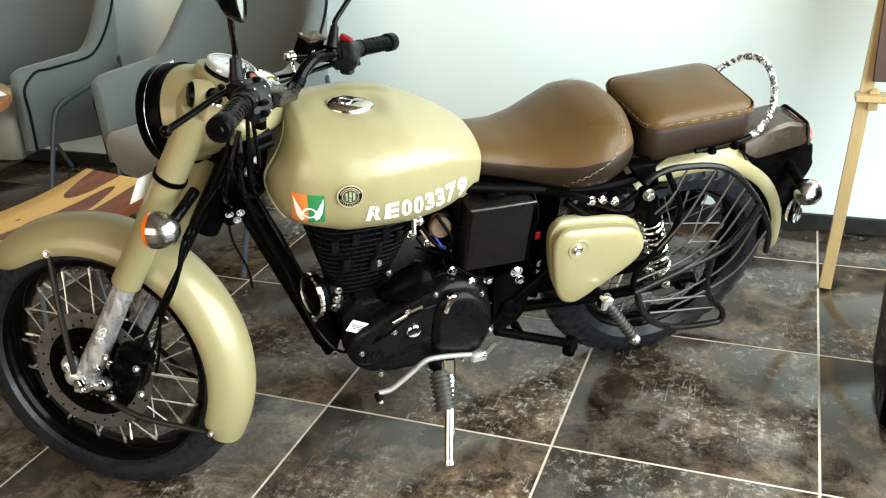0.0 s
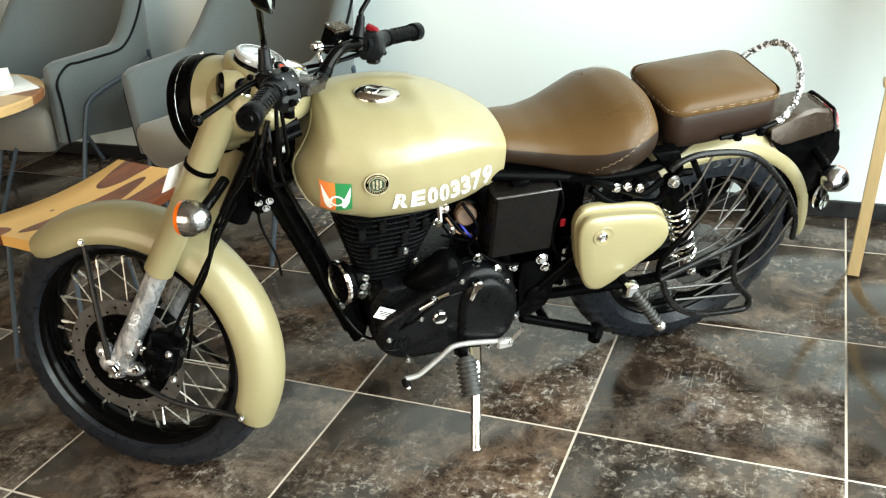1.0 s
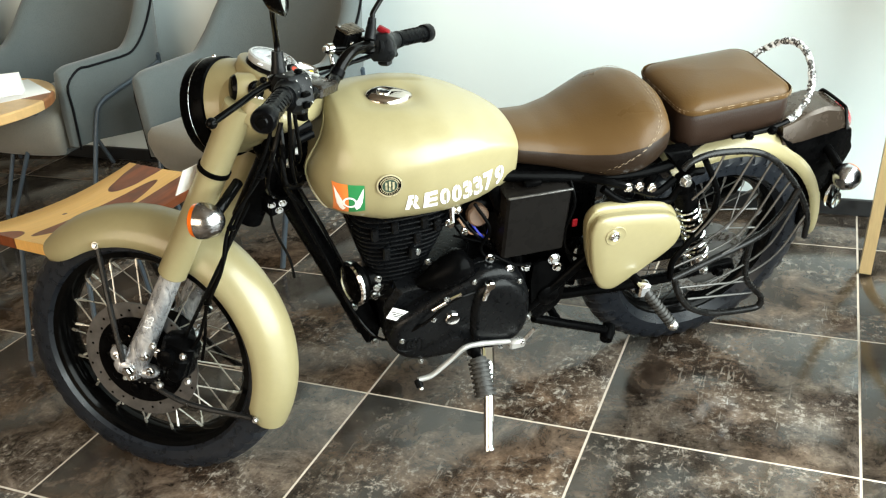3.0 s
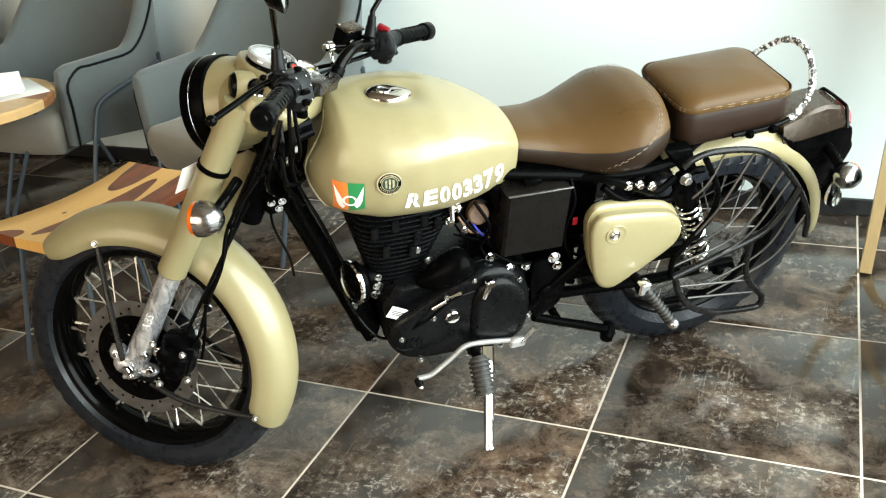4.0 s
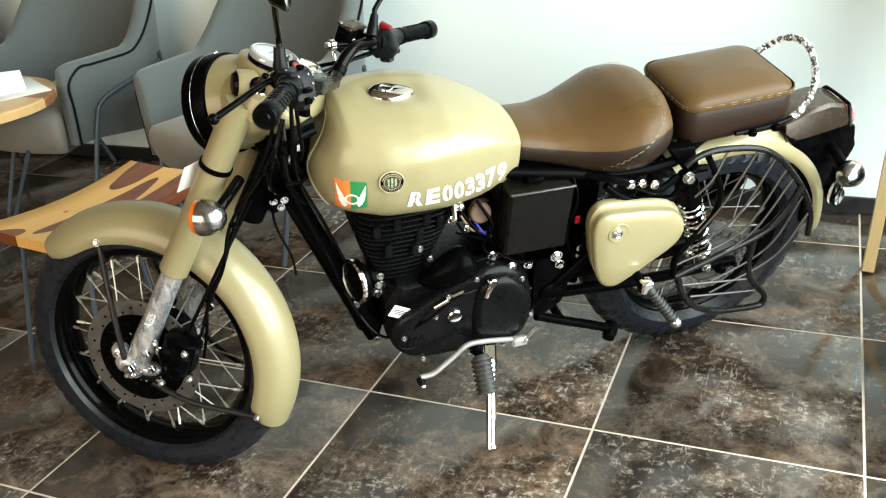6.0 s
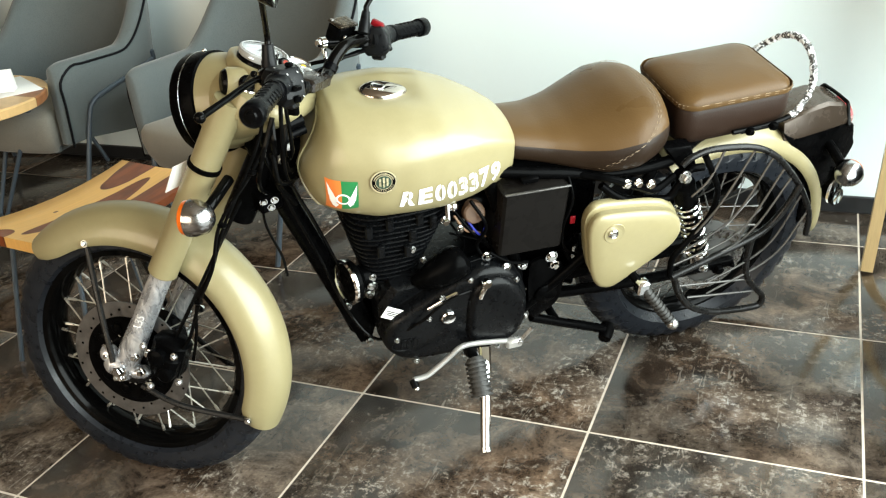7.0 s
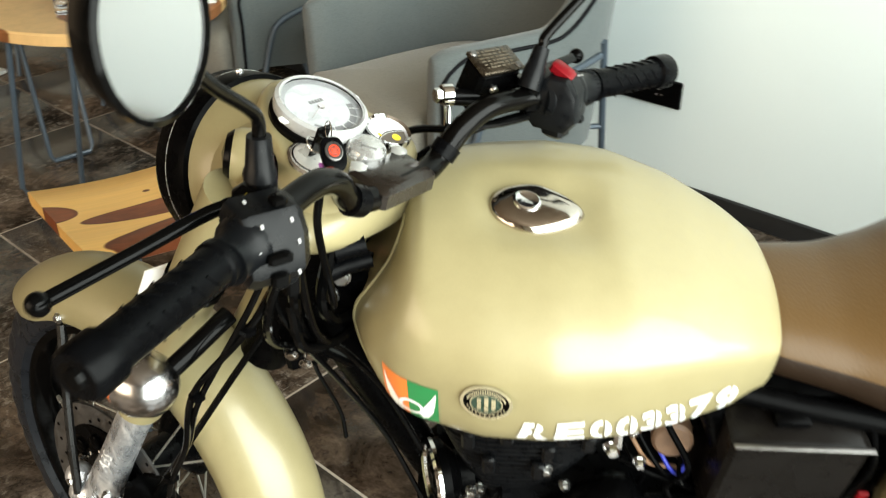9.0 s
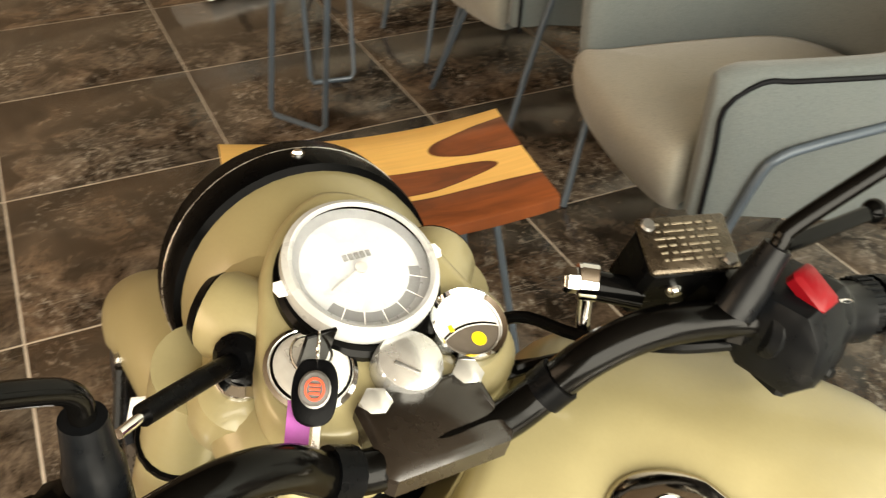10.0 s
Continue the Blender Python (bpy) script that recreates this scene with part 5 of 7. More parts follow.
# hidden far-side silencer, widened to darken the view through the spokes
part("silencer", Geo().tube(spline([(0.60, -0.15, 0.27), (0.45, -0.165, 0.275), (0.2, -0.17, 0.30), (-0.1, -0.175, 0.34), (-0.28, -0.18, 0.37)], 5), [0.02] * 4 + [0.055] * 15 + [0.035, 0.02], 18), BLACK, bike, "black silencer along the far side of the rear wheel")
# gusset plates behind the engine
g = Geo().slab(smooth_outline([(0.515, 0.463), (0.435, 0.445), (0.43, 0.34), (0.47, 0.30), (0.505, 0.30)], 3), 0.11, 0.122, SIDE, 0.003)
g.lathe([(0, 0), (0.028, 0), (0.028, 0.008), (0.022, 0.012), (0, 0.012)], 24, Matrix.Translation((0.471, 0.12, 0.363)) @ AX["y"])
part("frame_plate", g, BLACK, frame_ob)
# front engine plate and horn
g = Geo().slab([(0.955, 0.40), (0.93, 0.43), (0.895, 0.40), (0.868, 0.31), (0.88, 0.265), (0.905, 0.268)], -0.05, 0.055, SIDE, 0.004)
part("engine_plate", g, BLACK, frame_ob)
g = Geo()
for x, z in ((0.885, 0.272), (0.93, 0.40), (0.90, 0.44), (0.88, 0.42), (0.868, 0.445), (0.865, 0.42)):
    g.bolt((x, 0.06, z), (0, 1, 0), 0.007, 0.01)
part("plate_bolt", g, STEEL, frame_ob)
MH = along((0.9237, 0.062, 0.4725), (0.961, 0.276, 0.08)) @ Matrix.Diagonal((1.16, 1.16, 1, 1))
g = Geo().lathe([(0, 0.004), (0.040, 0.004), (0.043, 0.002), (0.043, -0.008), (0.036, -0.014), (0.02, -0.03), (0, -0.032)], 36, MH)
hn = part("horn", g, BLACK, bike, "round black horn with a chrome rim")
part("horn_rim", Geo().lathe([(0.0365, 0.004), (0.0375, 0.010), (0.041, 0.0125), (0.045, 0.009), (0.0452, 0.004), (0.043, 0.002)], 40, MH), CHROME, hn, "narrow chrome rim")
part("horn_face", Geo().lathe([(0.0, 0.010), (0.011, 0.010), (0.013, 0.007), (0.024, 0.0085), (0.030, 0.006), (0.036, 0.006), (0.036, 0.0045), (0, 0.0045)], 30, MH), BLACK, hn, "black horn diaphragm")
part("horn_coil", Geo().lathe([(0, 0), (0.026, 0), (0.026, -0.03), (0, -0.034)], 24, MH @ Matrix.Translation((0, 0, -0.012))), BLACK, hn)

# rear: tail section, lamp, grab rail and guard
tail_side = [(-0.14, 0.655), (-0.187, 0.632), (-0.331, 0.651), (-0.362, 0.60), (-0.37, 0.569), (-0.345, 0.50), (-0.303, 0.428), (-0.29, 0.36), (-0.272, 0.36), (-0.262, 0.44), (-0.225, 0.55)]
tail = part("tail_bracket", Geo().slab(smooth_outline(tail_side, 3), -0.068, 0.068, SIDE, 0.006), BLACK, bike, "black tail bracket carrying the rear lamp")
# hood over the lamp: sloped sides up to a flat crown
rows = []
for x, zc, w0, w1, z0 in ((-0.15, 0.676, 0.066, 0.05, 0.628), (-0.2, 0.693, 0.07, 0.05, 0.632), (-0.27, 0.703, 0.07, 0.048, 0.642), (-0.325, 0.69, 0.068, 0.044, 0.648), (-0.345, 0.672, 0.06, 0.036, 0.64)):
    rows.append([(x, w0, z0), (x, w0 * 0.97, z0 + 0.012), (x, w1 + 0.004, zc - 0.006), (x, w1 - 0.006, zc), (x, -w1 + 0.006, zc), (x, -w1 - 0.004, zc - 0.006), (x, -w0 * 0.97, z0 + 0.012), (x, -w0, z0)])
hood = part("tail_hood", Geo().loft(rows), simple("brown_tinted_metal", (0.05, 0.036, 0.026), 0.24, 0.4, var=0.08), tail, "brown-tinted metal hood over the lamp", None, 30)
part("hood_trim", Geo().tube(spline([(-0.327, 0.0715, 0.645), (-0.329, 0.05, 0.686), (-0.329, 0.03, 0.693), (-0.329, -0.03, 0.693), (-0.329, -0.05, 0.686), (-0.327, -0.0715, 0.645)], 4), 0.0045, 8), GLOSSB, hood, "black rubber edge")
part("number_plate_holder", Geo().box((0.006, 0.15, 0.13), Matrix.Translation((-0.35, 0, 0.455)) @ Matrix.Rotation(radians(16), 4, "Y"), 0.003), BLACK, tail, "blank black plate holder")
g = Geo().lathe([(0, 0.03), (0.02, 0.028), (0.036, 0.02), (0.044, 0.006), (0.044, -0.006), (0.0, -0.006)], 28, along((-0.352, 0, 0.632), (-1, 0, 0.25)))
part("tail_lamp", g, REDLENS, tail, "round red tail lamp")
rl = part("rear_indicator", Geo().tube(spline([(-0.29, 0.05, 0.60), (-0.29, 0.09, 0.588), (-0.29, 0.12, 0.575)], 4), 0.012, 12), BLACK, bike, "chrome rear indicator wrapped in clear film")
g = Geo().lathe([(0, -0.03), (0.012, -0.03), (0.024, -0.02), (0.033, 0.0), (0.034, 0.012), (0, 0.012)], 26, along((-0.295, 0.15, 0.558), (-0.85, -0.5, 0)))
part("shell", g, DULL, rl, "chrome shell")
part("lens", Geo().lathe([(0.033, 0.012), (0.03, 0.022), (0.018, 0.03), (0, 0.033)], 26, along((-0.295, 0.15, 0.558), (-0.85, -0.5, 0))), AMBER, rl, "amber lens")
g = Geo().ball(0.03, Matrix.Translation((-0.28, 0.14, 0.505)), 9, 0.7, 0.25, 1.25).ball(0.02, Matrix.Translation((-0.29, 0.15, 0.492)), 7, 0.6, 0.3, 1.2)
part("film_scrap", g, FILM, rl, "crumpled clear plastic film", None, 5)
rl2 = part("rear_indicator", Geo().tube(spline([(-0.29, -0.055, 0.585), (-0.285, -0.10, 0.58), (-0.282, -0.14, 0.576)], 4), 0.012, 12), BLACK, bike, "chrome rear indicator")
g = Geo().lathe([(0, -0.03), (0.012, -0.03), (0.024, -0.02), (0.033, 0.0), (0.034, 0.012), (0, 0.012)], 26, along((-0.275, -0.172, 0.57), (-1, 0.05, 0)))
part("shell", g, DULL, rl2)
rail = spline([(0.05, 0.122, 0.725), (-0.04, 0.126, 0.732), (-0.11, 0.12, 0.75), (-0.152, 0.10, 0.798), (-0.174, 0.05, 0.842), (-0.18, 0.0, 0.858), (-0.174, -0.05, 0.846), (-0.152, -0.098, 0.80), (-0.11, -0.12, 0.748), (-0.04, -0.126, 0.732), (0.05, -0.122, 0.725)], 7)
gr = part("grab_rail", Geo().tube(rail, 0.006, 10), GLOSSB, bike, "chrome grab rail wrapped in bubble film")
rnd = random.Random(5)
wrapped = spline([rail[i] for i in range(12, 60)], 3)
g = Geo().tube(wrapped, [0.0062 + 0.003 * rnd.random() for q in wrapped], 9)
part("rail_wrap", g, WRAP, gr, "bubble film wound round the rail", None, 10)
g = Geo().rod((0.03, 0.124, 0.725), (-0.06, 0.128, 0.732), 0.006, 8).bolt((0.012, 0.131, 0.727), (0, 1, 0), 0.008, 0.01).bolt((-0.045, 0.134, 0.732), (0, 1, 0), 0.008, 0.01)
part("rail_bolt", g, BLACK, gr)
for sgn in (1, -1):
    g = Geo().tube(spline([(0.375, 0.14 * sgn, 0.665), (0.345, 0.15 * sgn, 0.64), (0.31, 0.155 * sgn, 0.622), (0.25, 0.155 * sgn, 0.61), (0.208, 0.155 * sgn, 0.605), (0.188, 0.155 * sgn, 0.635), (0.165, 0.152 * sgn, 0.668), (0.13, 0.15 * sgn, 0.668)], 5), 0.0095, 10)
    part("lifting_handle", g, BLACK, frame_ob, "bent black lifting handle")
    g = Geo().slab([(0.225, 0.725), (0.16, 0.722), (0.134, 0.66), (0.165, 0.648), (0.20, 0.69)], 0.10, 0.135, Matrix(((1, 0, 0, 0), (0, 0, sgn, 0), (0, 1, 0, 0), (0, 0, 0, 1))), 0.006)
    part("shock_bracket", g, BLACK, frame_ob, "worn black shock bracket")
# leg guard of bars beside the rear wheel
GY = 0.19
def guard_line(pts, y):
    return spline([(x, y, z) for x, z in pts], 6)


lg = part("leg_guard", Geo().tube(guard_line([(0.215, 0.715), (0.194, 0.732), (0.144, 0.742), (0.044, 0.728), (-0.024, 0.692), (-0.09, 0.625), (-0.142, 0.556), (-0.176, 0.49), (-0.186, 0.43)], GY), 0.0075, 10), SHEEN_BLACK, bike, "black wire leg guard beside the rear wheel")
part("guard_bar", Geo().tube(guard_line([(0.185, 0.40), (0.075, 0.437), (-0.032, 0.476), (-0.081, 0.528), (-0.112, 0.602)], 0.20), 0.0085, 10), SHEEN_BLACK, lg, "black bar, its sheen put into a lighter tone")
part("guard_bar", Geo().tube(guard_line([(0.166, 0.734), (0.132, 0.675), (0.111, 0.624), (0.116, 0.561), (0.161, 0.498), (0.19, 0.454), (0.188, 0.40)], 0.195), 0.0075, 10), BLACK, lg)
part("guard_step", Geo().tube(guard_line([(0.18, 0.404), (0.173, 0.385), (0.155, 0.341), (0.112, 0.285), (0.038, 0.245), (-0.08, 0.226), (-0.104, 0.236), (-0.1, 0.262), (-0.081, 0.285), (-0.041, 0.333), (-0.02, 0.391), (-0.016, 0.47)], 0.20), 0.0085, 10), SHEEN_BLACK, lg, "black tube step")
tops = [(0.114, 0.734), (0.032, 0.724), (-0.023, 0.692), (-0.063, 0.654), (-0.091, 0.623), (-0.135, 0.566), (-0.168, 0.505)]
mids = [(0.148, 0.672), (0.101, 0.597), (0.06, 0.545), (0.03, 0.50), (0.012, 0.475), (-0.06, 0.428), (-0.09, 0.392)]
ends = [(0.178, 0.630), (0.16, 0.50), (0.188, 0.462), (0.19, 0.432), (0.186, 0.402), (0.10, 0.34), (0.07, 0.312)]
for a, b, c in zip(tops, mids, ends):
    part("guard_slat", Geo().tube(spline([(a[0], GY, a[1]), (b[0], GY + 0.013, b[1]), (c[0], 0.197, c[1])], 7), 0.0028, 7), SLAT, lg)
for a, b in (((0.163, 0.365), (-0.05, 0.33)), ((0.127, 0.318), (-0.078, 0.283))):
    part("guard_slat", Geo().rod((a[0], 0.20, a[1]), (b[0], 0.20, b[1]), 0.003, 7), SLAT, lg)

# ---- front end: nacelle, headlamp, handlebar ----
# headlamp shell with a black rim and peak
HL = Matrix.Translation((1.156, -0.0125, 0.893)) @ Matrix.Rotation(radians(-3.4), 4, "Z") @ Matrix.Rotation(radians(100.5), 4, "Y") @ Matrix.Diagonal((0.97, 0.97, 1, 1))
g = Geo().lathe([(0.098, 0.0), (0.0975, -0.015), (0.094, -0.035), (0.088, -0.055), (0.078, -0.075), (0.062, -0.092), (0.04, -0.102), (0.0, -0.106)], 48, HL)
nac = part("headlamp_shell", g, PAINT, bike, "sand-painted headlamp shell", MBAR, 70)
g = Geo().lathe([(0.0975, -0.004), (0.103, -0.002), (0.1045, 0.005), (0.1045, 0.044), (0.102, 0.05), (0.097, 0.048), (0.095, 0.03), (0.093, 0.01), (0.0975, -0.004)], 64, HL)
part("headlamp_rim", g, BLACK, nac, "gloss black headlamp rim and peak", MBAR)
# thin bright ring in place of the line reflected in the rim
g = Geo().lathe([(0.1046, 0.027), (0.1051, 0.0275), (0.1046, 0.028)], 64, HL)
part("rim_glint", g, STEEL, nac, "", MBAR)
g = Geo().lathe([(0.0945, 0.012), (0.09, 0.022), (0.06, 0.034), (0.0, 0.04)], 48, HL)
part("headlamp_lens", g, glass_material("lamp_glass", thin=False), nac, "clear headlamp lens", MBAR)
g = Geo().lathe([(0.093, 0.008), (0.07, -0.02), (0.03, -0.045), (0.0, -0.05)], 48, HL)
part("reflector", g, CHROME, nac, "", MBAR)
for ang in (90, 215, 325):
    a = radians(ang)
    g = Geo().bolt(tuple(HL @ Vector((-math.sin(a) * 0.1045, math.cos(a) * 0.1045, 0.014))), tuple(HL.to_3x3() @ Vector((-math.sin(a), math.cos(a), 0))), 0.0036, 0.004)
    part("rim_screw", g, CHROME, nac, "", MBAR)
# top panel: pear-shaped plate that carries the dials
MP = Matrix.Translation((1.02, 0, 0.966)) @ Matrix.Rotation(radians(-20), 4, "Y")
pear = smooth_outline([(0.108, -0.004), (0.092, 0.028), (0.062, 0.052), (0.028, 0.066), (-0.008, 0.078), (-0.035, 0.076), (-0.052, 0.055), (-0.056, 0.02), (-0.057, 0.0), (-0.056, -0.02), (-0.052, -0.055), (-0.035, -0.076), (-0.008, -0.078), (0.028, -0.066), (0.064, -0.054), (0.094, -0.034)], 4)
def pring(k, h):
    return [(x * k, y * k, h) for x, y in pear]
g = Geo().loft([pring(0.9, -0.05), pring(1.0, -0.035), pring(1.03, -0.018), pring(1.02, -0.006), pring(1.0, -0.001), pring(0.96, 0.002), pring(0.9, 0.002)], MP)
pan = part("dial_panel", g, PAINT, bike, "sand-painted top panel carrying the dials", MBAR, 50)
# neck between the lamp shell and the fork
rows = []
for x, w, z0, z1 in ((1.135, 0.078, 0.822, 0.970), (1.115, 0.086, 0.823, 0.975), (1.09, 0.093, 0.83, 0.974), (1.06, 0.100, 0.842, 0.962), (1.03, 0.102, 0.852, 0.948), (1.0, 0.098, 0.865, 0.936), (0.98, 0.086, 0.875, 0.926), (0.97, 0.06, 0.885, 0.918)):
    row = []
    for i in range(36):
        a = 2 * math.pi * i / 36
        c, s = math.cos(a), math.sin(a)
        row.append((x, math.copysign(w * abs(c) ** 0.85, c), (z0 + z1) / 2 + (z1 - z0) / 2 * math.copysign(abs(s) ** 0.85, s)))
    rows.append(row)
part("nacelle_body", Geo().loft(rows), PAINT, pan, "rounded sand-painted lamp nacelle", MBAR, 60)
for sgn in (1, -1):
    g = Geo().lathe([(0.0, 0.022), (0.016, 0.021), (0.026, 0.014), (0.0295, 0.0), (0.0295, -0.02), (0.028, -0.03), (0, -0.03)], 28, Matrix.Translation((1.047, 0.080 * sgn, 0.92)) @ Matrix.Rotation(-RAKE, 4, "Y"))
    fs = part("fork_shoulder", g, PAINT, pan, "rounded shoulder over the fork leg", MBAR)
    g = Geo().lathe([(0.007, 0.001), (0.0075, 0.004), (0.0145, 0.004), (0.016, 0.001), (0.016, -0.004), (0, -0.004)], 24, Matrix.Translation((1.043, 0.080 * sgn, 0.941)) @ Matrix.Rotation(-RAKE, 4, "Y"))
    part("fork_top_nut", g, CHROME, fs, "chrome fork top nut", MBAR)
    dl = (0.72, 0.66 * sgn, 0.1)
    g = Geo().lathe([(0.0, -0.05), (0.024, -0.05), (0.0285, -0.02), (0.028, 0.008), (0.025, 0.014), (0, 0.014)], 28, along((1.082, 0.070 * sgn, 0.951), dl))
    pl = part("pilot_lamp", g, PAINT, pan, "sand-painted pilot lamp housing", MBAR)
    g = Geo().lathe([(0.0245, 0.013), (0.0245, 0.0155), (0.02, 0.021), (0, 0.025)], 28, along((1.082, 0.070 * sgn, 0.951), dl))
    part("pilot_glass", g, GLOSSB, pl, "", MBAR)
# speedometer
MSP = MP @ Matrix.Translation((0.037, 0.003, 0.004)) @ Matrix.Diagonal((0.9, 0.9, 1, 1))
g = Geo().lathe([(0.0, 0.0), (0.052, 0.0), (0.052, 0.014), (0.049, 0.016), (0.0475, 0.014)], 56, MSP)
sp = part("speedometer", g, BLACK, pan, "round speedometer with a white dial under clear film", MBAR)
g = Geo().lathe([(0.0, 0.012), (0.0478, 0.012)], 56, MSP)
part("dial", g, DIALW, sp, "white dial face", MBAR)
g = Geo().lathe([(0.052, 0.006), (0.0535, 0.012), (0.053, 0.018), (0.049, 0.0205), (0.046, 0.019), (0.0485, 0.015)], 56, MSP)
part("bezel", g, simple("film_grey", (0.34, 0.345, 0.34), 0.3, var=0.1), sp, "white bezel ring", MBAR)
part("dial_ring", Geo().lathe([(0.0405, 0.0124), (0.0478, 0.0132)], 56, MSP), simple("ring_grey", (0.34, 0.35, 0.36), 0.35, 0.3), sp, "grey ring round the dial", MBAR)
part("dial_gasket", Geo().lathe([(0.0, -0.004), (0.057, -0.004), (0.057, 0.003), (0.054, 0.006), (0.05, 0.006)], 56, MSP @ Matrix.Translation((-0.003, 0, 0))), GLOSSB, sp, "black rubber gasket", MBAR)
g = Geo()
for i in range(9):
    a = radians(130 + 15.5 * i)
    g.mark().add([((r_) * math.cos(a + w_), (r_) * math.sin(a + w_), 0.0126) for r_, w_ in ((0.040, -0.012), (0.046, -0.012), (0.046, 0.012), (0.040, 0.012))], [(0, 1, 2, 3)], MSP)
for i in range(28):
    a = radians(-88 + 7.6 * i)
    g.mark().add([((r_) * math.cos(a + w_), (r_) * math.sin(a + w_), 0.0125) for r_, w_ in ((0.0435, -0.006), (0.046, -0.006), (0.046, 0.006), (0.0435, 0.006))], [(0, 1, 2, 3)], MSP)
for i in range(5):
    g.mark().box((0.005, 0.003, 0.0006), MSP @ Matrix.Translation((0.010, -0.0095 + 0.0042 * i, 0.0128)), 0.0002)
part("dial_mark", g, simple("dial_grey", (0.2, 0.2, 0.2), 0.6), sp, "", MBAR)
gg = Geo()
gg.lathe([(0.033, 0.0122), (0.0455, 0.0122)], 30, MSP, 125, 258)
part("dial_band", gg, simple("dial_shade", (0.16, 0.165, 0.17), 0.5), sp, "grey lower band of the dial", MBAR)
g = Geo()
for i in range(6):
    a = radians(140 + 21 * i)
    g.mark().add([(r_ * math.cos(a + w_), r_ * math.sin(a + w_), 0.0129) for r_, w_ in ((0.033, -0.012), (0.0455, -0.008), (0.0455, 0.008), (0.033, 0.012))], [(0, 1, 2, 3)], MSP)
part("dial_tick", g, DECALW, sp, "", MBAR)
g = Geo().box((0.030, 0.0009, 0.001), MSP @ Matrix.Rotation(radians(115), 4, "Z") @ Matrix.Translation((0.013, 0, 0.0145)), 0.0003)
g.lathe([(0, 0.013), (0.0042, 0.013), (0.0042, 0.015), (0, 0.0158)], 16, MSP)
part("needle", g, simple("needle_grey", (0.42, 0.40, 0.385), 0.5), sp, "pale grey needle", MBAR)
g = Geo().lathe([(0.0, 0.0215), (0.03, 0.0213), (0.047, 0.0205), (0.0535, 0.017)], 40, MSP)
part("dial_film", g, glass_material("dial_film", (1, 1, 1), 0.08), sp, "clear protective film with tabs", MBAR)
g = Geo().slab([(-0.006, 0.05), (0.006, 0.05), (0.0055, 0.059), (0, 0.061), (-0.0055, 0.059)], 0.012, 0.0135, MSP, 0.0005)
g.mark().slab([(-0.006, -0.05), (0.006, -0.05), (0.0055, -0.059), (0, -0.061), (-0.0055, -0.059)], 0.012, 0.0135, MSP, 0.0005)
part("film_tab", g, WHITE_P, sp, "white film tab", MBAR)
# ammeter, ignition lock, stem nut, clamp plate and bolts
MA = MP @ Matrix.Translation((-0.014, -0.0485, 0.0)) @ Matrix.Diagonal((0.9, 0.9, 1, 1))
am = part("ammeter", Geo().lathe([(0.0, 0.008), (0.0235, 0.008), (0.0235, 0.012), (0.0265, 0.014), (0.028, 0.010), (0.028, 0.0), (0, 0)], 36, MA), CHROME, pan, "small round gauge with a chrome bezel", MBAR)
part("gauge_face", Geo().lathe([(0, 0.0086), (0.0232, 0.0086)], 36, MA), WHITE_P, am, "white gauge face", MBAR)
arc_ = [(-0.001 - 13 * y * y, y) for y in (0.0205 - 0.041 * i / 12 for i in range(13))]
low_ = [(0.0222 * math.cos(a), 0.0222 * math.sin(a)) for a in (radians(252 - 144 * i / 16) for i in range(17))]
part("gauge_shade", Geo().add([(x, y, 0.0091) for x, y in arc_ + low_], [tuple(range(len(arc_ + low_)))], MA), simple("gauge_brown", (0.075, 0.06, 0.048), 0.4), am, "dark lower part of the gauge", MBAR)
part("gauge_arc", Geo().add([(x + d_, y, 0.0094) for x, y in arc_ for d_ in (0.0008, 0.0024)], [(2 * k, 2 * k + 1, 2 * k + 3, 2 * k + 2) for k in range(12)], MA), GLOSSB, am, "", MBAR)
part("gauge_mark", Geo().lathe([(0, 0.0095), (0.0052, 0.0095), (0.0052, 0.0099), (0, 0.0099)], 18, MA @ Matrix.Translation((-0.0115, -0.003, 0))).box((0.005, 0.0032, 0.0008), MA @ Matrix.Translation((0.001, 0.0125, 0.0094)), 0.0003), YELLOW, am, "yellow warning marks", MBAR)
MK = MP @ Matrix.Translation((-0.010, 0.0505, 0.002)) @ Matrix.Diagonal((0.89, 0.89, 1, 1))
ig = part("ignition_lock", Geo().lathe([(0.0, 0.006), (0.02, 0.006), (0.026, 0.004), (0.029, 0.0), (0.029, -0.004)], 36, MK), simple("bright_lock", (0.72, 0.71, 0.68), 0.3, 0.5, var=0.1), pan, "round chrome ignition lock", MBAR)
part("lock_ring", Geo().lathe([(0.0285, -0.002), (0.0302, 0.0), (0.0302, 0.0022), (0.0275, 0.0036), (0.0262, 0.003)], 36, MK), CHROME, ig, "chrome ring", MBAR)
part("lock_joint", Geo().lathe([(0.0245, 0.0049), (0.0262, 0.0041)], 36, MK), GLOSSB, ig, "", MBAR)
key_m = MK @ Matrix.Translation((-0.002, 0.0, 0.01))
ky = part("ignition_key", Geo().box((0.003, 0.020, 0.034), key_m @ Matrix.Translation((0.004, 0, 0.014)), 0.001), GLOSSB, bike, "ignition key with a black fob on a ring", MBAR)
# stem nut and clamp plate
MN = MP @ Matrix.Translation((-0.0275, -0.0015, -0.003)) @ Matrix.Diagonal((0.86, 0.86, 0.95, 1))
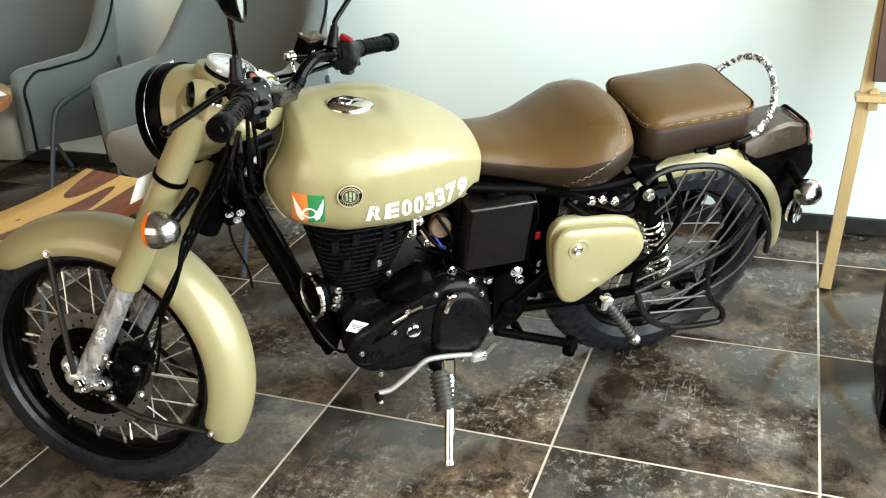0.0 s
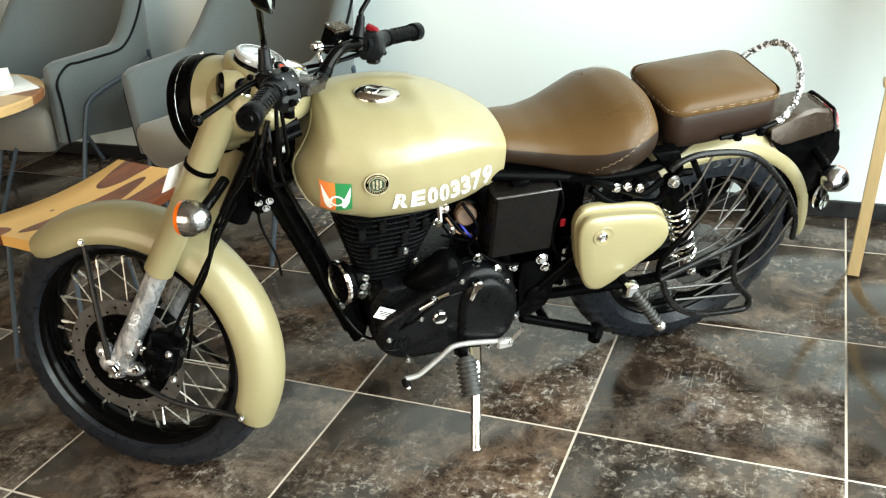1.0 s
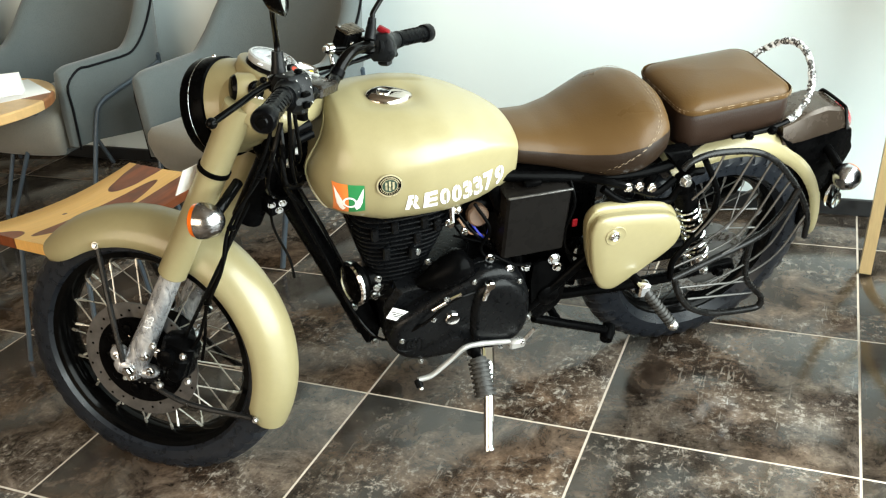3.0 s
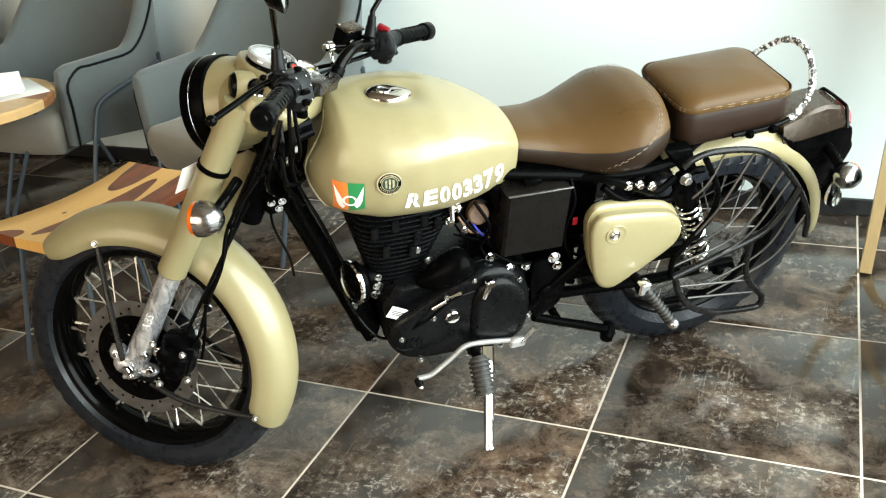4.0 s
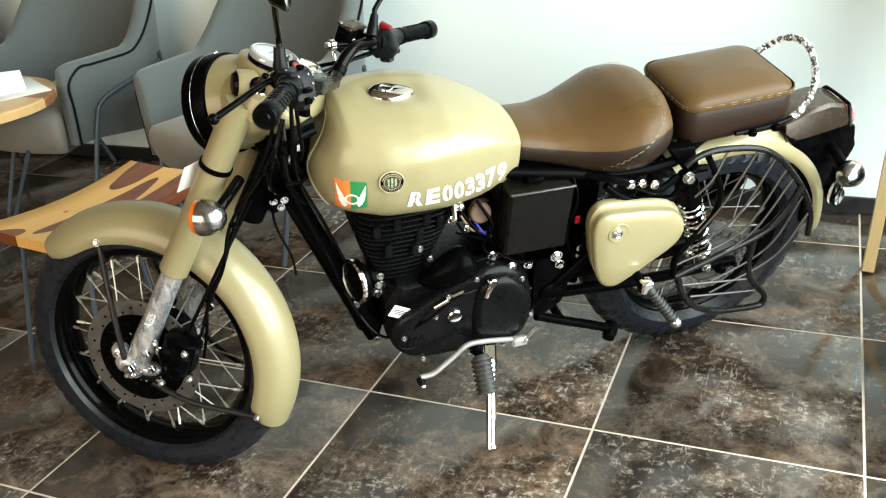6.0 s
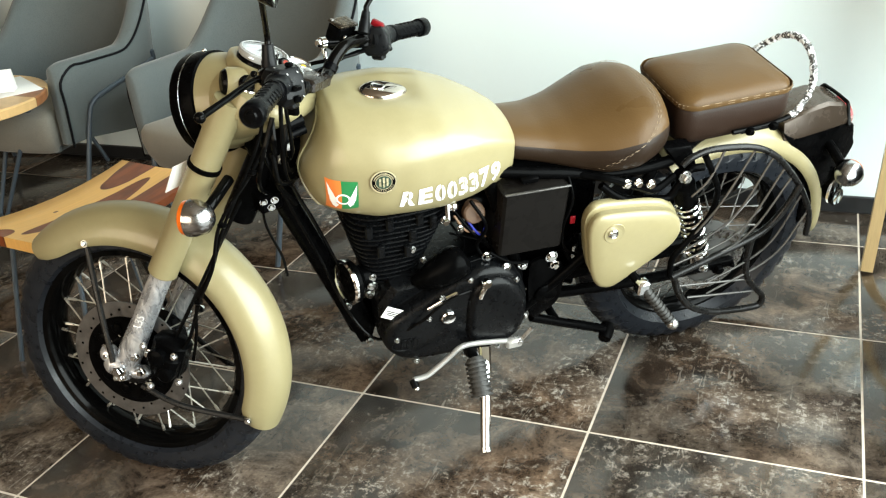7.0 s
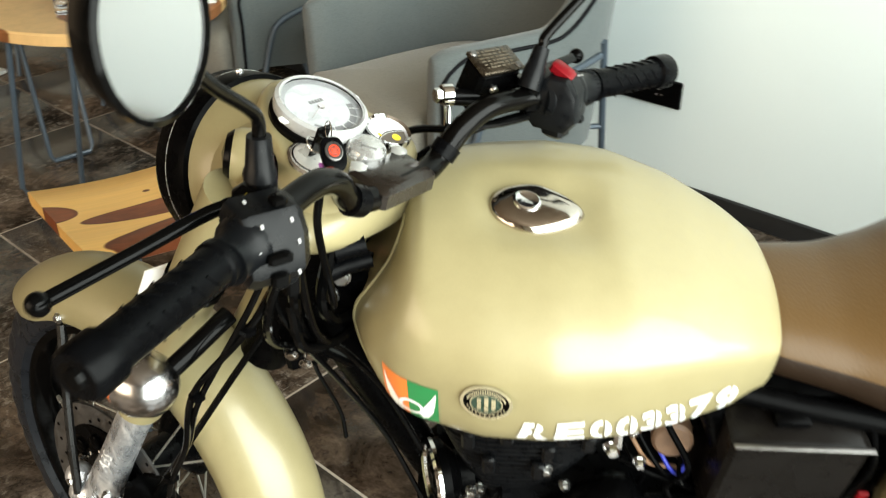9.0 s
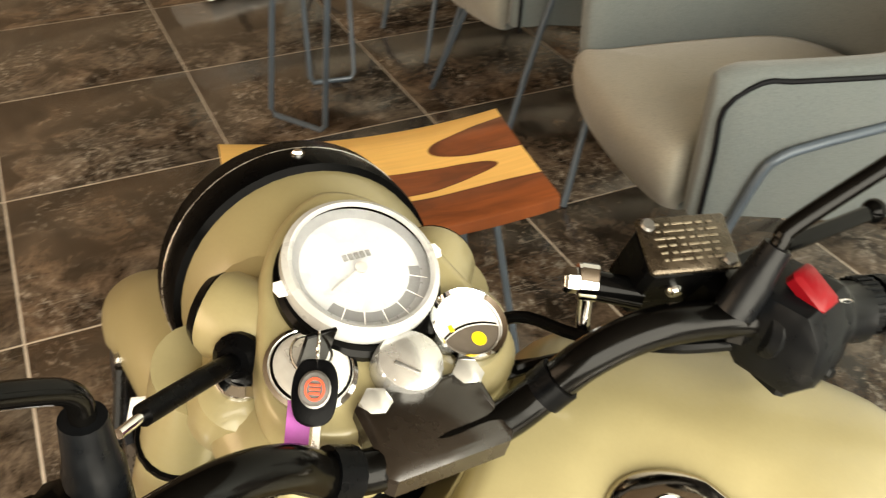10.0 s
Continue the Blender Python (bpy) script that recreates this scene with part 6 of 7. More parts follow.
sn = part("stem_nut", Geo().lathe([(0.0, 0.022), (0.02, 0.022), (0.0235, 0.018), (0.0235, 0.0), (0, 0)], 6, MN).lathe([(0.0, 0.026), (0.012, 0.025), (0.022, 0.021), (0.0245, 0.012), (0.0245, 0.0)], 32, MN), simple("bright_nut", (0.52, 0.52, 0.51), 0.24, 0.75, var=0.14), pan, "large bright steering stem nut", MBAR)
part("nut_slot", Geo().box((0.0022, 0.018, 0.0035), MN @ Matrix.Translation((-0.006, 0.007, 0.0245)) @ Matrix.Rotation(radians(-45), 4, "Z"), 0.0003), DISC, sn, "dark slot", MBAR)
BZ = 0.946
BX = 0.944
g = Geo().box((0.052, 0.078, 0.024), Matrix.Translation((BX + 0.012, 0, BZ + 0.002)) @ Matrix.Rotation(radians(-10), 4, "Y"), 0.004)
cl = part("bar_clamp", g, simple("worn_black_plate", (0.011, 0.008, 0.006), 0.25, 0.0, var=0.3, spec=0.5), bike, "flat dark handlebar clamp plate", MBAR)
g = Geo()
for y in (0.0265, -0.0325):
    mn_ = Matrix.Translation((0.977, y, 0.9555)) @ Matrix.Rotation(radians(-20), 4, "Y") @ Matrix.Rotation(radians(12), 4, "Z")
    g.mark().lathe([(0.0, 0.0105), (0.0066, 0.0105), (0.0098, 0.0085), (0.0098, -0.008), (0, -0.008)], 6, mn_)
part("clamp_nut", g, simple("filmed_nut", (0.50, 0.50, 0.48), 0.26, 0.6, var=0.1), cl, "bright hexagon bolt head", MBAR)
bar_pts = spline([(BX, 0, BZ), (BX + 0.002, 0.04, BZ), (0.948, 0.068, 0.955), (0.94, 0.092, 0.982), (0.932, 0.125, 0.997), (0.922, 0.17, 0.997), (0.908, 0.21, 0.995), (0.889, 0.295, 0.993), (0.862, 0.398, 0.99)], 6)
left = [tuple(p) for p in bar_pts]
both = [(x, -y, z) for x, y, z in left[::-1]][:-1] + left
hb = part("handlebar", Geo().tube(both, 0.0122, 16), BARB, bike, "black tubular handlebar", MHB)


def bar_at(y, s=1):
    for a, b in zip(left, left[1:]):
        if a[1] <= y <= b[1]:
            t = (y - a[1]) / (b[1] - a[1])
            p = Vector(a).lerp(Vector(b), t)
            return Vector((p.x, p.y * s, p.z)), Vector((b[0] - a[0], (b[1] - a[1]) * s, b[2] - a[2])).normalized()
    return Vector((left[-1][0], left[-1][1] * s, left[-1][2])), Vector((-0.3, s, -0.03)).normalized()


for s in (1, -1):
    p, d = bar_at(0.257 if s > 0 else 0.27, s)
    e = Vector((0.862, 0.398 * s, 0.99))
    L = (e - p).length
    d = (e - p).normalized()
    g = Geo().tube([p, p + d * 0.008, p + d * 0.010, p + d * (L - 0.028), p + d * (L - 0.026), p + d * (L - 0.004), p + d * L], [0.0185, 0.0185, 0.0165, 0.0165, 0.02, 0.02, 0.017], 22)
    gp_ = part("handgrip", g, GRIP, hb, "black rubber handgrip", MHB)
    # short raised ribs on the rubber
    side = d.cross(Vector((0, 0, 1))).normalized()
    up = side.cross(d).normalized()
    g = Geo()
    for k in range(5):
        q = p + d * (0.03 + 0.015 * k)
        for a in (20, 90, 160, 250, 320):
            n_ = side * math.cos(radians(a)) + up * math.sin(radians(a))
            t_ = d.cross(n_)
            g.mark().tube([q + n_ * 0.0163 - t_ * 0.006 - d * 0.004, q + n_ * 0.0168, q + n_ * 0.0163 + t_ * 0.006 + d * 0.004], 0.0009, 6)
    part("grip_rib", g, GRIP, gp_, "", MHB)
    if s < 0:
        # knurled collar between the grip and the switches
        q0 = p - d * 0.016
        g = Geo().tube([q0, q0 + d * 0.0135], 0.0175, 24)
        for k in range(24):
            n_ = side * math.cos(math.tau * k / 24) + up * math.sin(math.tau * k / 24)
            g.mark().rod(tuple(q0 + n_ * 0.0178 + d * 0.001), tuple(q0 + n_ * 0.0178 + d * 0.0125), 0.0012, 5)
        part("knurled_collar", g, SWITCH, gp_, "knurled dark grey collar", MHB)
    part("bar_end", Geo().lathe([(0, 0.003), (0.007, 0.003), (0.009, 0.0), (0.0, 0.0)], 18, along(tuple(e), tuple(d))), GLOSSB, gp_, "", MHB)
    # switch housing
    p2, d2 = bar_at(0.209, s)
    g = Geo().tube([p2 - d2 * 0.022, p2 - d2 * 0.018, p2 + d2 * 0.026, p2 + d2 * 0.031, p2 + d2 * 0.036, p2 + d2 * 0.05], [0.02, 0.0245, 0.0245, 0.022, 0.019, 0.019], 18)
    g.slab([(-0.032, 0.010), (-0.019, 0.026), (0.014, 0.026), (0.024, 0.012), (0.024, -0.02), (0.012, -0.033), (-0.024, -0.034), (-0.035, -0.02)], -0.026, 0.026, Matrix.Translation(p2) @ Matrix.Rotation(radians(-16 * s), 4, "Z") @ SIDE, 0.0075)
    g.box((0.026, 0.022, 0.014), Matrix.Translation(p2 + Vector((-0.012, -0.004 * s, -0.036))), 0.004)
    g.bolt(tuple(p2 + Vector((-0.031, 0.012 * s, -0.022))), (-1, 0, 0.2), 0.004, 0.004)
    sw = part("switch_housing", g, SWITCH, hb, "dark grey switch housing", MHB)
    if s == -1:
        g = Geo().box((0.027, 0.018, 0.012), Matrix.Translation(p2 + Vector((-0.010, 0.002, 0.029))) @ Matrix.Rotation(radians(-28), 4, "Y") @ Matrix.Rotation(radians(12), 4, "Z"), 0.0025)
        part("kill_switch", g, RED, sw, "red engine stop switch", MHB)
        g = Geo()
        for dx in (0.014, -0.016):
            g.mark().lathe([(0.0025, 0), (0.0035, 0.0005)], 14, Matrix.Translation(p2 + Vector((dx - 0.006, -0.016, 0.0235))) @ Matrix.Rotation(radians(25), 4, "Y"))
        part("switch_mark", g, DECALW, sw, "", MHB)
    else:
        g = Geo().box((0.008, 0.015, 0.008), Matrix.Translation(p2 + Vector((0.028, -0.012, 0.012))), 0.003)
        part("pass_switch", g, YELLOW, sw, "yellow flasher button", MHB)
        mf = Matrix.Translation(p2) @ Matrix.Rotation(radians(-16), 4, "Z")
        for name_, size_, pos_ in (("turn_switch", (0.010, 0.02, 0.009), (-0.036, 0.004, -0.004)), ("dip_switch", (0.012, 0.012, 0.008), (-0.012, -0.008, 0.030)), ("horn_button", (0.008, 0.014, 0.012), (-0.037, 0.004, -0.022)), ("cable_boot", (0.02, 0.012, 0.03), (-0.004, -0.02, -0.044))):
            part(name_, Geo().box(size_, mf @ Matrix.Translation(pos_), 0.002), GLOSSB, sw, "", MHB)
        g = Geo()
        for dx, dy, dz in ((-0.0335, -0.014, 0.004), (-0.0335, 0.018, 0.004), (-0.026, 0.012, 0.019), (-0.026, -0.012, 0.019), (-0.037, -0.012, -0.02), (0.002, 0.012, 0.0265)):
            g.mark().box((0.001, 0.0022, 0.0036), mf @ Matrix.Translation((dx, dy, dz)) @ Matrix.Rotation(radians(42 if dz < 0.02 else 80), 4, "Y"), 0.0004)
        part("switch_mark", g, MARKG, sw, "", MHB)
    # perch, lever and its ball end
    p3, d3 = bar_at(0.185, s)
    g = Geo().box((0.05, 0.03, 0.034), Matrix.Translation(p3 + Vector((0.016, 0, 0.0))), 0.006)
    perch = part("lever_perch", g, GLOSSB, hb, "black lever perch with clamp bolts", MHB)
    g = Geo().bolt(tuple(p3 + Vector((-0.012, 0.008 * s, 0.012))), (-0.6, 0, 0.8), 0.006, 0.008).bolt(tuple(p3 + Vector((-0.012, 0.008 * s, -0.012))), (-0.8, 0, 0.2), 0.006, 0.008)
    part("perch_bolt", g, DISC, perch, "", MHB)
    tip_ = Vector((0.976, 0.355, 0.968)) if s > 0 else Vector((0.972, -0.372, 0.985))
    lv = spline([p3 + Vector((0.030, 0.004 * s, 0.0)), p3 + Vector((0.042, 0.03 * s, -0.002)), (p3 + Vector((0.042, 0.03 * s, -0.002))).lerp(tip_, 0.5), tip_], 8)
    lev = part("lever", Geo().tube(lv, [0.0075] * 6 + [0.006] * (len(lv) - 6), 10, flat=0.7), GLOSSB, hb, "black hand lever with a ball end", MHB)
    part("lever_ball", Geo().ball(0.0095, Matrix.Translation(lv[-1]), 14), GLOSSB, lev, "", MHB)
    # mirror: boot, bent stem, round head
    base_ = Vector((0.947, 0.174, 0.995)) if s > 0 else Vector((0.913, -0.164, 1.008))
    rise_ = Vector((0, 0, 1)) if s > 0 else Vector((0, -0.4, 0.917))
    k_, b0, b1 = (1.0, -0.006, 0.055) if s > 0 else (0.84, 0.004, 0.048)
    boot = Geo().tube([base_ + rise_ * b0, base_ + rise_ * 0.026, base_ + rise_ * 0.029, base_ + rise_ * b1], [0.0142 * k_, 0.0132 * k_, 0.0118 * k_, 0.0098 * k_], 18)
    mi = part("mirror", boot, SWITCH, bike, "round black rear-view mirror on a bent stem", MHB)
    if s > 0:
        stem = spline([base_ + Vector((0, 0, 0.05)), base_ + Vector((-0.001, 0.001, 0.068)), base_ + Vector((-0.008, 0.016, 0.084)), (0.910, 0.249, 1.122), (0.883, 0.302, 1.171)], 6)
    else:
        stem = spline([base_ + rise_ * 0.042, base_ + rise_ * 0.052, base_ + rise_ * 0.062 + Vector((0, -0.003, 0)), (0.9015, -0.245, 1.1035), (0.886, -0.325, 1.155)], 6)
    part("stem", Geo().tube(stem, 0.0055, 10), BARB, mi, "", MHB)
    hd = Vector((0.858, 0.328, 1.187)) if s > 0 else Vector((0.866, -0.372, 1.165))
    face = Vector((-0.93, -0.33 * s, 0.1))
    mm = along(tuple(hd), tuple(face))
    part("mirror_shell", Geo().lathe([(0.0, -0.03), (0.02, -0.028), (0.042, -0.016), (0.051, 0.0), (0.0525, 0.006), (0.049, 0.008), (0.0475, 0.005)], 40, mm), GLOSSB, mi, "black mirror housing", MHB)
    part("mirror_glass", Geo().lathe([(0.0, 0.0052), (0.0478, 0.0052)], 40, mm), MIRROR, mi, "round mirror glass", MHB)

# brake master cylinder on the right bar
RC = Vector((0.961, -0.162, 1.014))
MR = Matrix.Translation(RC) @ Matrix.Rotation(radians(-16), 4, "Z") @ Matrix.Rotation(radians(-24), 4, "Y")
mcyl = part("brake_reservoir", Geo().box((0.034, 0.054, 0.054), MR @ Matrix.Translation((0, 0, -0.009)), 0.004), BLACK, bike, "black brake fluid reservoir with a stamped metal lid", MHB)
part("lid", Geo().box((0.036, 0.056, 0.005), MR @ Matrix.Translation((0, 0, 0.02)), 0.0015), PLATE, mcyl, "worn bronze-coloured lid", MHB)
g = Geo()
for i in range(6):
    for j in range(6):
        w_ = 0.003 + 0.004 * ((i * 3 + j * 5) % 4) / 3
        g.mark().box((0.0014, w_, 0.0006), MR @ Matrix.Translation((0.0125 - 0.0046 * i, -0.0165 + 0.0068 * j, 0.0228)), 0.0002)
part("lid_lettering", g, simple("stamped_bronze", (0.21, 0.175, 0.13), 0.35, 0.8), mcyl, "stamped warning lines, as plain bars", MHB)
g = Geo()
for dx, dy in ((0.013, 0.022), (-0.013, -0.022)):
    g.mark().lathe([(0, 0.0242), (0.0035, 0.0242), (0.0045, 0.0225)], 14, MR @ Matrix.Translation((dx, dy, 0)))
part("lid_screw", g, DISC, mcyl, "", MHB)
part("body_screw", Geo().lathe([(0, 0.003), (0.004, 0.003), (0.0052, 0.001), (0.0052, -0.002), (0, -0.002)], 16, MR @ Matrix.Translation((-0.0175, 0.004, -0.004)) @ Matrix.Rotation(radians(-90), 4, "Y")), STEEL, mcyl, "bright screw", MHB)
g = Geo().tube([RC + Vector((0.0, 0.02, -0.02)), RC + Vector((0.018, 0.046, -0.017))], 0.0095, 14)
part("cylinder_body", g, GLOSSB, mcyl, "", MHB)
U = RC + Vector((0.022, 0.05, -0.016))
g = Geo().tube([U + Vector((-0.006, -0.008, 0)), U], 0.0115, 16)
g.bolt(tuple(U), (0.5, 0.86, 0), 0.008, 0.01)
g.tube([U + Vector((-0.003, -0.004, -0.006)), U + Vector((-0.008, -0.003, -0.034))], 0.0045, 10)
part("banjo_bolt", g, CHROME, mcyl, "bright hose union", MHB)
g = Geo().tube(spline([U + Vector((-0.008, -0.003, -0.03)), U + Vector((-0.01, 0.0, -0.055)), (1.02, -0.07, 0.90), (1.06, -0.03, 0.82), (1.11, 0.04, 0.70), (1.19, 0.10, 0.52), (1.265, 0.115, 0.38)], 6), 0.0045, 8)
part("brake_hose", g, GLOSSB, bike, "black rubber brake hose", MHB)
g = Geo().tube(spline([(1.03, -0.05, 0.93), (1.01, -0.09, 0.955), (0.97, -0.11, 0.965), (0.935, -0.15, 0.97), (0.915, -0.19, 0.975)], 5), 0.0042, 8)
part("front_brake_wire", g, GLOSSB, bike, "thin black switch wire", MHB)
# clutch cable sleeve from the nacelle to the left perch
g = Geo().tube(spline([(1.05, 0.074, 0.948), (1.03, 0.10, 0.963), (0.994, 0.146, 0.985)], 5), 0.0062, 12)
cs = part("cable_sleeve", g, GRIP, bike, "thick black cable sleeve with a bright adjuster", MBAR)
part("adjuster", Geo().tube([(0.996, 0.143, 0.984), (0.982, 0.16, 0.99)], 0.0028, 10), CHROME, cs, "", MBAR)
part("sleeve_boot", Geo().lathe([(0, -0.004), (0.016, -0.004), (0.016, 0.006), (0.01, 0.012), (0, 0.012)], 18, along((1.048, 0.077, 0.951), (-0.6, 0.65, 0.4))), GRIP, cs, "", MBAR)
# strap on the bar
p6, d6 = bar_at(0.073, -1)
part("cable_strap", Geo().tube([p6 - d6 * 0.007, p6 + d6 * 0.007], 0.0145, 16), GRIP, hb, "", MHB)
p6, d6 = bar_at(0.06, 1)
part("cable_strap", Geo().tube([p6 - d6 * 0.008, p6 + d6 * 0.008], 0.0155, 16), GRIP, hb, "", MHB)

# cables and hoses
def cable(name, pts, r=0.0035, mat=GLOSSB, m=None, label="black control cable"):
    return part(name, Geo().tube(spline(pts, 7), r, 8), mat, bike, label, m)


cable("clutch_cable", [(1.07, 0.08, 0.93), (1.075, 0.10, 0.87), (1.06, 0.095, 0.80), (1.03, 0.075, 0.70), (0.985, 0.06, 0.56), (0.935, 0.075, 0.40), (0.88, 0.12, 0.335), (0.80, 0.165, 0.40), (0.735, 0.175, 0.46), (0.68, 0.175, 0.475)], 0.0035)
cable("throttle_cable", [(0.925, -0.20, 0.98), (0.945, -0.14, 0.972), (0.975, -0.08, 0.95), (1.01, -0.03, 0.90)], 0.004, m=MBAR)
cable("speedometer_cable", [(1.0, 0.10, 0.93), (1.02, 0.125, 0.84), (1.09, 0.14, 0.69), (1.127, 0.13, 0.60), (1.174, 0.122, 0.515), (1.20, 0.10, 0.42), (1.225, 0.082, 0.35)], 0.0035, m=MS)
cable("brake_line", [(1.0, 0.09, 0.88), (1.03, 0.125, 0.80), (1.093, 0.145, 0.70), (1.124, 0.137, 0.60), (1.168, 0.127, 0.515), (1.21, 0.11, 0.42), (1.25, 0.105, 0.37)], 0.004, m=MS)
cable("wiring_loom", [(1.05, 0.07, 0.93), (1.055, 0.10, 0.87), (1.055, 0.08, 0.78), (1.02, 0.05, 0.70)], 0.006)
cable("wiring_loom", [(1.05, 0.09, 0.93), (1.08, 0.11, 0.86), (1.09, 0.085, 0.78), (1.06, 0.04, 0.72)], 0.005)
cable("wiring_loom", [(1.02, 0.05, 0.90), (1.035, 0.07, 0.84), (1.03, 0.06, 0.79), (1.01, 0.03, 0.77)], 0.007)
cable("hanging_cable", [(1.075, -0.02, 0.70), (1.08, -0.01, 0.62), (1.055, 0.0, 0.53), (1.05, 0.01, 0.48)], 0.003)
g = Geo()
for p in ((1.091, 0.143, 0.695), (1.171, 0.125, 0.515), (1.03, 0.125, 0.80)):
    g.mark().box((0.016, 0.014, 0.01), Matrix.Translation(p), 0.003)
part("cable_tie", g, BLACK, bike, "", MS)
cable("headstock_cable", [MBAR @ Vector((0.955, 0.10, 0.965)), MBAR @ Vector((0.965, 0.09, 0.92)), (1.02, 0.085, 0.85), (1.03, 0.06, 0.81), (1.03, 0.03, 0.78)], 0.004)
cable("headstock_cable", [MBAR @ Vector((0.95, 0.13, 0.975)), MBAR @ Vector((0.96, 0.12, 0.91)), (1.04, 0.10, 0.82), (1.02, 0.065, 0.74), (0.985, 0.045, 0.64), (0.945, 0.05, 0.52)], 0.004)
cable("headstock_cable", [(1.06, 0.10, 0.86), (1.055, 0.105, 0.80), (1.03, 0.08, 0.775), (1.015, 0.05, 0.76)], 0.0055)
g = Geo().tube([(1.03, 0.055, 0.858), (1.01, 0.048, 0.862), (0.985, 0.04, 0.864)], [0.012, 0.0095, 0.0095], 12)
part("wiring_plug", g, GRIP, bike, "black wiring connector")
g = Geo().tube([(1.02, 0.05, 0.885), (0.99, 0.04, 0.887)], 0.0125, 14)
part("wiring_plug", g, GRIP, bike, "black wiring connector")
# fuse block under the clamp
g = Geo().box((0.05, 0.05, 0.045), Matrix.Translation((1.075, 0.03, 0.715)) @ Matrix.Rotation(radians(20), 4, "Z"), 0.005)
lk_ = part("steering_lock_block", g, BLACK, bike, "black block with bright screws")
g = Geo()
for dy, dz in ((-0.01, 0.008), (0.012, 0.008), (-0.002, -0.008)):
    g.bolt((1.072 + dy, 0.057, 0.715 + dz), (0, 1, 0), 0.006, 0.005)
part("block_screw", g, CHROME, lk_)
g = Geo().bolt((1.02, 0.035, 0.83), (0, 1, 0.2), 0.008, 0.008).bolt((1.035, 0.035, 0.80), (0, 1, 0.2), 0.008, 0.008).bolt((1.005, 0.02, 0.875), (0, 1, 0.4), 0.007, 0.007)
part("head_bolt", g, STEEL, frame_ob)

# key fob hanging from the ignition key
FM = Matrix.Translation((0.974, 0.064, 0.988)) @ Matrix.Rotation(radians(-28), 4, "Z") @ Matrix.Rotation(radians(-40), 4, "Y") @ Matrix.Diagonal((0.72, 0.62, 0.8, 1))
fob = smooth_outline([(0.022, 0.0), (0.02, 0.012), (0.008, 0.0185), (-0.01, 0.0185), (-0.022, 0.013), (-0.026, 0.0), (-0.022, -0.013), (-0.01, -0.0185), (0.008, -0.0185), (0.02, -0.012)], 3)
fb_ = part("key_fob", Geo().slab(fob, -0.004, 0.004, FM, 0.002), GRIP, ky, "black leather fob with an orange disc", MBAR)
part("fob_rim", Geo().lathe([(0.0, 0.0045), (0.0135, 0.0045), (0.0135, 0.006), (0.012, 0.0065)], 28, FM), DISC, fb_, "metal plate", MBAR)
g = Geo().lathe([(0.0066, 0.0066), (0.0085, 0.0066), (0.0085, 0.0072), (0.0066, 0.0072), (0.0066, 0.0066)], 28, FM)
for dx in (-0.003, 0.0, 0.003):
    g.box((0.0018, 0.009, 0.0007), FM @ Matrix.Translation((dx, 0, 0.0069)), 0.0002)
part("fob_mark", g, simple("orange_enamel", (0.60, 0.05, 0.02), 0.35), fb_, "orange round mark", MBAR)
g = Geo().tube([Vector((0.012 * math.cos(a), 0, 0.012 * math.sin(a))) for a in (2 * math.pi * i / 24 for i in range(24))], 0.001, 6, True, FM @ Matrix.Translation((0.03, 0, 0.004)))
part("key_ring", g, CHROME, ky, "", MBAR)
g = Geo().tube([Vector((0.0125 * math.cos(a), 0.0125 * math.sin(a), 0.002 * math.sin(2 * a))) for a in (2 * math.pi * i / 28 for i in range(28))], 0.0009, 6, True, key_m @ Matrix.Translation((0.002, 0.004, 0.012)))
part("key_ring", g, CHROME, ky, "", MBAR)
part("key_tag", Geo().box((0.045, 0.02, 0.0012), FM @ Matrix.Translation((-0.03, 0.012, -0.008)), 0.0005), PURPLE, ky, "purple plastic tag", MBAR)
part("spare_key", Geo().box((0.04, 0.007, 0.002), FM @ Matrix.Translation((-0.04, -0.004, 0.0)), 0.0006), STEEL, ky, "", MBAR)

# front indicators
for s in (1, -1):
    cpos = Vector((1.118, 0.185 * s, 0.722))
    fi = part("front_indicator", Geo().tube(spline([(1.10, 0.085 * s, 0.768), (1.104, 0.135 * s, 0.745), (1.11, 0.165 * s, 0.728)], 4), 0.011, 12), GLOSSB, bike, "chrome front indicator with an amber lens", MS)
    mi_ = along(tuple(cpos), (1, 0.0, -0.05))
    part("shell", Geo().lathe([(0, -0.034), (0.014, -0.032), (0.027, -0.022), (0.035, -0.002), (0.036, 0.012), (0.0, 0.012)], 30, mi_), DULL, fi, "chrome bullet shell", MS)
    part("lens", Geo().lathe([(0.0355, 0.012), (0.033, 0.022), (0.02, 0.031), (0, 0.034)], 30, mi_), AMBER, fi, "amber lens", MS)
# blank front plate
lb, up_, side_ = Vector((1.2225, 0.115, 0.739)), Vector((-0.0195, -0.004, 0.051)), Vector((-0.05, -0.083, 0.023))
nrm = up_.cross(side_).normalized() * 0.0012
quad_ = [lb, lb + side_, lb + side_ + up_, lb + up_]
part("front_plate", Geo().loft([[q - nrm for q in quad_], [q + nrm for q in quad_]]), WHITE, bike, "blank white front plate", MS)
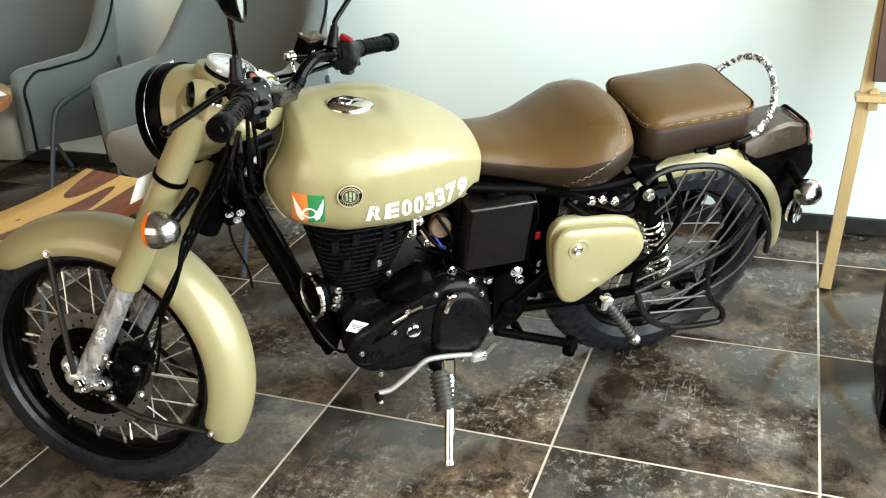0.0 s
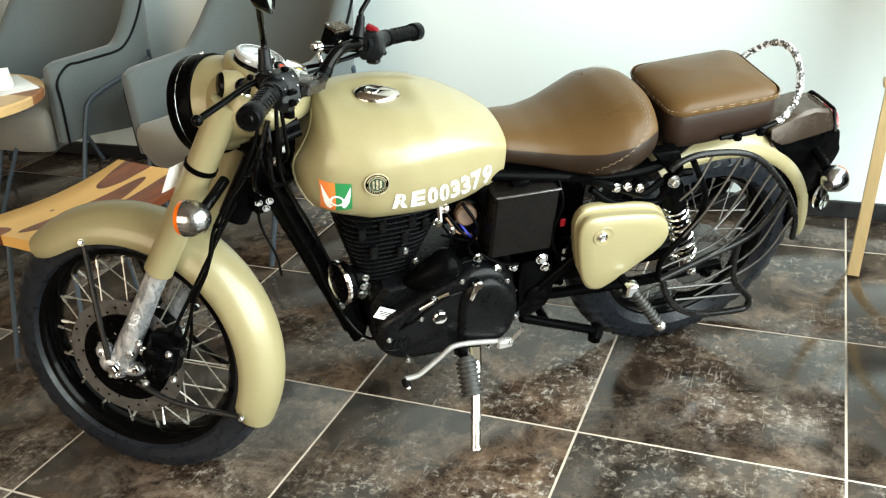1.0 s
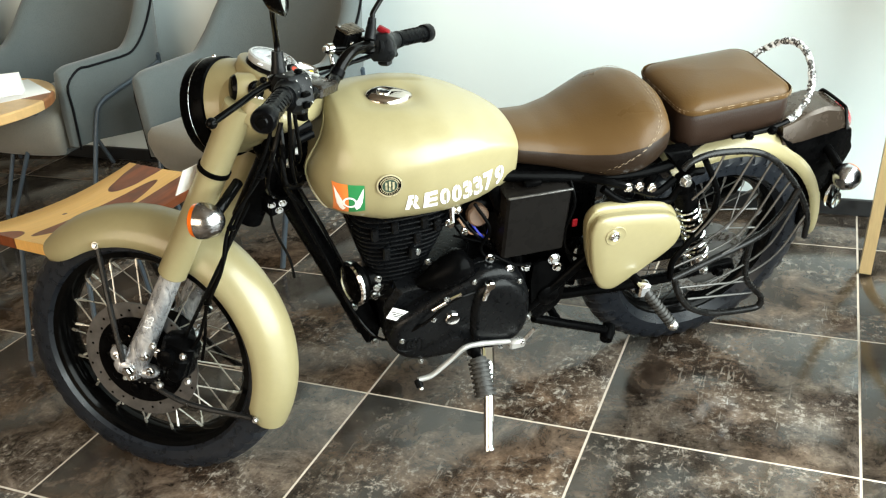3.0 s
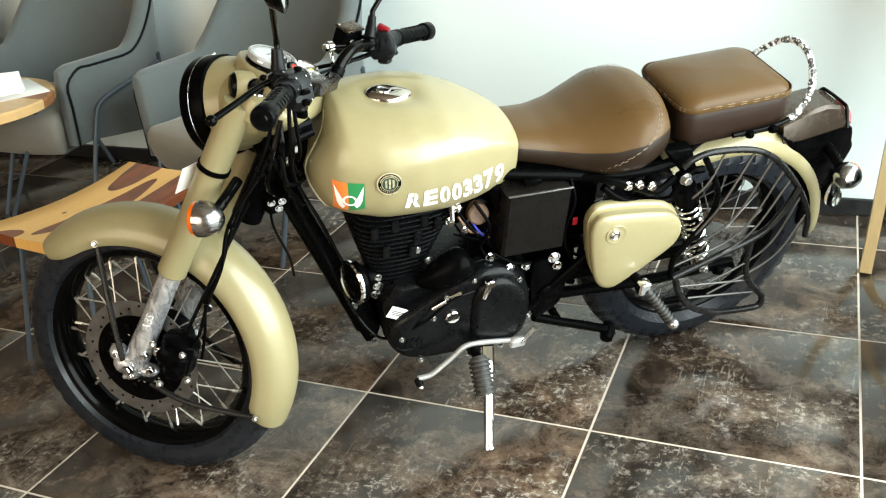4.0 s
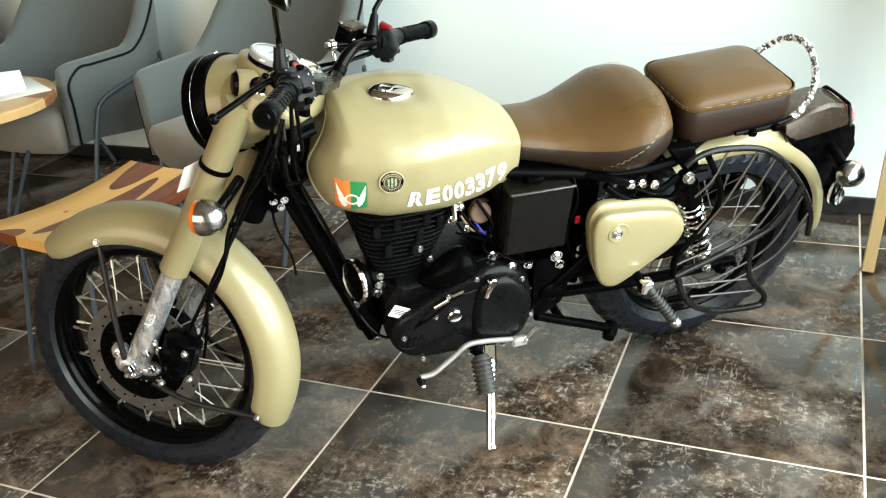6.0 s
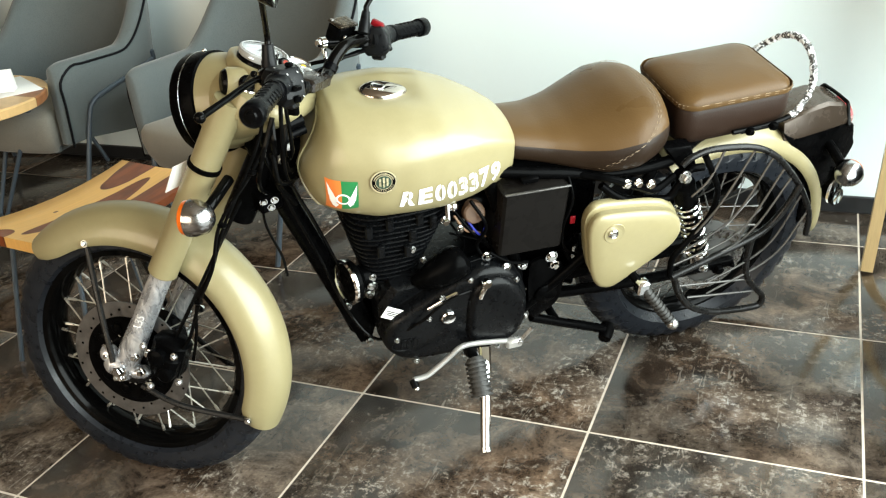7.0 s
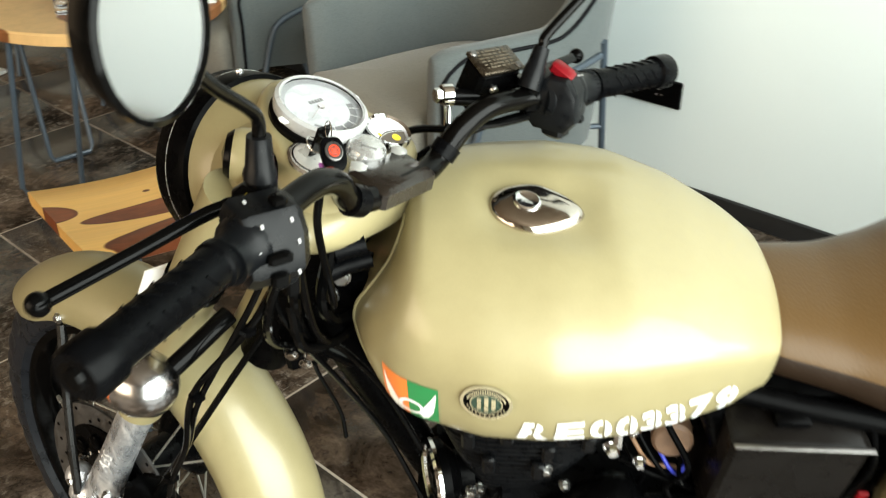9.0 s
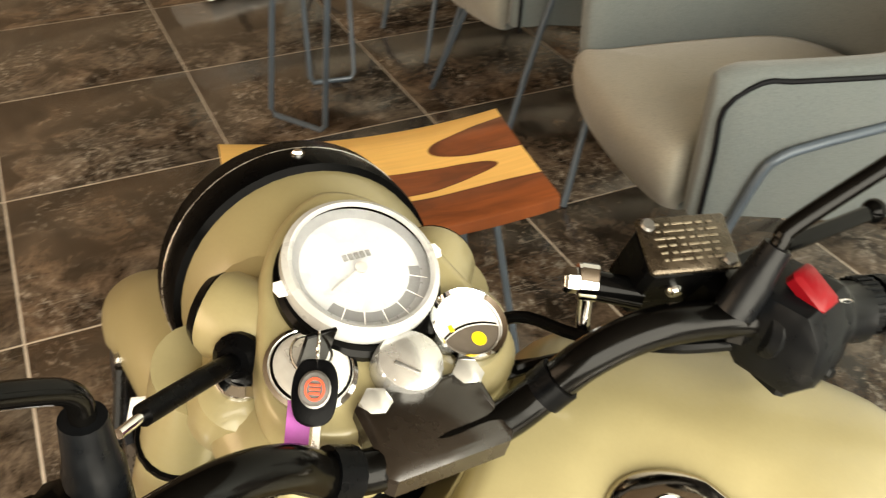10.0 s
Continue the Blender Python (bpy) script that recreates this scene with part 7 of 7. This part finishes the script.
# wires, hoses and clips between box, cover and engine
for pts, r in (([(0.66, 0.10, 0.66), (0.63, 0.12, 0.60), (0.645, 0.11, 0.54), (0.62, 0.12, 0.50)], 0.004), ([(0.70, 0.07, 0.64), (0.66, 0.11, 0.585), (0.63, 0.10, 0.55)], 0.003),
               ([(0.45, 0.12, 0.70), (0.44, 0.14, 0.64), (0.455, 0.14, 0.57), (0.44, 0.13, 0.50), (0.40, 0.12, 0.46)], 0.004), ([(0.42, 0.12, 0.69), (0.36, 0.15, 0.685), (0.30, 0.16, 0.66), (0.25, 0.16, 0.64), (0.20, 0.15, 0.66)], 0.009),
               ([(0.43, 0.11, 0.48), (0.40, 0.12, 0.43), (0.33, 0.12, 0.40)], 0.005), ([(0.62, 0.13, 0.53), (0.575, 0.14, 0.50), (0.53, 0.135, 0.485)], 0.004)):
    cable("hose", pts, r, BLACK, None, "black hose")
part("red_tag", Geo().box((0.012, 0.004, 0.02), Matrix.Translation((0.437, 0.146, 0.59)), 0.002), RED, bike, "small red tag")
g = Geo()
for p in ((0.30, 0.165, 0.672), (0.27, 0.168, 0.665), (0.325, 0.16, 0.672), (0.54, 0.13, 0.475), (0.46, 0.13, 0.455), (0.285, 0.15, 0.43), (0.25, 0.15, 0.45), (0.12, 0.14, 0.42), (0.08, 0.14, 0.41), (0.625, 0.12, 0.515)):
    g.bolt(p, (0, 1, 0), 0.0085, 0.01)
part("frame_bolt", g, CHROME, frame_ob, "bright bolt")
# clutch lever on the cover with its cable adjuster and label
g = Geo().tube([(0.645, 0.176, 0.486), (0.653, 0.178, 0.468), (0.658, 0.177, 0.448)], [0.0085, 0.007, 0.006], 12).lathe([(0, 0), (0.0115, 0), (0.0115, 0.010), (0.009, 0.0125), (0, 0.0125)], 18, Matrix.Translation((0.645, 0.172, 0.487)) @ AX["y"])
part("clutch_arm", g, CHROME, pc, "bright clutch arm")
g = Geo().rod((0.775, 0.165, 0.438), (0.745, 0.17, 0.458), 0.006, 10).rod((0.735, 0.17, 0.463), (0.71, 0.172, 0.473), 0.005, 8)
part("cable_adjuster", g, CHROME, pc)
part("paper_label", Geo().box((0.05, 0.001, 0.032), Matrix.Translation((0.846, 0.137, 0.418)) @ Matrix.Rotation(radians(-32), 4, "Y"), 0.0003), WHITE, pc, "white paper label with dark lines")
g = Geo()
for i in range(3):
    g.mark().box((0.036, 0.0006, 0.0022), Matrix.Translation((0.846, 0.1378, 0.4125 + 0.0055 * i)) @ Matrix.Rotation(radians(-32), 4, "Y"), 0.0001)
part("label_line", g, GLOSSB, pc)
# rear brake drum and sprocket seen through the spokes
g = Geo().lathe([(0.0, 0.02), (0.05, 0.02), (0.082, 0.012), (0.086, 0.0), (0.086, -0.03), (0.0, -0.03)], 40, Matrix.Translation((0, 0.075, RR)) @ AX["y"])
part("brake_drum", g, DRUM, rw, "grey rear hub drum")
g = Geo().lathe([(0.07, 0.0), (0.095, 0.0), (0.095, 0.004), (0.07, 0.004), (0.07, 0.0)], 60, Matrix.Translation((0, 0.095, RR)) @ AX["y"])
part("sprocket", g, STEEL, rw)
g = Geo().box((0.40, 0.03, 0.05), at(0.25, 0.085, 0.385), 0.01)
part("chain_guard", g, BLACK, bike, "black chain guard")

# ---- armchairs ----
def armchair():
    """Upholstered tub chair on a bent steel frame; its front faces -y, its origin is on the floor under its middle."""
    ch = thing("armchair", Matrix(), "grey upholstered tub armchair with dark piping and steel legs", "armchair", "armchairs by the wall")
    hw, y0 = 0.27, -0.30
    half = [(hw - 0.006, y0), (hw - 0.004, y0 + 0.012), (hw - 0.001, y0 + 0.035), (hw + 0.014, -0.15), (hw + 0.028, 0.0), (hw + 0.026, 0.11), (hw - 0.02, 0.22), (0.145, 0.29)]
    plan = [(-x, y) for x, y in half] + [(0, 0.308)] + half[::-1]
    sm = [(p.x, p.y) for p in spline([(x, y, 0) for x, y in plan], 5)]
    n = len(sm)
    rings = []
    for i, (x, y) in enumerate(sm):
        a, b = sm[max(0, i - 1)], sm[min(n - 1, i + 1)]
        d = Vector((b[0] - a[0], b[1] - a[1], 0)).normalized()
        nr = Vector((-d.y, d.x, 0))
        if nr.dot(Vector((-x, -0.05 - y, 0))) < 0:
            nr = -nr
        f = max(0.0, min(1.0, (y - 0.02) / 0.235))
        f = f ** 1.7 * (1.35 - 0.35 * f)
        ztop = 0.645 + 0.29 * f
        zbot = 0.325 - 0.055 * max(0.0, min(1.0, (y + 0.2) / 0.35))
        th = 0.036
        front = math.sqrt(min(1.0, max(0.0, y - y0) / 0.045))
        ring = []
        for u, h in ((-1, 0.0), (-1.08, 0.5), (-1.05, 0.9), (-0.85, 0.965), (-0.4, 0.995), (0.2, 1.0), (0.75, 0.975), (1.0, 0.92), (1.0, 0.5), (0.95, 0.0)):
            z = zbot + (ztop - zbot) * h
            u *= 0.35 + 0.65 * front
            off = nr * (u * th - (0.05 * f * h + 0.012 * h))
            ring.append((x + off.x, y + off.y, z - 0.02 * (1 - front) * (h > 0.9)))
        rings.append(ring)
    edge_ = [Vector(r[2]).lerp(Vector(r[3]), 0.5) for r in rings[12:-12]]
    mid = Vector((0, -0.05, 0))
    def out_of(v):
        w = Vector((v.x, v.y, 0)) - mid
        return v + w.normalized() * 0.003
    first_, last_ = rings[8], rings[-9]
    pts = [out_of(Vector(first_[0])), out_of(Vector(first_[1])), out_of(Vector(first_[1]).lerp(Vector(first_[2]), 0.7))] + [out_of(v) for v in edge_[::2]] + [out_of(Vector(last_[1]).lerp(Vector(last_[2]), 0.7)), out_of(Vector(last_[1])), out_of(Vector(last_[0]))]
    part("piping", Geo().tube(spline(pts, 3), 0.0048, 7), PIPING, ch, "black seam piping")
    sh = part("shell", Geo().loft(rings), FABRIC, ch, "grey woven upholstery", None, 60)
    smooth_mesh(sh, 1, 0.35)
    out = smooth_outline([(-0.232, -0.26), (-0.235, -0.335), (-0.12, -0.36), (0.0, -0.365), (0.12, -0.36), (0.235, -0.335), (0.232, -0.26), (0.23, 0.0), (0.19, 0.2), (0.0, 0.27), (-0.19, 0.2), (-0.23, 0.0)], 4)
    def sring(k, h):
        return [(x * k, -0.06 + (y + 0.06) * k, h) for x, y in out]
    g = Geo().loft([sring(0.82, 0.296), sring(0.9, 0.312), sring(0.965, 0.355), sring(1.0, 0.405), sring(0.99, 0.44), sring(0.95, 0.458), sring(0.8, 0.468), sring(0.4, 0.474)])
    part("seat_cushion", g, FABRIC_LIT, ch, "grey seat cushion, warm light put into its colour", None, 60)
    g = Geo().slab([(x * 0.9, -0.04 + (y + 0.04) * 0.86) for x, y in out], 0.295, 0.345, None, 0.02)
    part("seat_base", g, FABRIC, ch, "grey upholstered underside")
    for s in (1, -1):
        leg = [(s * 0.285, -0.30, 0.0), (s * 0.305, -0.255, 0.22), (s * 0.33, -0.205, 0.43), (s * 0.338, -0.175, 0.478), (s * 0.345, -0.11, 0.50), (s * 0.352, 0.05, 0.528), (s * 0.345, 0.185, 0.55)]
        part("leg", Geo().tube(spline(leg, 6), 0.0095, 10), FRAME_GREY, ch, "grey steel tube leg")
        part("leg", Geo().tube([(s * 0.21, 0.385, 0.0), (s * 0.335, 0.205, 0.58)], 0.0095, 10), FRAME_GREY, ch, "grey steel tube leg")
        part("strut", Geo().rod((s * 0.277, 0.286, 0.31), (s * 0.2, 0.15, 0.31), 0.008, 8), FRAME_GREY, ch)
    part("stretcher", Geo().tube([(-0.2, 0.15, 0.31), (0.2, 0.15, 0.31)], 0.009, 8), FRAME_GREY, ch)
    return ch


first = armchair()
CH = [(-0.862, 0.96, -10), (-1.86, 1.05, 0), (-2.80, 1.0, 6)]
first.matrix_world = pose(CH[0][0], CH[0][1], 0, 0, 0, CH[0][2])
for x, y, r in CH[1:]:
    copy_thing(first, pose(x, y, 0, 0, 0, r))

# ---- stool with a curved two-tone seat ----
MST = pose(-0.862, 0.085, 0, 0, 0, -8.5)
stool = thing("stool", MST, "low stool with a curved two-tone wooden seat on steel rod legs", "stool")
rings = []
L, Wd = 0.275, 0.172
for i in range(25):
    y = -L + 2 * L * i / 24
    z = 0.414 + 0.026 * (y / L) ** 2
    e = 1.0
    ring = []
    for x, dz in ((-Wd, 0.004), (-Wd, -0.018), (-Wd + 0.01, -0.024), (0, -0.026), (Wd - 0.01, -0.024), (Wd, -0.018), (Wd, 0.004), (Wd - 0.006, 0.0085), (Wd * 0.5, 0.006), (0, 0.004), (-Wd * 0.5, 0.006), (-Wd + 0.006, 0.0085)):
        ring.append((x, y, z + dz))
    rings.append(ring)
part("seat", Geo().loft(rings), WOOD, stool, "curved seat of pale wood with dark heartwood tongues", None, 50)
for sx in (-1, 1):
    for sy in (-1, 1):
        part("leg", Geo().tube([(sx * 0.13, sy * 0.17, 0.41), (sx * 0.165, sy * 0.235, 0.0)], 0.007, 8), FRAME_GREY, stool, "thin grey steel leg")
    part("rail", Geo().rod((sx * 0.13, -0.17, 0.40), (sx * 0.13, 0.17, 0.40), 0.006, 8), FRAME_GREY, stool)

# ---- round table with papers and bottles ----
TC = (-1.863, 0.50)
TR, TZ = 0.362, 0.573
table = thing("round_table", pose(TC[0], TC[1], 0, 0, 0, 0), "round wooden cafe table on a crossed steel rod base", "table")
rings = []
n = 72
edge = [TR * (1 + 0.012 * math.sin(3 * 2 * math.pi * i / n + 1) + 0.006 * math.sin(7 * 2 * math.pi * i / n)) for i in range(n)]
def tring(k, h, d=0.0):
    return [((edge[i] * k - d) * math.cos(2 * math.pi * i / n), (edge[i] * k - d) * math.sin(2 * math.pi * i / n), h) for i in range(n)]
g = Geo().loft([tring(1, TZ - 0.04, 0.02), tring(1, TZ - 0.034, 0.004), tring(1, TZ - 0.006), tring(1, TZ, 0.006), tring(0.5, TZ)])
part("tabletop", g, WOOD_T, table, "thick round top of striped pale and brown wood", None, 40)
for p0, p1, p2, p3 in (((0.052, -0.33), (-0.12, -0.335), (0.053, -0.224), (0.235, -0.246)), ((0.17, 0.25), (-0.078, 0.176), (-0.187, 0.255), (-0.02, 0.335)), ((-0.33, 0.0), (-0.25, -0.02), (-0.27, -0.16), (-0.30, -0.16))):
    pts = [(*p0, TZ - 0.04), (*(Vector(p1).lerp(Vector(p0), 0.04)), 0.03), (*(Vector(p1).lerp(Vector(p2), 0.08)), 0.009), (*(Vector(p2).lerp(Vector(p1), 0.08)), 0.009), (*(Vector(p2).lerp(Vector(p3), 0.04)), 0.03), (*p3, TZ - 0.04)]
    part("leg_loop", Geo().tube(pts, 0.0085, 9), FRAME_GREY, table, "grey steel rod leg loop")
for i, (dx, dy, r) in enumerate(((0.12, 0.17, 60), (0.02, 0.10, 75))):
    ob = part("paper_sheet", Geo().box((0.21, 0.297, 0.002), None, 0.0005), WHITE)
    ob.matrix_world = pose(TC[0] + dx, TC[1] + dy, TZ + 0.001 + 0.0022 * i, 0, 0, r)
    tagged(ob, "white paper sheet lying on the round table", "paper")
ob = part("table_card", Geo().loft([[(-0.05, -0.03, 0), (0.05, -0.03, 0), (0.05, 0.03, 0), (-0.05, 0.03, 0)], [(-0.05, -0.004, 0.075), (0.05, -0.004, 0.075), (0.05, 0.004, 0.075), (-0.05, 0.004, 0.075)]]), WHITE)
ob.matrix_world = pose(TC[0] + 0.165, TC[1] + 0.125, TZ + 0.0055, 0, 0, 35)
tagged(ob, "folded white card standing on the round table", "card")


BS = Matrix.Scale(0.74, 4)


def bottle():
    b = thing("water_bottle", Matrix(), "clear plastic water bottle with a blue and white label", "bottle", "bottles on the round table")
    part("body", Geo().lathe([(0, 0), (0.026, 0), (0.031, 0.006), (0.031, 0.05), (0.029, 0.055), (0.031, 0.06), (0.031, 0.12), (0.024, 0.15), (0.013, 0.168), (0.012, 0.18), (0, 0.18)], 24), glass_material("bottle_plastic", (0.95, 0.97, 1.0), 0.05, False), b, "clear ribbed body", BS)
    part("label_band", Geo().lathe([(0.0316, 0.062), (0.0316, 0.112)], 24), BLUE, b, "blue and white label", BS)
    part("bottle_cap", Geo().lathe([(0.0145, 0.172), (0.0145, 0.19), (0.013, 0.192), (0, 0.192)], 20), simple("blue_cap", (0.05, 0.07, 0.5), 0.35), b, "blue screw cap", BS)
    return b


b0 = bottle()
b0.matrix_world = pose(TC[0] + 0.122, TC[1] - 0.10, TZ + 0.001)
for dx, dy in ((0.15, -0.035), (0.01, -0.05), (0.06, -0.16), (0.075, -0.04), (0.0, -0.13)):
    copy_thing(b0, pose(TC[0] + dx, TC[1] + dy, TZ + 0.001, 0, 0, 40))

# ---- easel, socket, floor board ----
es = thing("easel", pose(1.22, 1.03, 0), "pale pine easel holding a dark brown canvas", "easel")
part("leg", Geo().tube([(0, 0, 0.0), (0.10, 0.16, 1.55)], 0.024, 4), PINE, es, "square pine leg")
part("leg", Geo().tube([(0.62, 0, 0.0), (0.50, 0.16, 1.55)], 0.024, 4), PINE, es, "square pine leg")
part("leg", Geo().tube([(0.31, 0.40, 0.0), (0.30, 0.18, 1.5)], 0.02, 4), PINE, es, "square pine leg")
part("ledge", Geo().box((0.62, 0.06, 0.02), at(0.32, 0.035, 0.60), 0.003), PINE, es, "pine ledge")
part("ledge_block", Geo().box((0.03, 0.03, 0.06), at(0.06, 0.05, 0.59), 0.003), PINE, es)
cv = part("canvas", Geo().box((0.56, 0.02, 0.75), pose(0.33, 0.07, 1.02, -6, 0, 0), 0.002), simple("dark_canvas", (0.05, 0.022, 0.016), 0.6), None)
cv.matrix_world = pose(1.22, 1.03, 0)
tagged(cv, "dark brown canvas standing on the pine easel", "canvas")
so_ = part("wall_socket", Geo().box((0.215, 0.012, 0.082), None, 0.004), GLOSSB)
so_.matrix_world = pose(-0.562, WY - 0.007, 0.332)
tagged(so_, "long black wall socket plate on the pale wall", "socket")
g = Geo()
for dx in (-0.06, -0.045, -0.052, 0.03, 0.045, 0.037):
    g.mark().box((0.006, 0.002, 0.006), at(dx, -0.0065, 0.01 if dx in (-0.052, 0.037) else -0.008), 0.001)
part("socket_hole", g, STEEL, so_)
bd = part("display_board", Geo().box((0.46, 0.36, 0.02), None, 0.004), WHITE)
bd.matrix_world = pose(-3.22, 0.38, 0.011, 0, 0, -72)
tagged(bd, "low pale board lying on the tiles", "board")
g = Geo().tube(spline([(-0.04, 0.0, 0.0), (-0.03, 0.01, 0.06), (-0.03, 0.02, 0.16), (-0.02, 0.02, 0.4)], 4), 0.022, 10).tube(spline([(-0.03, 0.02, 0.12), (0.05, 0.0, 0.06), (0.10, 0.03, 0.01)], 4), 0.014, 8)
ob = part("display_stand", g, GLOSSB)
ob.matrix_world = pose(-3.2, 0.38, 0.022)
tagged(ob, "black metal stand foot on the pale board", "stand")
ob = part("black_stand", Geo().box((0.34, 0.34, 0.28), None, 0.02).box((0.3, 0.3, 0.5), at(0.03, 0.08, 0.36), 0.02), BLACK)
ob.matrix_world = pose(1.50, 0.43, 0.141)
tagged(ob, "black floor-standing box beside the easel", "box")

# ---- floor tiles ----
TS = 0.6
meshes = {}
for i in range(-10, 5):
    for j in range(-8, 3):
        xa, xb = max(i * TS, XW), min((i + 1) * TS, XE)
        ya, yb = max(j * TS, YS), min((j + 1) * TS, WY)
        if xb - xa < 0.03 or yb - ya < 0.03:
            continue
        key_ = (round(xb - xa, 3), round(yb - ya, 3))
        if key_ not in meshes:
            meshes[key_] = mesh_of("floor_tile", Geo().box((key_[0] - 0.005, key_[1] - 0.005, 0.012), None, 0.0012), TILE)
        ob = new("floor_tile", meshes[key_])
        ob.parent = base
        ob.matrix_parent_inverse = Matrix.Translation(base.location).inverted()
        ob.location = ((xa + xb) / 2, (ya + yb) / 2, -0.006)
